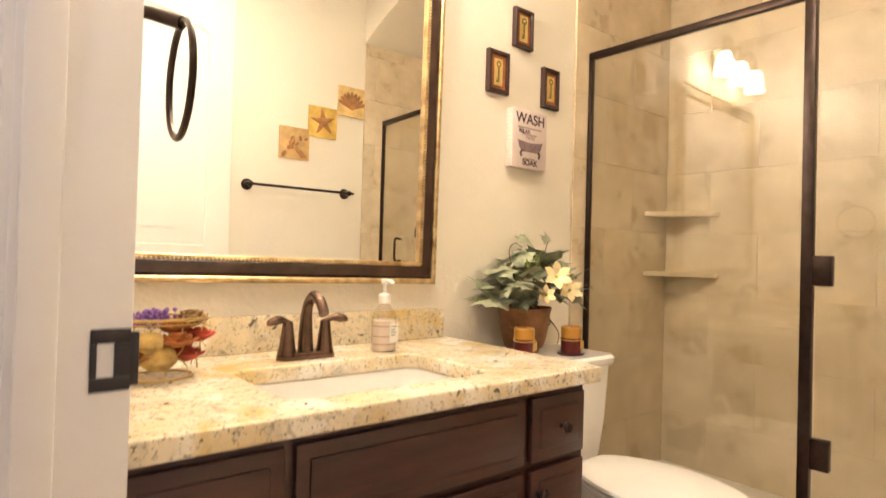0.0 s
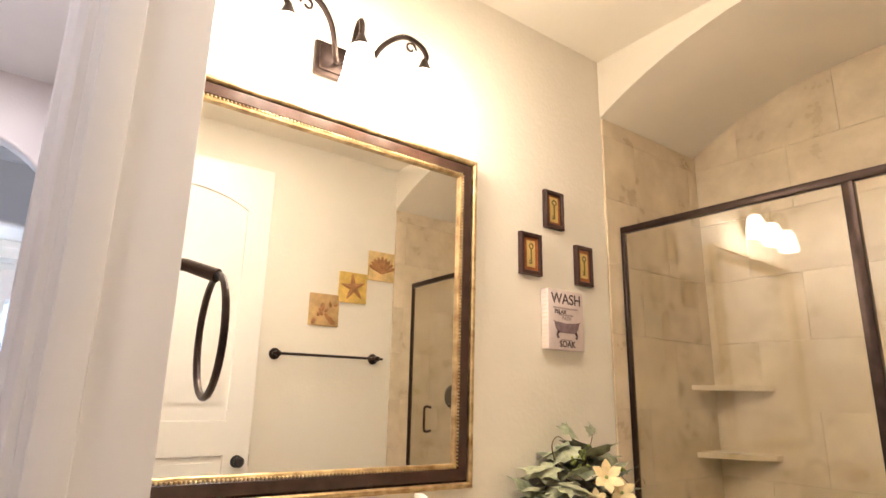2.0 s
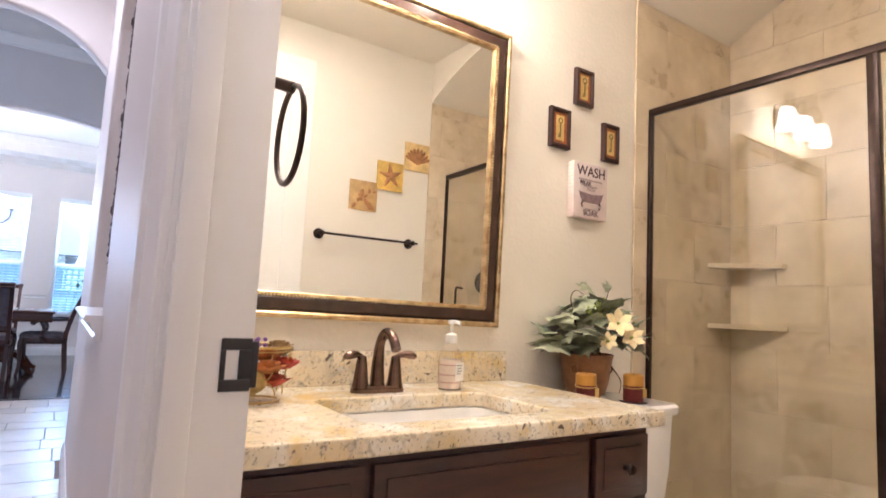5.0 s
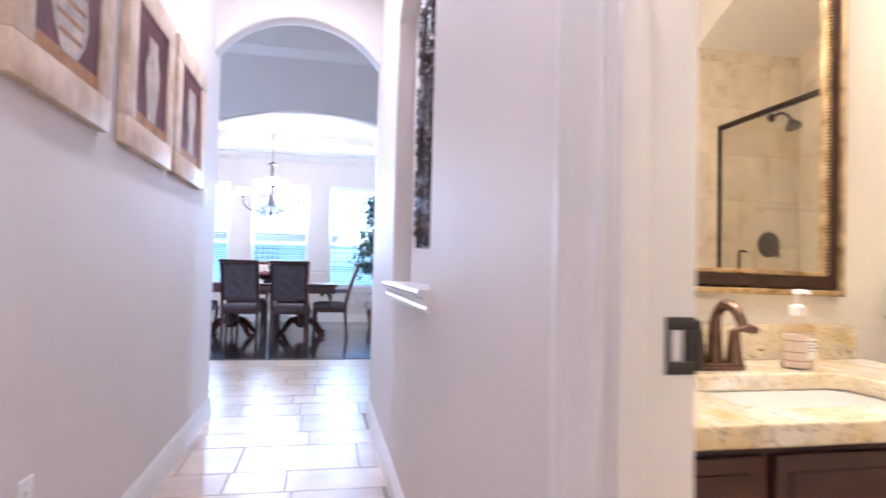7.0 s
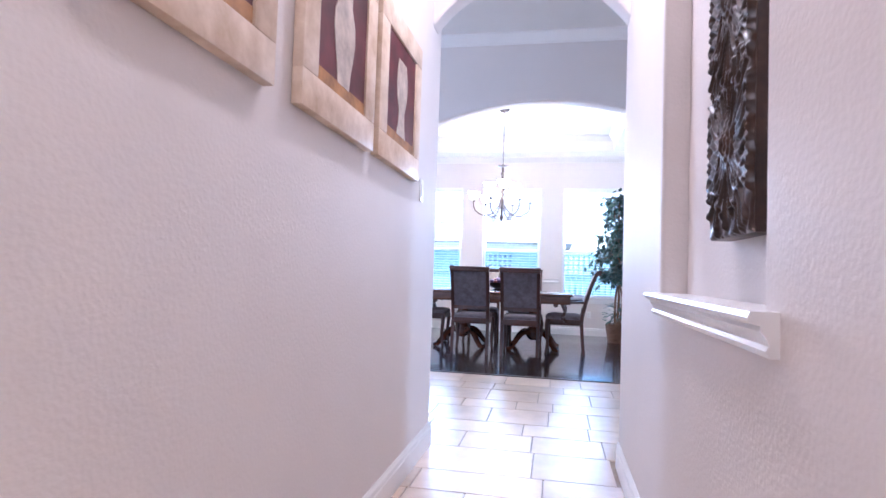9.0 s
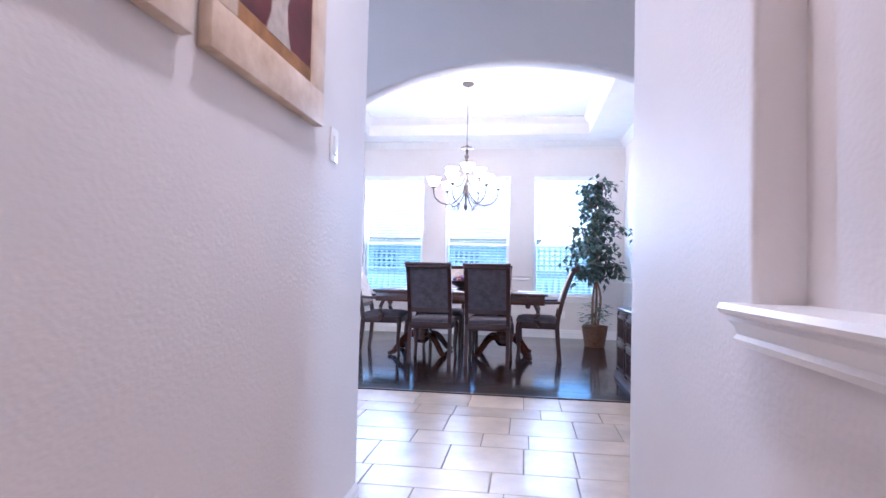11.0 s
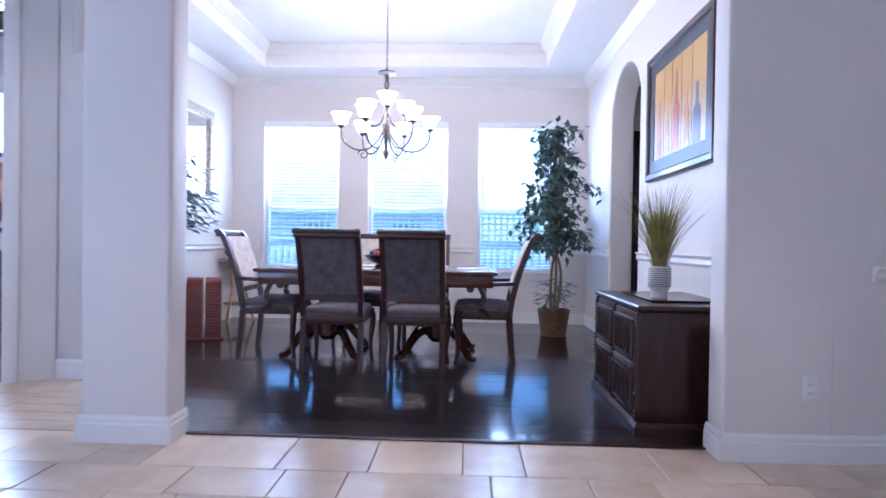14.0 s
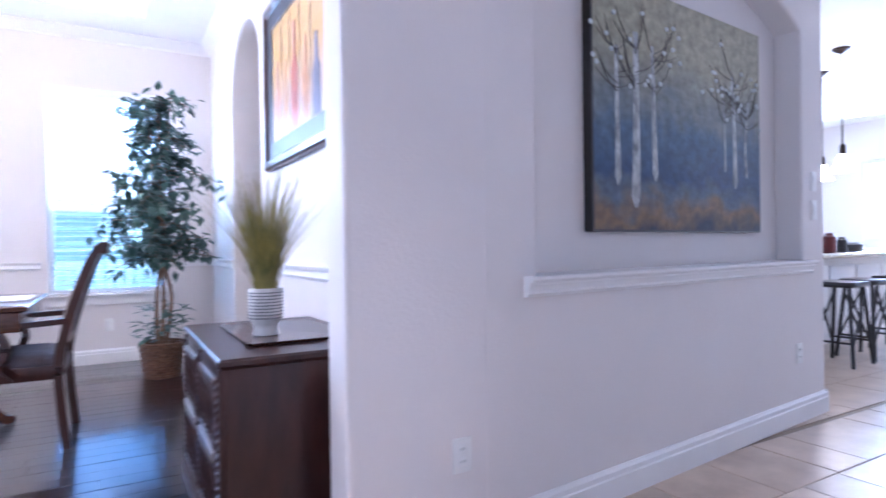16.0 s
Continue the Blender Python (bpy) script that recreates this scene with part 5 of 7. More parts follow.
def carved_relief():
    """Carved flowers: a rosette, fans of ribs with curled tips, and side scrolls."""
    rc = random.Random(31)
    ny, nz = 132, 352
    gy, gz = np.meshgrid(np.linspace(-0.205, 0.205, ny + 1), np.linspace(0.0, 1.12, nz + 1))
    h = 0.007 + 0.006 * np.sin(gy * 61 + 2.1 * np.sin(gz * 23)) * np.sin(gz * 47 + 1.7 * np.sin(gy * 31))

    def ridge(pts, w0, w1, top):
        """Raise a rounded ridge along a line that widens from w0 to w1."""
        q = spline([(0, y, z) for y, z in pts], 18)
        n = len(q)
        for k, p in enumerate(q):
            w = w0 + (w1 - w0) * k / n
            d2 = ((gy - p.y) ** 2 + (gz - p.z) ** 2) / (w * w)
            np.maximum(h, (top * (0.80 + 0.20 * k / n)) * np.sqrt(np.clip(1 - d2, 0, 1)), out=h)

    for c in (0.215, 0.56, 0.93):
        for base, half, count, reach in ((180, 27, 7, 0.200), (0, 24, 7, 0.170), (46, 13, 5, 0.25), (-46, 13, 5, 0.25), (134, 13, 5, 0.265), (-134, 13, 5, 0.265)):
            for k in range(count):
                f = 2 * k / (count - 1) - 1
                a = radians(base + half * f)
                ln = min(reach * (1 - 0.12 * abs(f)) * rc.uniform(0.88, 1.05), 0.196 / max(0.05, abs(math.sin(a))))
                bend = radians(half * f * 0.7) + rc.uniform(-0.05, 0.05)
                line = [(0.045, a - bend * 0.3), (ln * 0.5, a), (ln * 0.84, a + bend * 0.5), (ln, a + bend * 1.1)]
                ridge([(r * math.sin(b), c + r * math.cos(b)) for r, b in line], 0.0038, rc.uniform(0.0065, 0.0090), rc.uniform(0.019, 0.028))
                b, r = line[-1][1] + 0.06 * (1 if f > 0 else -1), ln
                ridge([(r * math.sin(b), c + r * math.cos(b)), ((r - 0.012) * math.sin(b + 0.06), c + (r - 0.012) * math.cos(b + 0.06))], 0.009, 0.006, 0.027)
        for sy in (-1, 1):
            for dz in (-0.10, -0.062, -0.022, 0.020, 0.060, 0.098):
                y0 = 0.060 + 0.3 * abs(dz)
                for off, top in ((0.0, 0.025), (0.013, 0.018)):
                    ridge([(sy * y0, c + dz * 0.45 + off), (sy * (y0 + 0.045), c + dz * 0.8 - 0.014 + off), (sy * 0.165, c + dz + 0.008 + off), (sy * 0.195, c + dz - 0.002 + off), (sy * 0.184, c + dz - 0.016 + off * 0.4)], 0.006, 0.0095, top)
        r, th = np.hypot(gy, gz - c), np.arctan2(gy, gz - c)
        for rr, cnt, top, ph in ((0.060, 11, 0.022, 0.0), (0.043, 9, 0.029, 0.5), (0.027, 6, 0.035, 0.2)):
            edge = rr * (0.86 + 0.14 * np.abs(np.cos(0.5 * cnt * th + ph)))
            petal = top * (0.72 + 0.28 * r / rr) * (0.90 + 0.10 * np.abs(np.cos(0.5 * cnt * th + ph)))
            h = np.where(r < edge, petal, h)
        h = np.where((gy / 0.010) ** 2 + ((gz - c) / 0.016) ** 2 < 1, 0.040, h)
    for _ in range(1):
        h[1:-1, :] = 0.25 * h[:-2, :] + 0.5 * h[1:-1, :] + 0.25 * h[2:, :]
        h[:, 1:-1] = 0.25 * h[:, :-2] + 0.5 * h[:, 1:-1] + 0.25 * h[:, 2:]
    rim = 0.203 - 0.008 * np.abs(np.sin(gz * 38)) - 0.003 * np.abs(np.sin(gz * 91))
    fade = np.clip(np.minimum((rim - np.abs(gy)) / 0.006, np.minimum((gz + 0.001) / 0.006, (1.121 - gz) / 0.006)), 0, 1)
    h = h * fade
    gy = np.clip(gy, -rim, rim)
    bm = bmesh.new()
    grid = [[bm.verts.new((-0.046 - 0.75 * h[k, i], 0.83 * gy[k, i], gz[k, i])) for i in range(ny + 1)] for k in range(nz + 1)]
    for k in range(nz):
        for i in range(ny):
            bm.faces.new((grid[k][i], grid[k][i + 1], grid[k + 1][i + 1], grid[k + 1][i]))
    return bm


part("carving", carved_relief(), CARVED, cp, "deeply carved flower relief", 70)


# four wide-framed vase prints on the opposite wall
def vase_print(y0, y1, z0, z1, style):
    t = thing("vase_picture", (HL, 0, 0), "vase print on burgundy in a wide pale wooden frame", "picture", "row of vase pictures")
    fw = 0.105
    for a in ((y0, y1, z0, z0 + fw), (y0, y1, z1 - fw, z1), (y0, y0 + fw, z0 + fw, z1 - fw), (y1 - fw, y1, z0 + fw, z1 - fw)):
        part("frame_board", bx(0.001, 0.034, a[0], a[1], a[2], a[3], 0.004), LIGHTWOOD, t)
    part("print", bx(0.001, 0.026, y0 + fw - 0.002, y1 - fw + 0.002, z0 + fw - 0.002, z1 - fw + 0.002), BURGUNDY, t, "burgundy printed panel")
    cy, zb = (y0 + y1) / 2, z0 + fw + 0.04
    h = (z1 - z0) - 2 * fw - 0.12
    prof = ([0.050, 0.060, 0.078, 0.092, 0.088, 0.055, 0.060], [0.05, 0.10, 0.12, 0.11, 0.09, 0.05, 0.03], [0.075, 0.050, 0.045, 0.075, 0.088, 0.080, 0.062])[style]
    pts = [(prof[i], zb + h * i / 6) for i in range(7)]
    poly = [(cy + r, z) for r, z in pts] + [(cy - r, z) for r, z in pts[::-1]]
    bm = bmesh.new()
    prism(bm, poly, 0.0, 0.0285, Matrix(((0, 0, 1, 0), (1, 0, 0, 0), (0, 1, 0, 0), (0, 0, 0, 1))))
    part("vase_shape", bm, CREAMPRINT, t, "cream painted vase")
    part("painted_table", bx(0.001, 0.0275, y0 + fw, y1 - fw, z0 + fw, zb + 0.004), OCHREPRINT, t, "ochre painted table")
    if style == 1:
        for i in range(-2, 3):
            part("vase_band", bx(0.001, 0.0292, cy - 0.1 + 0.012 * abs(i), cy + 0.1 - 0.012 * abs(i), zb + h * (0.42 + 0.14 * i), zb + h * (0.42 + 0.14 * i) + 0.012), OCHREPRINT, t)
    return t


vase_print(1.25, 1.87, 1.46, 2.13, 0)
vase_print(1.965, 2.585, 1.46, 2.13, 1)
vase_print(2.735, 3.36, 1.463, 2.13, 0)
vase_print(3.42, 4.085, 1.467, 2.13, 2)


def plate(name, m, kind, label, category):
    """A wall plate that faces local -y."""
    t = thing(name, m, label, category, "wall plates")
    part("cover", bx(-0.037, 0.037, -0.007, 0.0, -0.059, 0.059, 0.003), PLASTIC, t)
    if kind == "outlet":
        for z in (-0.021, 0.021):
            f = part("socket", bx(-0.016, 0.016, -0.0085, -0.006, z - 0.014, z + 0.014, 0.003), PLASTIC, t)
            for x in (-0.006, 0.006):
                part("slot", bx(x - 0.0012, x + 0.0012, -0.0092, -0.008, z - 0.004, z + 0.006), DARKSLOT, f)
        part("screw", lathe(bmesh.new(), [(0.003, 0.0), (0.002, 0.0015), (0.0, 0.0016)], 8, pose(0, -0.007, 0, 90, 0, 0)), PLASTIC, t)
    else:
        part("rocker", bx(-0.016, 0.016, -0.011, -0.006, -0.033, 0.033, 0.002), PLASTIC, t)
    return t


plate("light_switch", (HL, 4.28, 1.45, 0, 0, 90), "switch", "white rocker light switch on the hallway wall", "light switch")
plate("outlet", (HL, 2.20, 0.42, 0, 0, 90), "outlet", "white wall outlet low on the hallway wall", "outlet")
plate("outlet", (1.332, SY0, 0.353), "outlet", "white wall outlet low on the foyer wall", "outlet")
plate("outlet", BEND @ pose(2.354, 0, 0.40), "outlet", "white wall outlet low on the foyer wall", "outlet")
plate("light_switch", BEND @ pose(2.564, 0, 1.413), "switch", "white wall switch on the foyer wall", "light switch")
plate("light_switch", BEND @ pose(2.564, 0, 1.240), "switch", "white wall switch on the foyer wall", "light switch")
plate("light_switch", (1.22, 7.40, 1.38, 0, 0, 90), "switch", "white light switch on the dining room wall", "light switch")
plate("outlet", (0.30, 11.6, 0.36), "outlet", "white wall outlet under the dining room window", "outlet")

for y in (0.9, 3.6):
    t = thing("recessed_light", (-0.45, y, 3.05), "round white recessed ceiling downlight, lit", "ceiling lamp", "recessed lights")
    part("trim_ring", lathe(bmesh.new(), [(0.10, 0.0), (0.10, -0.006), (0.082, -0.010), (0.078, 0.0)], 28, closed=False), TRIM, t)
    part("lens", lathe(bmesh.new(), [(0.079, -0.003), (0.0, -0.0035)], 28, closed=False), LAMPDISC, t).visible_shadow = False

# birch painting in the foyer niche
bp = thing("birch_painting", BEND @ pose(0.68, 0.15, 1.112) @ Matrix.Diagonal((1.268, 1, 1.06, 1)), "textured painting of white birches in a blue wood", "painting")
BW, BH = 1.15, 1.06


def birch_mat():
    m = mat("birch_canvas", (0.30, 0.30, 0.25), 0.5, var=0.3, scale=9, bump=0.5, bscale=45, distance=0.004)
    nt = m.node_tree
    b = nt.nodes["Principled BSDF"]
    tc = nt.nodes["Texture Coordinate"]
    sep = nt.nodes.new("ShaderNodeSeparateXYZ")
    nt.links.new(tc.outputs["Object"], sep.inputs[0])
    n = nt.nodes.new("ShaderNodeTexNoise")
    n.inputs["Scale"].default_value, n.inputs["Detail"].default_value = 7, 10
    nt.links.new(tc.outputs["Object"], n.inputs["Vector"])
    ma = nt.nodes.new("ShaderNodeMath")
    ma.operation = "MULTIPLY_ADD"
    ma.inputs[1].default_value = 0.35
    nt.links.new(n.outputs["Fac"], ma.inputs[0])
    nt.links.new(sep.outputs["Z"], ma.inputs[2])
    r = nt.nodes.new("ShaderNodeValToRGB")
    e = r.color_ramp.elements
    e[0].position, e[0].color = 0.16, (0.03, 0.045, 0.07, 1)
    e[1].position, e[1].color = 1.0, (0.36, 0.34, 0.24, 1)
    for p, c in ((0.25, (0.20, 0.13, 0.07, 1)), (0.33, (0.10, 0.13, 0.17, 1)), (0.42, (0.035, 0.07, 0.15, 1)), (0.62, (0.08, 0.13, 0.20, 1)), (0.80, (0.22, 0.23, 0.20, 1))):
        q = r.color_ramp.elements.new(p)
        q.color = c
    nt.links.new(ma.outputs[0], r.inputs[0])
    mx = nt.nodes.new("ShaderNodeMix")
    mx.data_type, mx.blend_type = "RGBA", "OVERLAY"
    mx.inputs["Factor"].default_value = 0.75
    n3 = nt.nodes.new("ShaderNodeTexNoise")
    n3.inputs["Scale"].default_value, n3.inputs["Detail"].default_value = 24, 8
    nt.links.new(tc.outputs["Object"], n3.inputs["Vector"])
    nt.links.new(r.outputs[0], mx.inputs["A"])
    nt.links.new(n3.outputs["Fac"], mx.inputs["B"])
    nt.links.new(mx.outputs["Result"], b.inputs["Base Color"])
    return m


part("canvas", bx(0, BW, -0.045, 0.0, 0, BH, 0.002), birch_mat(), bp)
part("dark_edge", box(bx(-0.004, 0.006, -0.0455, 0, 0, BH), 0, BW, -0.0455, 0, -0.004, 0.005), BLACKFRAME, bp, "black canvas edge")
BARK = mat("birch_bark_paint", (0.50, 0.52, 0.52), 0.6, var=0.5, scale=30, stretch=(1, 1, 0.5), dark=(0.16, 0.17, 0.18), bump=0.5)
TWIG = mat("twig_paint", (0.10, 0.09, 0.08), 0.6, var=0.4, bump=0.3)
BLOSSOM = mat("white_daub", (0.62, 0.66, 0.66), 0.6, var=0.3, bump=0.3)
br = random.Random(9)
for x, zb, zt, w in ((0.135, 0.19, 0.78, 0.015), (0.235, 0.10, 0.86, 0.024), (0.355, 0.22, 0.82, 0.016), (0.93, 0.22, 0.80, 0.017), (0.85, 0.30, 0.66, 0.008), (1.03, 0.28, 0.68, 0.010)):
    q = spline([(x, -0.046, zb), (x + br.uniform(-0.012, 0.012), -0.046, zb + (zt - zb) * 0.4), (x + br.uniform(-0.02, 0.02), -0.046, zt)], 6)
    bm = tube(bmesh.new(), q, [w * 1.15 * (1 - 0.55 * i / len(q)) * (0.25 if i == 0 else 1) for i in range(len(q))], 8)
    bm.transform(Matrix.Translation((0, -0.046, 0)) @ Matrix.Diagonal((1, 0.12, 1, 1)) @ Matrix.Translation((0, 0.046, 0)))
    part("birch_trunk", bm, BARK, bp, "white painted birch trunk")
    for _ in range(10):
        z0 = zb + (zt - zb) * br.uniform(0.62, 0.99)
        sx = br.choice((-1, 1))
        dx, dz = sx * br.uniform(0.05, 0.20), br.uniform(0.04, 0.24)
        x1, z1 = min(BW - 0.02, max(0.02, x + dx)), min(BH - 0.02, z0 + dz)
        q = spline([(x, -0.0465, z0), ((x + x1) / 2, -0.0465, z0 + (z1 - z0) * 0.3), (x1, -0.0465, z1)], 4)
        part("twig", tube(bmesh.new(), q, [0.0026 * (1 - 0.6 * i / len(q)) for i in range(len(q))], 4), TWIG, bp)
        if br.random() < 0.8:
            part("blossom_daub", lathe(bmesh.new(), [(0.011, 0.0), (0.010, 0.004), (0.0, 0.005)], 7, pose(x1 + br.uniform(-0.03, 0.03), -0.045, min(BH - 0.03, max(0.5, z1 - 0.03)), 90, 0, 0)), BLOSSOM, bp)


# ---- dining room windows ----
for k, (x0, x1) in enumerate(WINDOWS):
    wn = thing("window_%d" % (k + 1), (0, 0, 0), "tall white sash window with open wooden blinds", "window", kind="structure")
    yf = 11.70
    part("window_frame", frame_ring(x0, x1, 0.66, 2.55, 0.045, yf - 0.025, yf + 0.03), TRIM, wn)
    part("meeting_rail", bx(x0 + 0.045, x1 - 0.045, yf - 0.02, yf + 0.02, 1.42, 1.47, 0.003), TRIM, wn)
    # no screen is built; the lower pane's tint carries the blue light
    part("pane", bx(x0 + 0.045, x1 - 0.045, yf - 0.003, yf + 0.003, 0.705, 1.42), GLAREGLASS, wn, "lower glass pane tinted with the blue cast of outdoor light").visible_shadow = False
    part("pane", bx(x0 + 0.045, x1 - 0.045, yf + 0.009, yf + 0.015, 1.47, 2.505), WINGLASS, wn, "clear glass pane").visible_shadow = False
    part("window_sill", bx(x0 - 0.05, x1 + 0.05, 11.545, 11.675, 0.635, 0.66, 0.005), TRIM, wn)
    part("apron", bx(x0 - 0.035, x1 + 0.035, 11.578, 11.599, 0.555, 0.635, 0.005), TRIM, wn)
    bl = thing("window_blind", (0, 0, 0), "white horizontal slat blind, lowered and tilted open", "blind", "window blinds")
    part("valance", bx(x0 + 0.004, x1 - 0.004, 11.588, 11.598, 2.475, 2.555, 0.002), BLIND, bl)
    part("head_rail", bx(x0 + 0.012, x1 - 0.012, 11.602, 11.650, 2.49, 2.53, 0.002), BLIND, bl)
    slat = finish(bx(x0 + 0.014, x1 - 0.014, -0.025, 0.025, -0.0015, 0.0015), "slat", BLIND)
    for i in range(40):
        s = new("slat", slat)
        s.matrix_world = pose(0, 11.627, 0.70 + 0.0445 * i, 4, 0, 0)
        s.parent = bl
    part("bottom_rail", bx(x0 + 0.014, x1 - 0.014, 11.604, 11.650, 0.664, 0.682, 0.003), BLIND, bl)
    for x in (x0 + 0.15, x1 - 0.15):
        part("cord", tube(bmesh.new(), [(x, 11.601, 0.68), (x, 11.601, 2.5)], 0.0014, 4), BLIND, bl)

# fence, trellis and neighbour's roof outside
fen = thing("garden_fence", (0, 16.5, -0.25), "pale wooden garden fence with lattice top", "fence")
FENCEW = mat("pale_fence_wood", (0.72, 0.70, 0.66), 0.8, var=0.25, scale=8, bump=0.2)
board = finish(bx(-0.068, 0.068, -0.01, 0.01, 0, 1.25, 0.003), "board", FENCEW)
for i in range(90):
    s = new("board", board)
    s.location = (-7.5 + 0.145 * i, 0, 0)
    s.parent = fen
for i in range(7):
    part("post", bx(-7.5 + 2.15 * i, -7.4 + 2.15 * i, 0.02, 0.12, 0, 1.95, 0.004), FENCEW, fen)
for z in (1.27, 1.86):
    part("rail", bx(-7.6, 5.6, -0.03, 0.03, z, z + 0.06, 0.004), FENCEW, fen)
vert = finish(bx(-0.024, 0.024, -0.006, 0.006, 1.33, 1.86), "lattice_slat", FENCEW)
for i in range(100):
    s = new("lattice_slat", vert)
    s.location = (-7.5 + 0.13 * i, 0, 0)
    s.parent = fen
for i in range(4):
    part("lattice_slat", bx(-7.6, 5.6, -0.012, -0.002, 1.41 + 0.12 * i, 1.455 + 0.12 * i), FENCEW, fen)
hs = thing("neighbour_house", (-7.0, 30, -0.25), "pale neighbouring house with a grey gabled roof", "house")
part("wall", bx(-7, 7, 0, 9, 0, 2.9), mat("pale_stucco", (0.6, 0.56, 0.5), 0.8, bump=0.2), hs)
bm = bmesh.new()
prism(bm, [(-0.6, 2.8), (9.6, 2.8), (4.5, 5.4)], -7.5, 7.5, Matrix(((0, 0, 1, 0), (1, 0, 0, 0), (0, 1, 0, 0), (0, 0, 0, 1))))
part("roof", bm, mat("grey_shingle", (0.2, 0.2, 0.21), 0.9, var=0.3, scale=6, bump=0.4, bscale=12), hs)
for x in (-4, 0, 4):
    part("window", bx(x - 0.6, x + 0.6, -0.06, 0.02, 0.9, 2.2, 0.01), GREYSTRIPE, hs, "dark double window")


# ---- dining chairs ----
def crest(w, n=9):
    return [(-w / 2 + w * i / (n - 1), 0.012 * math.cos(math.pi * (i / (n - 1) - 0.5))) for i in range(n)]


def dining_chair(m, arms, label, group):
    """Faces local +y; the origin lies between the back feet."""
    c = thing("dining_armchair" if arms else "dining_chair", m, label, "chair", group)
    w = 0.27 if arms else 0.235
    back = [(-0.02, 0.0), (0.0, 0.20), (0.012, 0.44), (-0.03, 0.66), (-0.105, 0.90), (-0.165, 1.045), (-0.21, 1.09)]
    for sx in (-1, 1):
        q = spline([(sx * (w - 0.012), y, z) for y, z in back], 5)
        part("back_post", bar(bmesh.new(), q, [0.040] * len(q), [0.045 - 0.012 * abs(i / len(q) - 0.4) for i in range(len(q))]), CHERRY, c)
        leg = spline([(sx * (w - 0.01), 0.44, 0.44), (sx * (w + 0.008), 0.458, 0.36), (sx * (w - 0.005), 0.445, 0.16), (sx * (w + 0.004), 0.462, 0.012), (sx * (w + 0.004), 0.464, 0.0)], 5)
        part("front_leg", tube(bmesh.new(), leg, [0.034 - 0.016 * min(1, i / 12) for i in range(len(leg))], 10), CHERRY, c)
    part("seat_frame", box(box(box(bx(-w + 0.01, w - 0.01, 0.43, 0.47, 0.375, 0.45, 0.006), -w + 0.01, w - 0.01, 0.0, 0.03, 0.375, 0.45, 0.005), -w, -w + 0.03, 0.02, 0.45, 0.375, 0.45, 0.005), w - 0.03, w, 0.02, 0.45, 0.375, 0.45, 0.005), CHERRY, c)
    part("seat", loft(bmesh.new(), [(round_rect(-w + 0.008, w - 0.008, 0.015, 0.470, 0.04), 0.445), (round_rect(-w - 0.002, w + 0.002, 0.010, 0.482, 0.05), 0.465), (round_rect(-w + 0.008, w - 0.008, 0.02, 0.472, 0.05), 0.492), (round_rect(-w + 0.06, w - 0.06, 0.07, 0.42, 0.06), 0.508)]), FABRIC, c, "grey damask padded seat", 60)
    q = [Vector((0, y, z)) for y, z in ((-0.010, 0.60), (-0.022, 0.635))]
    part("lower_rail", bar(bmesh.new(), [(-w + 0.02, -0.018, 0.585), (w - 0.02, -0.018, 0.585)], 0.032, 0.055), CHERRY, c)
    part("crest_rail", box(bmesh.new(), -w - 0.012, w + 0.012, -0.222, -0.180, 1.035, 1.092, 0.012, 3), CHERRY, c)
    part("crest_scroll", tube(bmesh.new(), [(-w - 0.016, -0.212, 1.082), (w + 0.016, -0.212, 1.082)], 0.017, 12), CHERRY, c)
    # upholstered back between the posts
    for name, off, material, label in (("backrest", 0.0, FABRIC, "grey damask upholstered back"), ("front_cushion", 0.024, FABRICLIGHT, "pale damask front of the back")):
        bm = bmesh.new()
        prof = [(-0.018, 0.605), (-0.036, 0.70), (-0.068, 0.80), (-0.105, 0.90), (-0.147, 1.0), (-0.168, 1.042)]
        rows = []
        for y, z in prof:
            for d in (0,):
                rows.append([bm.verts.new((-w + 0.03 + (2 * w - 0.06) * i / 6, y + off - 0.016 - (0.012 if off == 0 else -0.014) * math.sin(math.pi * i / 6) * (1 if 0 < z else 0), z)) for i in range(7)] + [bm.verts.new((w - 0.03 - (2 * w - 0.06) * i / 6, y + off + 0.006, z)) for i in range(7)])
        for a, b in zip(rows, rows[1:]):
            for i in range(14):
                bm.faces.new((a[i], a[(i + 1) % 14], b[(i + 1) % 14], b[i]))
        bm.faces.new(rows[0][::-1])
        bm.faces.new(rows[-1])
        part(name, bm, material, c, label, 60)
    if arms:
        for sx in (-1, 1):
            q = spline([(sx * (w - 0.012), -0.035, 0.68), (sx * (w + 0.02), 0.10, 0.675), (sx * (w + 0.03), 0.24, 0.668), (sx * (w + 0.02), 0.33, 0.658), (sx * (w + 0.02), 0.365, 0.635), (sx * (w + 0.02), 0.345, 0.612)], 5)
            ar = part("arm", bar(bmesh.new(), q, 0.048, 0.030), CHERRY, c)
            part("scroll_end", lathe(bmesh.new(), [(0.027, -0.026), (0.030, -0.02), (0.030, 0.02), (0.027, 0.026)], 16, pose(sx * (w + 0.02), 0.345, 0.632, 0, 90, 0)), CHERRY, ar)
            q = spline([(sx * (w - 0.005), 0.20, 0.40), (sx * (w + 0.02), 0.25, 0.47), (sx * (w + 0.025), 0.23, 0.56), (sx * (w + 0.02), 0.27, 0.655)], 5)
            part("arm_support", bar(bmesh.new(), q, 0.035, 0.04), CHERRY, c)
    return c


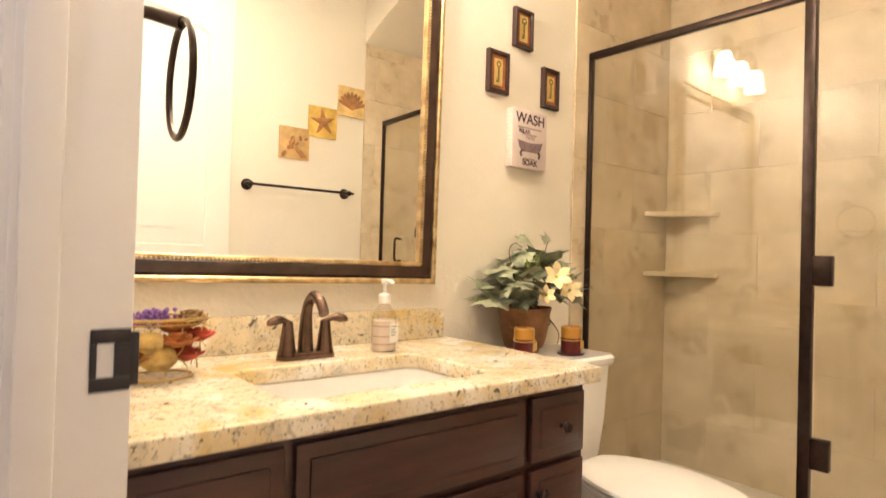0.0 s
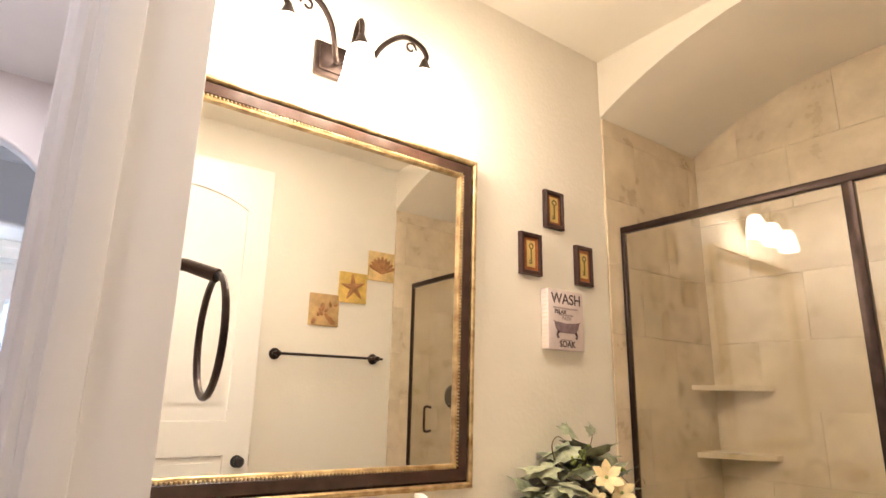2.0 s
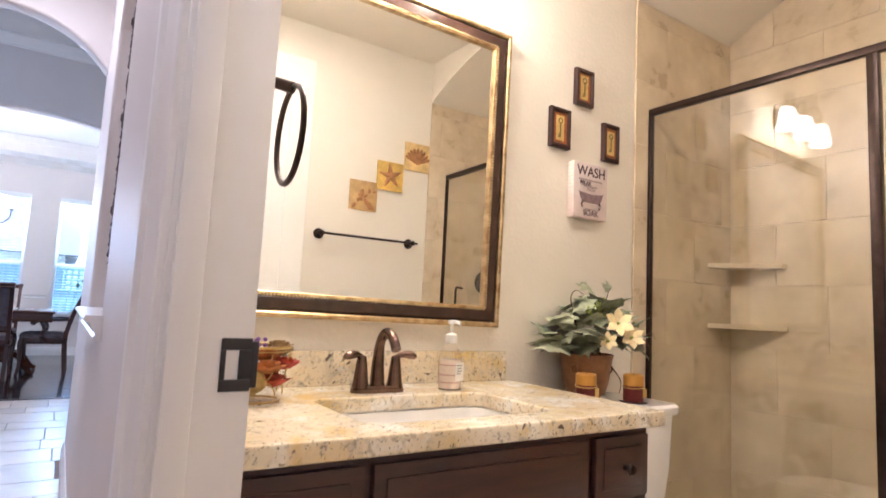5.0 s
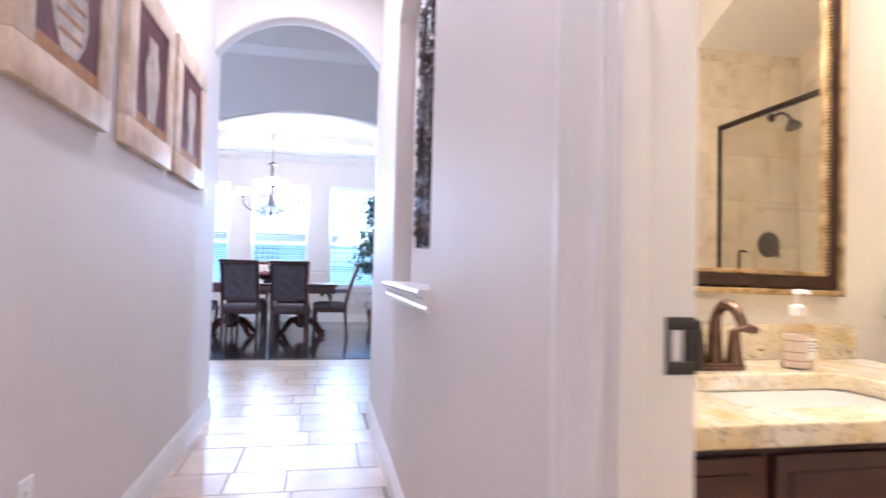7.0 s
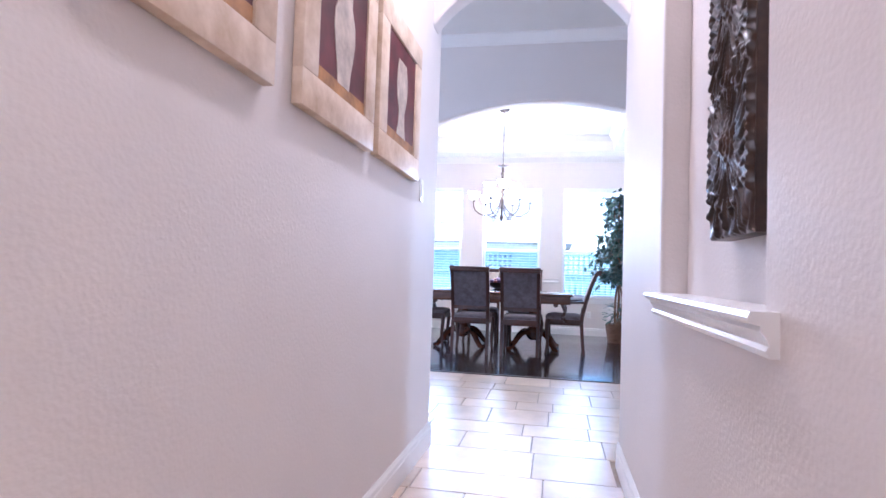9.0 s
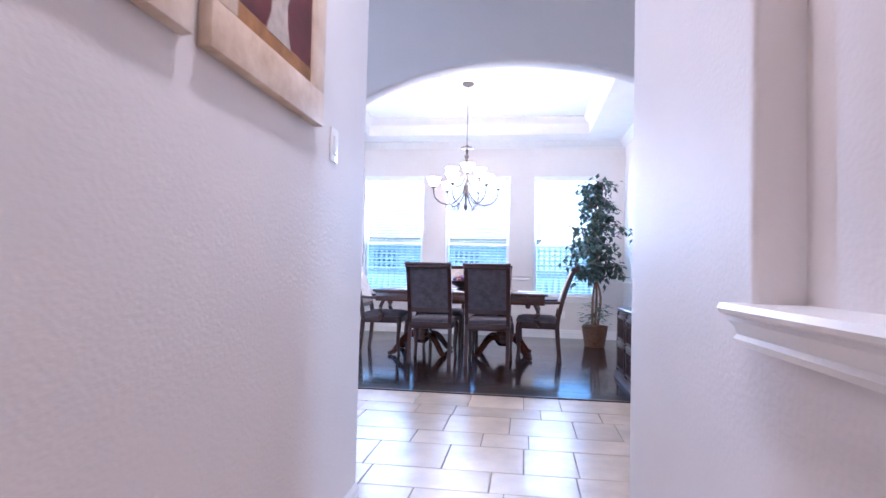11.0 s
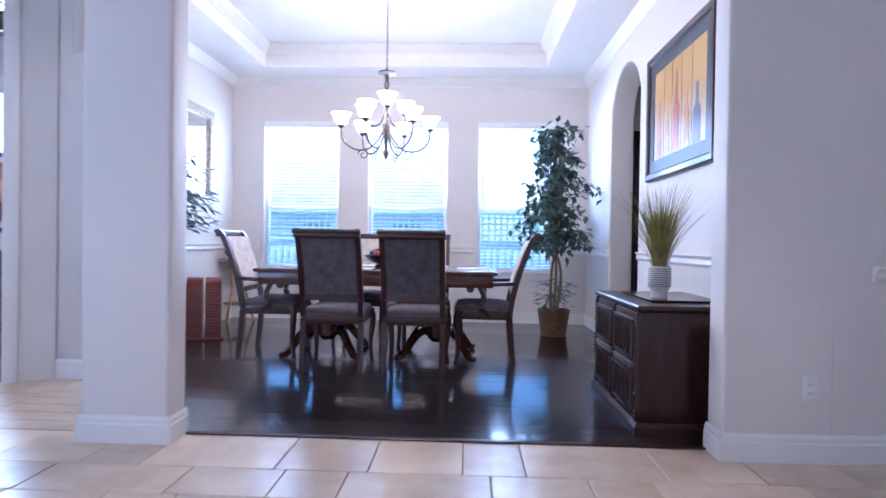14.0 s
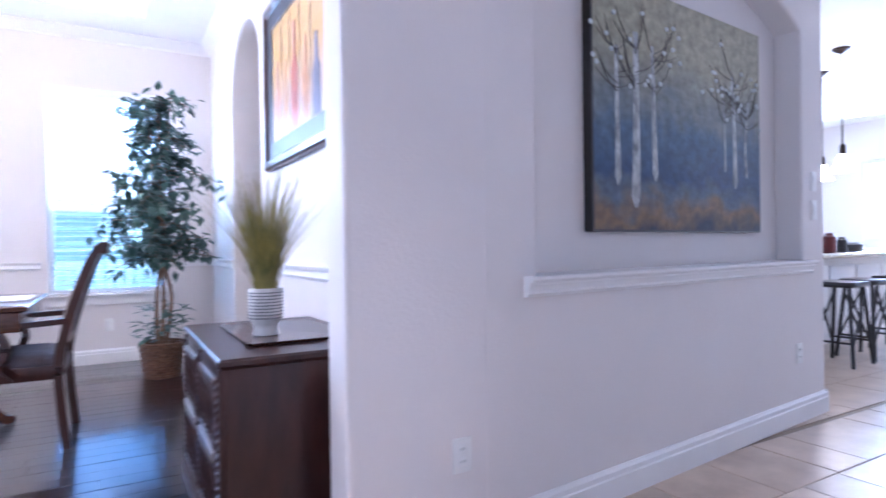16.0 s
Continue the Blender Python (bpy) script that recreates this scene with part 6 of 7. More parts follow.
CL = "cherry wood dining chair with grey damask upholstery"
ch = dining_chair(pose(-1.325, 8.60, 0.004), False, CL, "chairs round the table")
copy_thing(ch, pose(-0.695, 8.585, 0.004, 0, 0, -1.5))
copy_thing(ch, pose(-1.36, 10.30, 0.004, 0, 0, 180))
copy_thing(ch, pose(-0.72, 10.30, 0.004, 0, 0, 181))
ac = dining_chair(pose(0.095, 9.28, 0.004, 0, 0, 88), True, "cherry wood dining armchair at the head of the table", "chairs round the table")
copy_thing(ac, pose(-2.24, 9.36, 0.004, 0, 0, -88))

# ---- table ----
TX, TYC, TZ = -1.05, 9.42, 0.78
tab = thing("dining_table", (TX, TYC, 0.004), "long dark cherry double-pedestal dining table", "table")
bm = bmesh.new()
loft(bm, [(round_rect(-0.99, 0.99, -0.51, 0.51, 0.015), TZ - 0.034), (round_rect(-1.01, 1.01, -0.53, 0.53, 0.02), TZ - 0.026), (round_rect(-1.01, 1.01, -0.53, 0.53, 0.02), TZ - 0.008), (round_rect(-1.0, 1.0, -0.52, 0.52, 0.02), TZ)])
part("tabletop", bm, TABLEWOOD, tab)
part("apron", box(box(box(bx(-0.975, 0.975, -0.495, -0.47, TZ - 0.135, TZ - 0.033, 0.004), -0.975, 0.975, 0.47, 0.495, TZ - 0.135, TZ - 0.033, 0.004), -0.975, -0.95, -0.472, 0.472, TZ - 0.135, TZ - 0.033, 0.004), 0.95, 0.975, -0.472, 0.472, TZ - 0.135, TZ - 0.033, 0.004), TABLEWOOD, tab)
for x in (-0.50, 0.50):
    p = part("pedestal", lathe(bmesh.new(), [(0.16, TZ - 0.05), (0.16, TZ - 0.08), (0.07, TZ - 0.12), (0.055, TZ - 0.2), (0.085, TZ - 0.32), (0.10, TZ - 0.42), (0.075, TZ - 0.48), (0.09, TZ - 0.52), (0.09, TZ - 0.62), (0.05, TZ - 0.66)], 22, pose(x, 0, 0)), TABLEWOOD, tab)
    for q in range(4):
        a = radians(45 + 90 * q)
        d = Vector((math.cos(a), math.sin(a), 0))
        pts = spline([Vector((x, 0, 0.19)) + d * 0.06, Vector((x, 0, 0.235)) + d * 0.15, Vector((x, 0, 0.19)) + d * 0.26, Vector((x, 0, 0.085)) + d * 0.36, Vector((x, 0, 0.03)) + d * 0.42, Vector((x, 0, 0.032)) + d * 0.455], 5)
        lg = part("pedestal_leg", bar(bmesh.new(), pts, [0.055 - 0.018 * i / len(pts) for i in range(len(pts))], [0.07 - 0.03 * i / len(pts) for i in range(len(pts))]), TABLEWOOD, p)
        part("foot_scroll", lathe(bmesh.new(), [(0.018, -0.022), (0.024, -0.016), (0.024, 0.016), (0.018, 0.022)], 14, Matrix.Translation(Vector((x, 0, 0.026)) + d * 0.455) @ pose(0, 0, 0, 90, 0, math.degrees(a))), TABLEWOOD, p)
MATM = mat("placemat_linen", (0.50, 0.47, 0.44), 0.7, var=0.2, scale=30, bump=0.3, bscale=300)
for x, y in ((-0.26, -0.32), (0.36, -0.32), (-0.3, 0.32), (0.36, 0.32), (0.82, 0.05), (-0.84, 0.0)):
    pm = thing("placemat", (TX + x, TYC + y, TZ + 0.0045, 0, 0, 90 if abs(x) > 0.7 else 0), "pale woven placemat on the dining table", "placemat", "placemats")
    bm = bmesh.new()
    prism(bm, round_rect(-0.22, 0.22, -0.15, 0.15, 0.02), 0, 0.004)
    part("mat", bm, MATM, pm)
bw = thing("fruit_bowl", (TX - 0.02, TYC + 0.05, TZ + 0.0045), "dark bowl of artificial fruit and flowers", "bowl")
part("dish", lathe(bmesh.new(), [(0.06, 0.0), (0.07, 0.01), (0.05, 0.03), (0.12, 0.06), (0.17, 0.11), (0.165, 0.113), (0.11, 0.07), (0.0, 0.05)], 28), BRONZE, bw)
FRUITS = [mat("red_apple", (0.25, 0.03, 0.03), 0.35, var=0.3, bump=0.03), mat("purple_grape", (0.08, 0.03, 0.09), 0.3, var=0.3, bump=0.03), mat("yellow_pear", (0.55, 0.36, 0.08), 0.45, var=0.3, bump=0.03)]
for i in range(16):
    a, r = lr.uniform(0, 6.28), lr.uniform(0, 0.11)
    s = lr.uniform(0.025, 0.042)
    bm = bmesh.new()
    lathe(bm, [(0.0, -s)] + [(s * math.sin(t) * (1 + 0.06 * math.cos(t)), -s * math.cos(t)) for t in [math.pi * j / 8 for j in range(1, 8)]] + [(0.002, s * 0.86)], 12, pose(r * math.cos(a), r * math.sin(a), 0.11 + 0.05 * (1 - r / 0.12), lr.uniform(-40, 40), lr.uniform(-40, 40), 0))
    part("fruit", bm, FRUITS[i % 3], bw)

# ---- chandelier ----
chd = thing("chandelier", (-1.04, 9.40, 0), "nine-light wrought iron chandelier with lit frosted bell shades", "chandelier")
part("canopy", lathe(bmesh.new(), [(0.075, 3.349), (0.075, 3.335), (0.06, 3.318), (0.02, 3.305), (0.008, 3.295)], 24), IRON, chd)
for i in range(26):
    z = 3.29 - 0.028 * i
    part("chain_link", tube(bmesh.new(), [Vector((0.008 * math.cos(a), 0, z + 0.018 * math.sin(a))) if i % 2 else Vector((0, 0.008 * math.cos(a), z + 0.018 * math.sin(a))) for a in [2 * math.pi * j / 10 for j in range(11)]], 0.0025, 5), IRON, chd)
part("column", lathe(bmesh.new(), [(0.008, 2.58), (0.02, 2.56), (0.075, 2.545), (0.08, 2.53), (0.02, 2.52), (0.016, 2.46), (0.03, 2.44), (0.016, 2.40), (0.014, 2.12), (0.035, 2.06), (0.04, 2.01), (0.02, 1.97), (0.014, 1.85), (0.03, 1.82), (0.02, 1.79), (0.006, 1.76), (0.0, 1.75)], 20), IRON, chd)
SHP = [(0.024, 0.0), (0.045, 0.012), (0.056, 0.04), (0.066, 0.075), (0.088, 0.105), (0.085, 0.106), (0.062, 0.077), (0.052, 0.042), (0.040, 0.016), (0.0, 0.01)]
for tier, (cnt, rad, zs, off) in enumerate(((6, 0.40, 2.05, 12), (3, 0.20, 2.20, 40))):
    for q in range(cnt):
        a = radians(off + 360 * q / cnt)
        d = Vector((math.cos(a), math.sin(a), 0))
        Z = Vector((0, 0, 1))
        if tier == 0:
            pts = spline([d * 0.015 + Z * 2.03, d * 0.08 + Z * 1.92, d * 0.17 + Z * 1.845, d * 0.29 + Z * 1.845, d * 0.38 + Z * 1.92, d * 0.40 + Z * 2.025], 6)
        else:
            pts = spline([d * 0.015 + Z * 2.18, d * 0.06 + Z * 2.09, d * 0.14 + Z * 2.07, d * 0.195 + Z * 2.12, d * 0.20 + Z * 2.175], 6)
        arm = part("arm", tube(bmesh.new(), pts, 0.0085, 8), IRON, chd)
        if tier == 0:
            cu = [d * (0.20 + 0.05 * math.cos(t) * (1 - t / 11)) + Z * (1.795 + 0.05 * math.sin(t) * (1 - t / 11)) for t in [0.4 * j for j in range(22)]]
            part("scroll", tube(bmesh.new(), cu, 0.005, 6), IRON, arm)
        part("cup", lathe(bmesh.new(), [(0.006, -0.03), (0.018, -0.022), (0.034, -0.004), (0.036, 0.002), (0.0, 0.003)], 16, Matrix.Translation(d * rad + Z * zs)), IRON, arm)
        part("shade", lathe(bmesh.new(), SHP, 22, Matrix.Translation(d * rad + Z * zs), closed=False), SHADE_DINING, chd, "lit frosted glass bell shade").visible_shadow = False

# ---- ceiling vent ----
vt = thing("ceiling_vent", (-0.55, 7.52, 3.10), "white slotted ceiling air vent", "vent")
part("frame", box(box(box(bx(-0.20, 0.20, -0.11, -0.08, -0.008, 0), -0.20, 0.20, 0.08, 0.11, -0.008, 0), -0.20, -0.17, -0.08, 0.08, -0.008, 0), 0.17, 0.20, -0.08, 0.08, -0.008, 0), TRIM, vt)
# near-black sheet stands in for the shaded hollow; no duct is built
part("backing", bx(-0.17, 0.17, -0.08, 0.08, -0.002, -0.0005), DARKSLOT, vt, "dark sheet for the shade behind the slats")
for i in range(8):
    b = bx(-0.008, 0.008, -0.08, 0.08, -0.001, 0.001)
    b.transform(pose(-0.15 + 0.043 * i, 0, -0.005, 0, 30, 0))
    part("slat", b, TRIM, vt)

# ---- sideboard ----
SX0, SX1, SYA, SYB, SZ = 0.615, 1.215, 7.295, 8.305, 0.695
sb = thing("sideboard", (0, 0, 0.004), "dark wooden two-door sideboard with carved spindle panels", "sideboard")
part("body", bx(SX0 + 0.02, SX1 - 0.005, SYA + 0.02, SYB - 0.02, 0.07, SZ - 0.035, 0.003), SIDEWOOD, sb)
part("top", loft(bmesh.new(), [(rect(SX0 + 0.01, SX1 - 0.003, SYA + 0.01, SYB - 0.01), SZ - 0.036), (rect(SX0 - 0.004, SX1 - 0.003, SYA - 0.004, SYB + 0.004), SZ - 0.022), (rect(SX0 - 0.004, SX1 - 0.003, SYA - 0.004, SYB + 0.004), SZ - 0.008), (rect(SX0 + 0.004, SX1 - 0.003, SYA + 0.004, SYB - 0.004), SZ)]), SIDEWOOD, sb)
part("plinth", loft(bmesh.new(), [(rect(SX0 - 0.015, SX1 - 0.005, SYA - 0.015, SYB + 0.015), 0.0), (rect(SX0 - 0.015, SX1 - 0.005, SYA - 0.015, SYB + 0.015), 0.05), (rect(SX0 + 0.005, SX1 - 0.005, SYA + 0.005, SYB - 0.005), 0.072)]), SIDEWOOD, sb)
for y in (SYA + 0.035, SYB - 0.035, (SYA + SYB) / 2):
    bm = bmesh.new()
    box(bm, SX0 - 0.002, SX0 + 0.022, y - 0.016, y + 0.016, 0.075, SZ - 0.037, 0.002)
    for i in range(22):
        bmesh.ops.create_icosphere(bm, subdivisions=1, radius=0.010, matrix=Matrix.Translation((SX0 - 0.002, y, 0.09 + 0.0255 * i)))
    part("beaded_pilaster", bm, SIDEWOOD, sb)
for k in range(2):
    ya = SYA + 0.055 + k * 0.47
    yb = ya + 0.42
    dr = part("door", bx(SX0 + 0.006, SX0 + 0.022, ya, yb, 0.085, SZ - 0.045, 0.003), SIDEWOOD, sb)
    for z0, z1 in ((0.105, 0.335), (0.385, 0.615)):
        part("panel_frame", box(box(box(bx(SX0 - 0.010, SX0 + 0.008, ya + 0.015, yb - 0.015, z0, z0 + 0.022, 0.004), SX0 - 0.010, SX0 + 0.008, ya + 0.015, yb - 0.015, z1 - 0.022, z1, 0.004), SX0 - 0.010, SX0 + 0.008, ya + 0.015, ya + 0.037, z0 + 0.02, z1 - 0.02, 0.004), SX0 - 0.010, SX0 + 0.008, yb - 0.037, yb - 0.015, z0 + 0.02, z1 - 0.02, 0.004), SIDEWOOD, dr)
        for i in range(5):
            y = ya + 0.075 + (yb - ya - 0.15) * i / 4
            h = z1 - z0 - 0.05
            part("spindle", lathe(bmesh.new(), [(0.010, 0.0), (0.016, 0.012), (0.010, 0.028), (0.013, h * 0.45), (0.016, h * 0.55), (0.010, h * 0.72), (0.018, h - 0.02), (0.010, h)], 12, pose(SX0 + 0.002, y, z0 + 0.025)), SIDEWOOD, dr)
    part("pull", bx(SX0 - 0.016, SX0 + 0.006, ya + 0.03, yb - 0.03, 0.342, 0.378, 0.008), mat("tarnished_pull", (0.25, 0.22, 0.22), 0.3, metal=0.6), dr, "tarnished metal door bar")
rn = thing("table_runner", (0.94, 7.80, SZ + 0.0042), "dark glossy tray on the sideboard", "tray")
part("runner", loft(bmesh.new(), [(round_rect(-0.19, 0.19, -0.30, 0.30, 0.02), 0.0), (round_rect(-0.20, 0.20, -0.31, 0.31, 0.02), 0.012), (round_rect(-0.185, 0.185, -0.295, 0.295, 0.02), 0.010)]), mat("dark_lacquer", (0.052, 0.019, 0.013), 0.2, var=0.3, scale=6, bump=0), rn)
vs = thing("grass_vase", (0.855, 7.70, SZ + 0.0165), "tall artificial grass in a grey striped ceramic vase", "plant")
part("vase", lathe(bmesh.new(), [(0.048, 0.0), (0.050, 0.006), (0.046, 0.03), (0.048, 0.04), (0.062, 0.06), (0.066, 0.09), (0.066, 0.18), (0.064, 0.186), (0.058, 0.18), (0.0, 0.16)], 30), CERAMIC, vs)
for i in range(9):
    z = 0.066 + 0.0125 * i
    part("stripe", lathe(bmesh.new(), [(0.0655, z), (0.0672, z + 0.0015), (0.0672, z + 0.004), (0.0655, z + 0.0055)], 30, closed=False), GREYSTRIPE, vs)
bm = bmesh.new()
gr = random.Random(21)
for i in range(330):
    a = gr.uniform(0, 2 * math.pi)
    lean = min(0.30, abs(gr.gauss(0, 0.12)) + 0.02)
    h = gr.uniform(0.28, 0.53)
    d = Vector((math.cos(a), math.sin(a), 0))
    s = Vector((-math.sin(a), math.cos(a), 0))
    w = gr.uniform(0.0028, 0.0056)
    base = d * gr.uniform(0, 0.04) + Vector((0, 0, 0.15))
    prev = None
    for k in range(6):
        t = k / 5
        p = base + d * (lean * t * t * h * 2.0 + lean * 0.35 * t) + Vector((0, 0, h * t * (1 - 0.18 * lean * t)))
        ww = w * (1 - 0.85 * t)
        row = (bm.verts.new(p - s * ww), bm.verts.new(p + d * ww * 0.5), bm.verts.new(p + s * ww))
        if prev:
            bm.faces.new((prev[0], prev[1], row[1], row[0]))
            bm.faces.new((prev[1], prev[2], row[2], row[1]))
        prev = row
g = part("grass", bm, GRASS, vs, "fine yellow-green grass blades", 80)
g["kind"] = "stuff"

# ---- bottle painting on the east wall ----
pp = thing("bottle_painting", (1.219, 0, 0), "framed painting of coloured bottles with black mat", "painting")
PY0, PY1, PZ0, PZ1 = 7.75, 9.07, 1.54, 2.54


def ring_x(y0, y1, z0, z1, w, xa, xb, bev=0.006):
    """One mitred rectangular frame on a wall along y; bev rounds both faces."""
    bm = bmesh.new()
    rings = []
    for d, x in ((0, xb - 0.001), (0, xa + bev), (bev, xa), (w - bev, xa), (w, xa + bev), (w, xb - bev), (w - bev, xb), (bev, xb)):
        rings.append([bm.verts.new((x, u, v)) for u, v in rect(y0 + d, y1 - d, z0 + d, z1 - d)])
    for a, b in zip(rings, rings[1:] + rings[:1]):
        for i in range(4):
            bm.faces.new((a[i], a[(i + 1) % 4], b[(i + 1) % 4], b[i]))
    return bm


part("frame", ring_x(PY0, PY1, PZ0, PZ1, 0.06, -0.05, -0.001, 0.012), CHERRY, pp, "broad dark cherry frame")
part("mat_board", ring_x(PY0 + 0.055, PY1 - 0.055, PZ0 + 0.055, PZ1 - 0.055, 0.10, -0.030, -0.002, 0.002), mat("slate_mat", (0.05, 0.06, 0.08), 0.4, var=0.2, bump=0.02), pp, "dark slate mat board")


def bottle_canvas():
    m = mat("ochre_canvas", (0.62, 0.40, 0.16), 0.25, var=0.2, scale=5, bump=0.1)
    nt = m.node_tree
    tc = nt.nodes["Texture Coordinate"]
    sep = nt.nodes.new("ShaderNodeSeparateXYZ")
    nt.links.new(tc.outputs["Object"], sep.inputs[0])
    r = nt.nodes.new("ShaderNodeValToRGB")
    e = r.color_ramp.elements
    e[0].position, e[0].color = 0.18, (0.70, 0.62, 0.60, 1)
    e[1].position, e[1].color = 0.62, (0.62, 0.38, 0.13, 1)
    mr = nt.nodes.new("ShaderNodeMapRange")
    mr.inputs["From Min"].default_value, mr.inputs["From Max"].default_value = 1.5, 2.5
    nt.links.new(sep.outputs["Z"], mr.inputs[0])
    nt.links.new(mr.outputs[0], r.inputs[0])
    nt.links.new(r.outputs[0], nt.nodes["Principled BSDF"].inputs["Base Color"])
    return m


part("canvas", bx(-0.024, -0.003, PY0 + 0.15, PY1 - 0.15, PZ0 + 0.15, PZ1 - 0.15), bottle_canvas(), pp, "ochre painted canvas")
for y, w, h, c in ((8.80, 0.09, 0.46, (0.45, 0.16, 0.05)), (8.62, 0.075, 0.42, (0.52, 0.25, 0.06)), (8.44, 0.12, 0.58, (0.42, 0.09, 0.04)), (8.24, 0.10, 0.44, (0.50, 0.22, 0.07)), (8.06, 0.12, 0.40, (0.10, 0.10, 0.16))):
    z0 = PZ0 + 0.16
    poly = [(y - w / 2, z0), (y + w / 2, z0), (y + w / 2, z0 + h * 0.55), (y + w * 0.2, z0 + h * 0.68), (y + w * 0.16, z0 + h), (y - w * 0.16, z0 + h), (y - w * 0.2, z0 + h * 0.68), (y - w / 2, z0 + h * 0.55)]
    bm = bmesh.new()
    prism(bm, poly, -0.0262, -0.02, Matrix(((0, 0, 1, 0), (1, 0, 0, 0), (0, 1, 0, 0), (0, 0, 0, 1))))
    part("bottle_shape", bm, mat("bottle_paint", c, 0.3, var=0.4, scale=8, bump=0.1), pp)
for y in (8.70, 8.53, 8.34, 8.15):
    part("painted_line", bx(-0.0256, -0.02, y - 0.003, y + 0.003, PZ0 + 0.15, PZ1 - 0.15), mat("dark_line", (0.12, 0.06, 0.03), 0.4), pp)

# ---- ficus tree in a basket ----
fic = thing("ficus_tree", (0.68, 10.66, 0.004), "artificial ficus tree in a woven basket", "plant")
bm = bmesh.new()
for i in range(14):
    z = 0.012 + 0.021 * i
    r = 0.125 + 0.045 * z / 0.3
    tube(bm, [((r + 0.004 * math.sin(9 * a + (i % 2) * math.pi)) * math.cos(a), (r + 0.004 * math.sin(9 * a + (i % 2) * math.pi)) * math.sin(a), z) for a in [2 * math.pi * j / 54 for j in range(55)]], 0.0115, 6)
part("basket", bm, WICKER, fic, "dark woven wicker basket")
part("soil_moss", lathe(bmesh.new(), [(0.158, 0.24), (0.12, 0.262), (0.05, 0.272), (0.0, 0.275)], 24, closed=False), mat("dry_moss", (0.10, 0.08, 0.04), 0.9, var=0.5, scale=30, bump=0.8), fic)
tr = random.Random(17)
tips = []
for k, (ax, ay) in enumerate(((0.0, 0.0), (0.035, 0.02), (-0.03, 0.015))):
    q = spline([(ax, ay, 0.25), (ax * 1.6 + 0.02, ay, 0.7), (-ax, -ay, 1.15), (ax * 1.2, ay, 1.6), (ax * 2.5, ay * 2, 2.24)], 5)
    part("trunk", tube(bmesh.new(), q, [0.018 * (1 - 0.7 * i / len(q)) for i in range(len(q))], 8), TRUNK, fic)
    for p in q[8:]:
        for _ in range(3):
            tips.append((p, p.z))
bml = bmesh.new()


def leaf_blade(bm, p, d, up, ln):
    s = d.cross(up)
    s = s.normalized() if s.length > 1e-3 else Vector((1, 0, 0))
    n = s.cross(d).normalized()
    w = ln * 0.29
    a, b, c, e = p, p + d * ln * 0.4 + s * w - n * 0.004, p + d * ln - n * ln * 0.18, p + d * ln * 0.4 - s * w - n * 0.004
    m = p + d * ln * 0.45 + n * ln * 0.05
    v = [bm.verts.new(x) for x in (a, b, c, e, m)]
    for i in range(4):
        bm.faces.new((v[i], v[(i + 1) % 4], v[4]))


for p, z in tips:
    a = tr.uniform(0, 2 * math.pi)
    reach = tr.uniform(0.16, 0.50) * (1.0 if z < 1.75 else 0.72) * (0.5 if z < 0.95 else 1.0)
    d = Vector((math.cos(a), math.sin(a) * 0.9, tr.uniform(-0.1, 0.5))).normalized()
    q = spline([p, p + d * reach * 0.6, p + d * reach + Vector((0, 0, -0.07))], 5)
    part("branch", tube(bmesh.new(), q, 0.0035, 5), TRUNK, fic)
    for t in q[3:]:
        for _ in range(2):
            dd = Vector((tr.gauss(0, 1), tr.gauss(0, 1), tr.gauss(-0.6, 0.6))).normalized()
            leaf_blade(bml, t + dd * 0.012 + Vector((tr.gauss(0, 0.025), tr.gauss(0, 0.025), tr.gauss(0, 0.03))), dd, Vector((0, 0, 1)), tr.uniform(0.075, 0.115))
for _ in range(90):
    a = tr.uniform(0, 2 * math.pi)
    r = tr.uniform(0.02, 0.20)
    dd = Vector((math.cos(a), math.sin(a), tr.uniform(-0.5, 0.7))).normalized()
    leaf_blade(bml, Vector((r * math.cos(a), r * math.sin(a), tr.uniform(0.30, 0.60))), dd, Vector((0, 0, 1)), tr.uniform(0.075, 0.11))
cr_ = part("crown", bml, LEAF, fic, "dark green pointed leaves", 80)
cr_["kind"] = "stuff"

# ---- west side: gilt mirror, hanging ivy on a stand, red chest, rattan stand ----
gm = thing("gilt_mirror", (-3.339, 0, 0), "wall mirror in a carved pale gilt frame", "mirror")
part("glass", bx(0.002, 0.014, 9.75, 10.84, 1.51, 2.42), MIRROR, gm)
part("frame", ring_x(9.66, 10.93, 1.42, 2.51, 0.10, 0.002, 0.045, 0.014), mat("pale_gilt", (0.48, 0.40, 0.31), 0.4, metal=0.4, var=0.4, scale=24, bump=0.5, bscale=60), gm)
bm = bmesh.new()
for i in range(40):
    for z in (1.48, 2.46):
        bmesh.ops.create_icosphere(bm, subdivisions=1, radius=0.016, matrix=Matrix.Translation((0.043, 9.71 + 0.0300 * i, z)) @ Matrix.Diagonal((0.5, 1, 1, 1)))
part("carved_beads", bm, bpy.data.materials["pale_gilt"], gm)["kind"] = "stuff"
iv = thing("ivy_plant", (-3.09, 9.50, 0.07), "trailing artificial ivy in a pot on a wall bracket", "plant")
part("bracket", box(tube(bmesh.new(), [(-0.243, 0, 1.14), (-0.10, 0, 1.115), (0, 0, 1.118)], 0.011, 8), -0.249, -0.241, -0.02, 0.02, 1.05, 1.24, 0.003), IRON, iv)
part("pot", lathe(bmesh.new(), [(0.07, 1.12), (0.10, 1.2), (0.115, 1.3), (0.10, 1.3), (0.0, 1.27)], 22), COPPER, iv)
bml = bmesh.new()
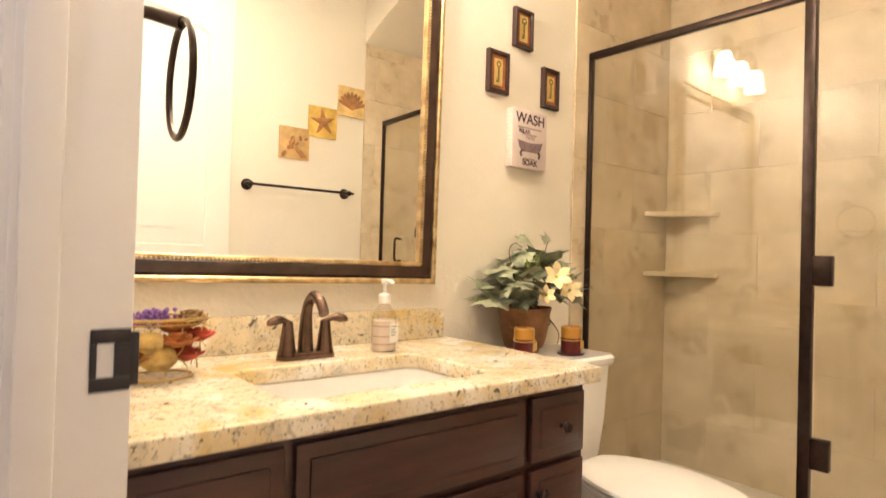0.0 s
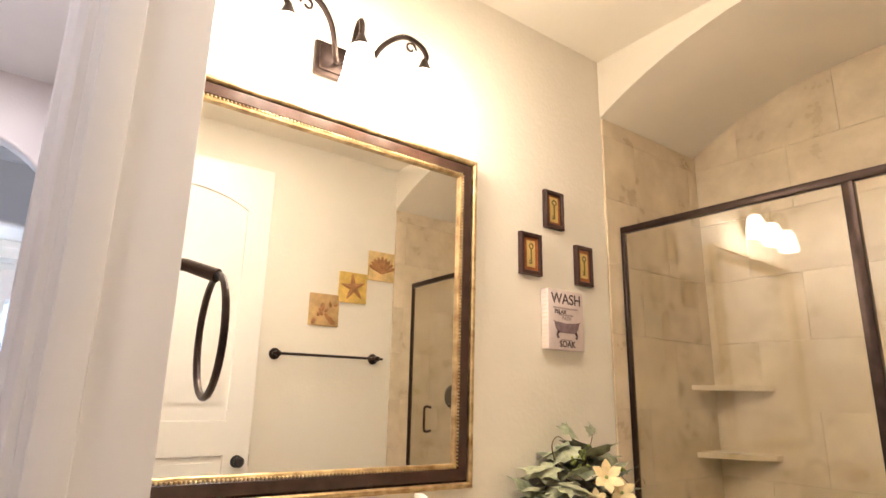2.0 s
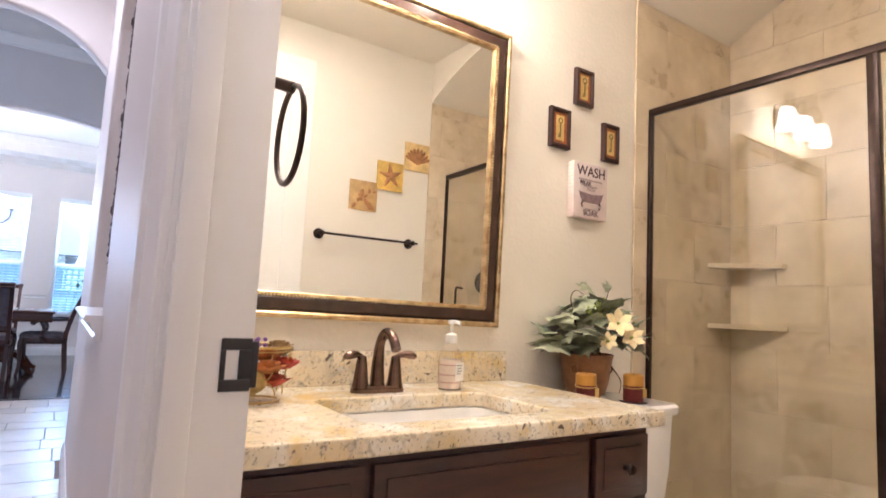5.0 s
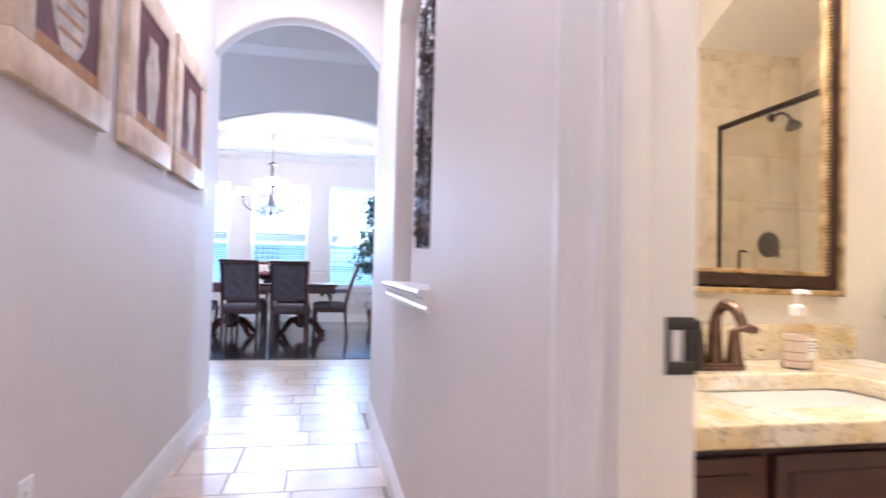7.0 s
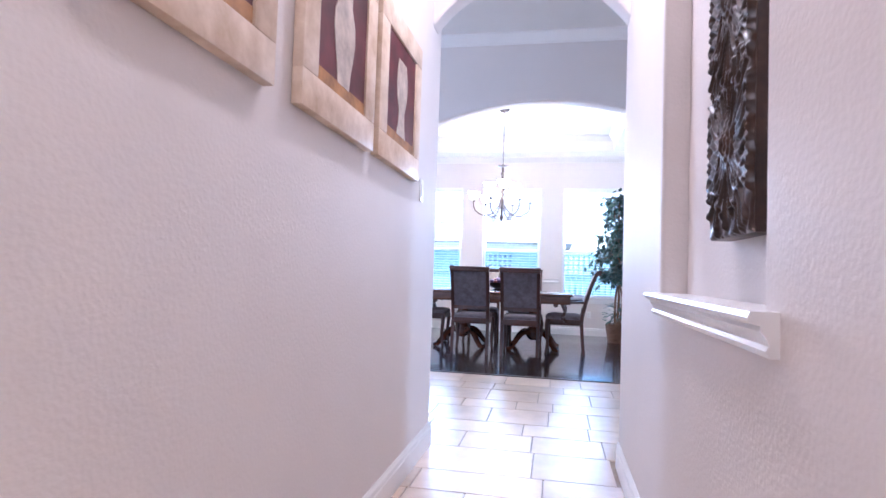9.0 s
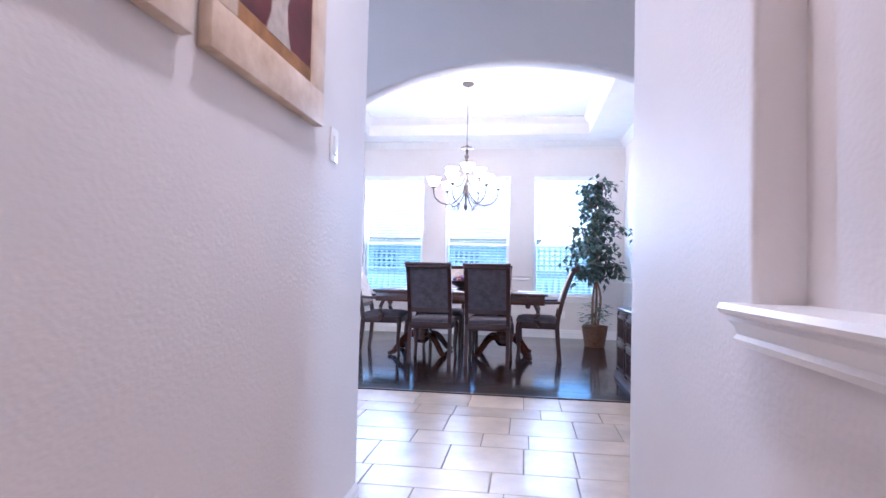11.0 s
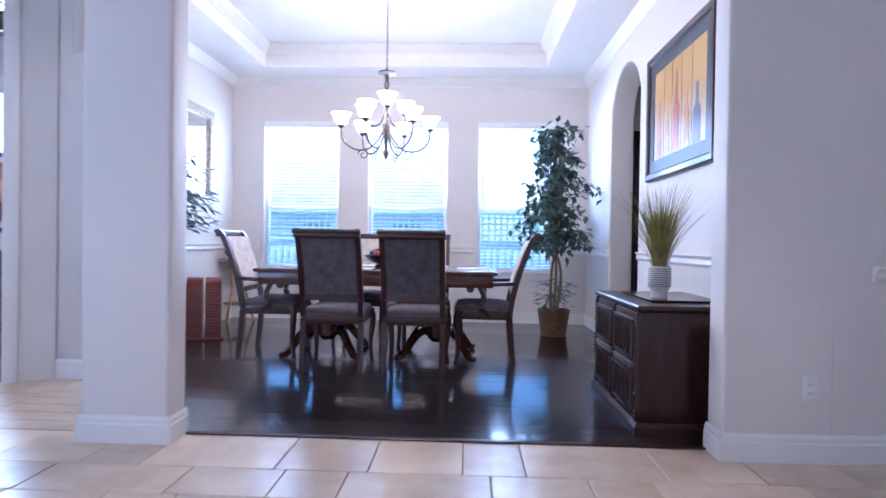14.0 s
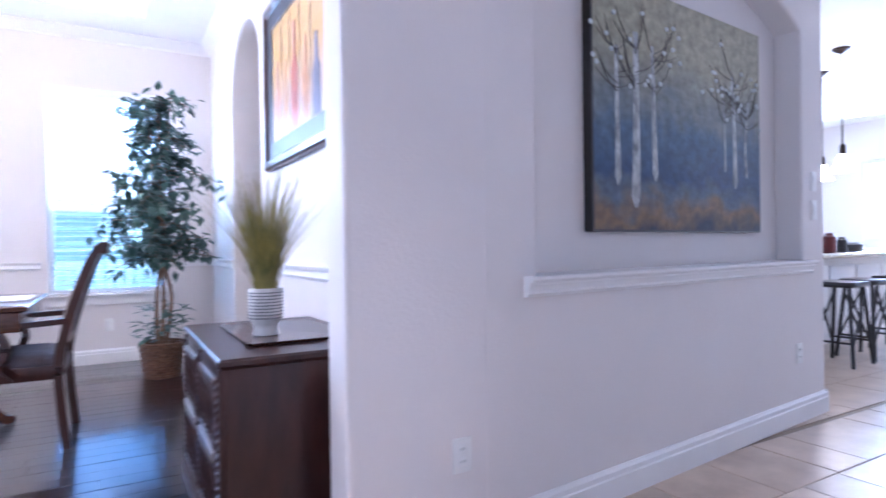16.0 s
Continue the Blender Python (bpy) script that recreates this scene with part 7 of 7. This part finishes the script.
for _ in range(620):
    a = tr.uniform(0, 2 * math.pi)
    z = 1.02 + 0.72 * tr.random() ** 0.9
    r = tr.uniform(0.04, 0.40) * (1.0 if z < 1.5 else 0.8)
    dd = Vector((math.cos(a), math.sin(a), tr.uniform(-0.8, 0.4))).normalized()
    leaf_blade(bml, Vector((max(-0.17, r * math.cos(a)), r * math.sin(a), z)), dd if r * math.cos(a) > -0.14 else Vector((0.6, dd.y, -0.4)).normalized(), Vector((0, 0, 1)), tr.uniform(0.08, 0.13))
part("foliage", bml, LEAF, iv, "dark green trailing leaves", 80)["kind"] = "stuff"
for k in range(9):
    a = k * 0.7
    q = spline([(0, 0, 1.27), (0.10 * math.cos(a), 0.10 * math.sin(a), 1.45), (0.22 * math.cos(a), 0.22 * math.sin(a), 1.35), (0.26 * math.cos(a), 0.26 * math.sin(a), 1.1)], 5)
    part("vine", tube(bmesh.new(), q, 0.004, 5), TRUNK, iv)
rc = thing("arched_case", (-2.99, 10.02, 0.004, 0, 0, -68), "glossy red-brown wooden arched double case", "case")
for k, y in enumerate((-0.10, 0.075)):
    bm = bmesh.new()
    prism(bm, arch(-0.17, 0.17, 0.02, 0.50, 0.62, 14), y - 0.075, y + 0.075, Matrix(((1, 0, 0, 0), (0, 0, -1, 0), (0, 1, 0, 0), (0, 0, 0, 1))))
    cs = part("case", bm, REDWOOD, rc)
    for i in range(14):
        part("ridge", tube(bmesh.new(), [(0.172, -y - 0.06, 0.09 + 0.03 * i), (0.172, -y + 0.06, 0.09 + 0.03 * i)], 0.006, 6), REDWOOD, cs)
part("base", bx(-0.20, 0.20, -0.19, 0.20, 0, 0.022, 0.004), REDWOOD, rc)
rs = thing("rattan_stand", (-3.13, 11.22, 0.004), "small rattan plant stand with a dried arrangement", "stand")
part("top", lathe(bmesh.new(), [(0.20, 0.74), (0.21, 0.75), (0.21, 0.77), (0.0, 0.775)], 26), RATTAN, rs)
for q in range(3):
    a = 2 * math.pi * q / 3 + 0.4
    part("leg", tube(bmesh.new(), spline([(0.17 * math.cos(a), 0.17 * math.sin(a), 0.74), (0.11 * math.cos(a), 0.11 * math.sin(a), 0.40), (0.21 * math.cos(a), 0.21 * math.sin(a), 0.0)], 6), 0.014, 8), RATTAN, rs)
part("shelf", lathe(bmesh.new(), [(0.15, 0.22), (0.15, 0.235), (0.0, 0.236)], 22), RATTAN, rs)
da = thing("dried_arrangement", (-3.13, 11.22, 0.78), "woven bowl of dried flowers on the rattan stand", "bowl")
part("bowl", lathe(bmesh.new(), [(0.07, 0.0), (0.13, 0.05), (0.15, 0.10), (0.14, 0.10), (0.0, 0.06)], 22), WICKER, da)
for i in range(12):
    a, r = tr.uniform(0, 6.28), tr.uniform(0, 0.11)
    bm = bmesh.new()
    bmesh.ops.create_icosphere(bm, subdivisions=2, radius=tr.uniform(0.03, 0.05), matrix=pose(r * math.cos(a), r * math.sin(a), tr.uniform(0.10, 0.20)))
    part("dried_bloom", bm, FLM[(0, 2, 4, 1)[i % 4]], da)

# dark cupboard in the passage beyond the arch
cup = thing("tall_cupboard", (1.49, 10.75, 0.0), "tall dark wooden cupboard beyond the arched doorway", "cupboard")
part("body", bx(0, 1.0, 0, 0.5, 0, 2.3, 0.006), SIDEWOOD, cup)
for k in range(2):
    for z0, z1 in ((0.1, 0.95), (1.05, 2.2)):
        dr = part("door", bx(0.03 + 0.48 * k, 0.49 + 0.48 * k, -0.02, -0.001, z0, z1, 0.006), SIDEWOOD, cup)
        part("panel", bx(0.09 + 0.48 * k, 0.43 + 0.48 * k, -0.028, -0.018, z0 + 0.06, z1 - 0.06, 0.006), SIDEWOOD, dr)


# ---- study ----
sp_ = thing("abstract_painting", (-5.35, 10.099, 1.05), "framed abstract painting in reds and ochres", "painting")
part("frame", frame_ring(-0.36, 0.36, 0, 0.84, 0.05, -0.04, -0.001, 0.006), BLACKFRAME, sp_)
part("mat_board", frame_ring(-0.315, 0.315, 0.045, 0.795, 0.06, -0.025, -0.002, 0.001), PLASTIC, sp_, "white mat board")
part("canvas", bx(-0.26, 0.26, -0.020, -0.002, 0.10, 0.74), mat("abstract_canvas", (0.55, 0.22, 0.10), 0.5, var=0.7, scale=5, dark=(0.25, 0.05, 0.06), bump=0.1), sp_)
for x, z, w, h in ((-0.10, 0.12, 0.16, 0.16), (0.12, 0.12, 0.14, 0.2), (-0.16, 0.36, 0.12, 0.24)):
    part("painted_block", bx(x - w / 2, x + w / 2, -0.0225, -0.018, z, z + h), BURGUNDY, sp_)
cb = thing("low_cabinet", (-5.3, 9.78, 0.003), "low black wooden cabinet in the study", "cabinet")
part("body", bx(-0.7, 0.7, -0.20, 0.20, 0.04, 0.84, 0.004), BLACKFRAME, cb)
part("top", bx(-0.72, 0.72, -0.22, 0.21, 0.84, 0.87, 0.004), BLACKFRAME, cb)
for k in range(3):
    d = part("door", bx(-0.68 + 0.46 * k, -0.24 + 0.46 * k, -0.216, -0.20, 0.06, 0.82, 0.004), BLACKFRAME, cb)
    part("knob", lathe(bmesh.new(), [(0.006, 0), (0.012, 0.012), (0.0, 0.018)], 10, pose(-0.28 + 0.46 * k, -0.216, 0.5, 90, 0, 0)), IRON, d)
for i in range(4):
    bmk = thing("ceiling_beam", (0, 0, 0), "dark stained wooden ceiling beam", "beam", "study beams")
    part("beam", bx(-7.1, -3.75, 7.75 + 0.62 * i, 7.93 + 0.62 * i, 3.0, 3.2, 0.006), SIDEWOOD, bmk)
sw = thing("window_4", (0, 0, 0), "small high study window", "window", kind="structure")
part("window_frame", frame_ring(-5.45, -5.0, 2.1, 2.56, 0.035, 10.12, 10.16), TRIM, sw)
part("pane", bx(-5.415, -5.035, 10.137, 10.141, 2.135, 2.525), WINGLASS, sw).visible_shadow = False

# ---- kitchen seen past the foyer wall ----
isl = thing("kitchen_island", (6.95, 8.9, 0), "white panelled kitchen island with a stone top", "island")
part("body", bx(-1.4, 1.4, -0.40, 0.50, 0.0, 0.89, 0.004), TRIM, isl)
part("counter", bx(-1.5, 1.5, -0.72, 0.55, 0.89, 0.93, 0.006), GRANITE, isl, "speckled stone counter")
for i in range(5):
    part("panel", bx(-1.33 + 0.54 * i, -0.83 + 0.54 * i, -0.412, -0.40, 0.1, 0.8, 0.005), TRIM, isl)


def bar_stool(m):
    s = thing("bar_stool", m, "black wooden bar stool with crossed legs", "stool", "stools at the island")
    part("seat", loft(bmesh.new(), [(round_rect(-0.17, 0.17, -0.15, 0.15, 0.05), 0.66), (round_rect(-0.185, 0.185, -0.165, 0.165, 0.06), 0.68), (round_rect(-0.18, 0.18, -0.16, 0.16, 0.06), 0.705)]), BLACKFRAME, s)
    for sx in (-1, 1):
        for sy in (-1, 1):
            part("leg", tube(bmesh.new(), [(sx * 0.13, sy * 0.11, 0.66), (sx * 0.19, sy * 0.16, 0.0)], 0.016, 8), BLACKFRAME, s)
    for sy in (-1, 1):
        for sx in (-1, 1):
            part("cross_brace", tube(bmesh.new(), [(sx * 0.135, sy * 0.118, 0.60), (-sx * 0.175, sy * 0.150, 0.16)], 0.010, 6), BLACKFRAME, s)
    for z in (0.2,):
        for sx in (-1, 1):
            part("stretcher", tube(bmesh.new(), [(sx * 0.172, -0.145, z), (sx * 0.172, 0.145, z)], 0.010, 6), BLACKFRAME, s)
    return s


st = bar_stool(pose(5.75, 7.93, 0, 0, 0, 3))
copy_thing(st, pose(6.25, 7.96, 0, 0, 0, -4))
copy_thing(st, pose(6.93, 8.00, 0, 0, 0, 2))


def pendant(m):
    p = thing("pendant_lamp", m, "bronze pendant lamp with lit frosted shade", "pendant lamp", "kitchen pendants")
    part("canopy", lathe(bmesh.new(), [(0.085, 3.099), (0.085, 3.085), (0.03, 3.05), (0.008, 3.04)], 20), BRONZE, p)
    part("rod", tube(bmesh.new(), [(0, 0, 3.05), (0, 0, 2.05)], 0.007, 8), BRONZE, p)
    part("socket", lathe(bmesh.new(), [(0.008, 2.09), (0.03, 2.06), (0.032, 1.97), (0.0, 1.96)], 16), BRONZE, p)
    part("shade", lathe(bmesh.new(), [(0.035, 1.97), (0.05, 1.95), (0.07, 1.87), (0.115, 1.79), (0.110, 1.79), (0.066, 1.87), (0.045, 1.945)], 22, closed=False), SHADE_DINING, p, "lit frosted glass shade").visible_shadow = False
    return p


pd = pendant(pose(7.10, 8.55, 0))
copy_thing(pd, pose(7.85, 9.13, 0))
for x, y in ((6.3, 6.6), (7.6, 7.4), (8.49, 8.71), (10.98, 10.16)):
    t = thing("recessed_light", (x, y, 3.41 if y < 7.1 else 3.10), "round white recessed ceiling downlight, lit", "ceiling lamp", "recessed lights")
    part("trim_ring", lathe(bmesh.new(), [(0.10, 0.0), (0.10, -0.006), (0.082, -0.010), (0.078, 0.0)], 28, closed=False), TRIM, t)
    part("lens", lathe(bmesh.new(), [(0.079, -0.003), (0.0, -0.0035)], 28, closed=False), LAMPDISC, t).visible_shadow = False
kw = thing("window_5", (0, 0, 0), "wide white kitchen window", "window", kind="structure")
bm = bmesh.new()
for a in ((8.4, 10.37, 1.05, 1.10), (8.4, 10.37, 2.37, 2.42), (8.4, 8.46, 1.10, 2.37), (10.31, 10.37, 1.10, 2.37), (9.35, 9.42, 1.10, 2.37)):
    box(bm, 11.63, 11.69, a[0], a[1], a[2], a[3], 0.004)
part("window_frame", bm, TRIM, kw)
for y0, y1 in ((8.46, 9.35), (9.42, 10.31)):
    part("pane", bx(11.658, 11.662, y0, y1, 1.10, 2.37), WINGLASS, kw).visible_shadow = False
bc = thing("base_cabinet", (11.28, 8.9, 0), "white kitchen base cabinet with a stone counter", "cabinet")
part("body", bx(-0.3, 0.31, -1.6, 1.6, 0.0, 0.88, 0.004), TRIM, bc)
part("counter", bx(-0.34, 0.315, -1.62, 1.62, 0.88, 0.92, 0.004), GRANITE, bc)
for y, r, h, mm in ((8.1, 0.06, 0.20, WAXRED), (8.35, 0.05, 0.16, BLACKFRAME), (8.6, 0.09, 0.10, BLACKFRAME)):
    jr = thing("kitchen_jar", (6.55 + 1.6 * (y - 8.1), 8.42 + 0.3 * (y - 8.1), 0.9305), "small dark kitchen jar on the island", "jar", "jars on the island")
    part("jar", lathe(bmesh.new(), [(r * 0.8, 0), (r, 0.01), (r, h * 0.8), (r * 0.6, h * 0.92), (r * 0.6, h), (0, h)], 18), mm, jr)


# ---- floor pieces ----
_tiles = {}


def tile_mesh(w, d, material, name, bev=0.003, h=0.008, g=0.0025):
    key = (name, round(w, 3), round(d, 3))
    if key not in _tiles:
        b = bmesh.new()
        x0, x1, y0, y1 = -w / 2 + g, w / 2 - g, -d / 2 + g, d / 2 - g
        lo = [b.verts.new(p) for p in ((x0, y0, -h), (x1, y0, -h), (x1, y1, -h), (x0, y1, -h))]
        mi = [b.verts.new(p) for p in ((x0, y0, -bev), (x1, y0, -bev), (x1, y1, -bev), (x0, y1, -bev))]
        hi = [b.verts.new(p) for p in ((x0 + bev, y0 + bev, 0), (x1 - bev, y0 + bev, 0), (x1 - bev, y1 - bev, 0), (x0 + bev, y1 - bev, 0))]
        b.faces.new(hi)
        for a, c in ((lo, mi), (mi, hi)):
            for k in range(4):
                b.faces.new((a[k], a[(k + 1) % 4], c[(k + 1) % 4], c[k]))
        _tiles[key] = finish(b, name, material, 30)
    return _tiles[key]


rng = random.Random(5)


def tile_area(x0, x1, y0, y1, joined=None):
    """Staggered rows of stone tiles of mixed sizes."""
    y, row = y1, 0
    while y > y0 + 0.05:
        d = min((0.42, 0.28)[row % 2], y - y0)
        x, k = x0 - (0, 0.22, 0.37, 0.11)[row % 4], row
        while x < x1 - 0.02:
            w = (0.62, 0.42, 0.42, 0.28)[k % 4] if row % 2 == 0 else (0.42, 0.28, 0.62)[k % 3]
            a, b = max(x, x0), min(x + w, x1)
            if b - a > 0.04:
                if joined is None:
                    ob = new("tile", tile_mesh(b - a, d, TRAV, "tile"))
                    ob.location = ((a + b) / 2, y - d / 2, rng.uniform(-0.0008, 0.0004))
                    ob.parent = floor
                else:
                    box(joined, a + 0.003, b - 0.003, y - d + 0.003, y - 0.003, -0.008, 0)
            x += w
            k += 1
        y -= d
        row += 1


tile_area(HL, HR, 0.2, HALL_END)
tile_area(HR, 4.4, HALL_END_E - 0.1, HALL_END)
tile_area(-3.5, 4.4, HALL_END, 7.145)
_far = bmesh.new()
tile_area(4.4, 9.9, HALL_END, 7.145, _far)
tile_area(2.6, 9.9, 7.149, 11.8, _far)
tile_area(HL, HR, -2.1, 0.2, _far)
tile_area(-4.7, -3.5, HALL_END, 7.145, _far)
tile_area(-4.7, -3.03, 7.145, 8.24, _far)
for k in range(7):
    tile_area(-3.03, -2.23 - 0.115 * k, 7.147 + 0.15 * k, 7.297 + 0.15 * k, _far)
_f = part("tiles", _far, TRAV, floor, "beige stone floor tiles")
_f["kind"] = "stuff"
wood_bed = solid("floor_dining", bx(-3.45, 1.3, 7.146, 11.62, -0.0075, -0.003), GAP, "dark-stained hardwood dining room floor", "floor")
box_t = solid("trim_floor_transition", bx(-1.757, 0.93, 7.135, 7.175, -0.002, 0.009, 0.003), SIDEWOOD, "dark wooden transition strip between tile and wood", "trim")
y, row = 7.175, 0
while y < 11.58:
    west = -3.42 if y > 8.2 else -2.23 - 0.766 * (y - 7.147)
    x = west - rng.uniform(0, 0.9)
    while x < 1.22:
        w = rng.choice((0.9, 1.2, 1.5))
        a, b = max(x, west), min(x + w, 1.22)
        if b - a > 0.03:
            ob = new("plank", tile_mesh(round(b - a, 2), 0.125, PLANK, "plank", 0.0012, 0.006, 0.0005))
            ob.location = ((a + b) / 2, y + 0.0625, 0.004 + rng.uniform(-0.0005, 0.0005))
            ob.parent = wood_bed
        x += w
    y += 0.125
    row += 1

# ---- shower wall tiles ----
sh_grout = mat("shower_grout", (0.64, 0.53, 0.38), 0.8, var=0.1, bump=0.1)
TH = 0.303


def wall_tiles(host, origin, u_dir, normal, length, z0, z1, width, shift):
    rot = Matrix((u_dir, Vector((0, 0, 1)), normal)).transposed().to_4x4()
    r, z = 0, z0
    while z < z1 - 0.03:
        h = min(TH, z1 - z)
        u = -(width * 0.5 if (r + shift) % 2 else 0.0)
        while u < length - 0.01:
            a, b = max(0, u), min(length, u + width)
            if b - a > 0.02:
                ob = new("tile", tile_mesh(b - a, h, SHTILE, "shower_tile", 0.0008, 0.010, 0.0006))
                ob.matrix_world = Matrix.Translation(Vector(origin) + u_dir * (a + b) / 2 + Vector((0, 0, z + h / 2))) @ rot
                ob.parent = host
            u += width
        z += h
        r += 1


bn = solid("wall_tile_bed_north", bx(2.088, 2.855, W - 0.004, W - 0.0005, 0.0, 2.525), sh_grout, "beige stone tiles on the shower wall", "wall tiles")
wall_tiles(bn, (2.085, W - 0.013, 0.02), Vector((1, 0, 0)), Vector((0, -1, 0)), 0.768, 0.0, 2.505, 0.455, 0)
bb = solid("wall_tile_bed_east", bx(2.860, 2.8645, SW + 0.01, W - 0.005, 0.0, 2.77), sh_grout, "beige stone tiles on the shower back wall", "wall tiles")
wall_tiles(bb, (2.852, W - 0.013, 0.02), Vector((0, -1, 0)), Vector((-1, 0, 0)), W - SW - 0.03, 0.0, 2.74, 0.455, 1)
bs_ = solid("wall_tile_bed_south", bx(2.088, 2.855, SW + 0.0005, SW + 0.004, 0.0, 2.525), sh_grout, "beige stone tiles on the shower wall", "wall tiles")
wall_tiles(bs_, (2.853, SW + 0.013, 0.02), Vector((-1, 0, 0)), Vector((0, 1, 0)), 0.768, 0.0, 2.505, 0.455, 0)
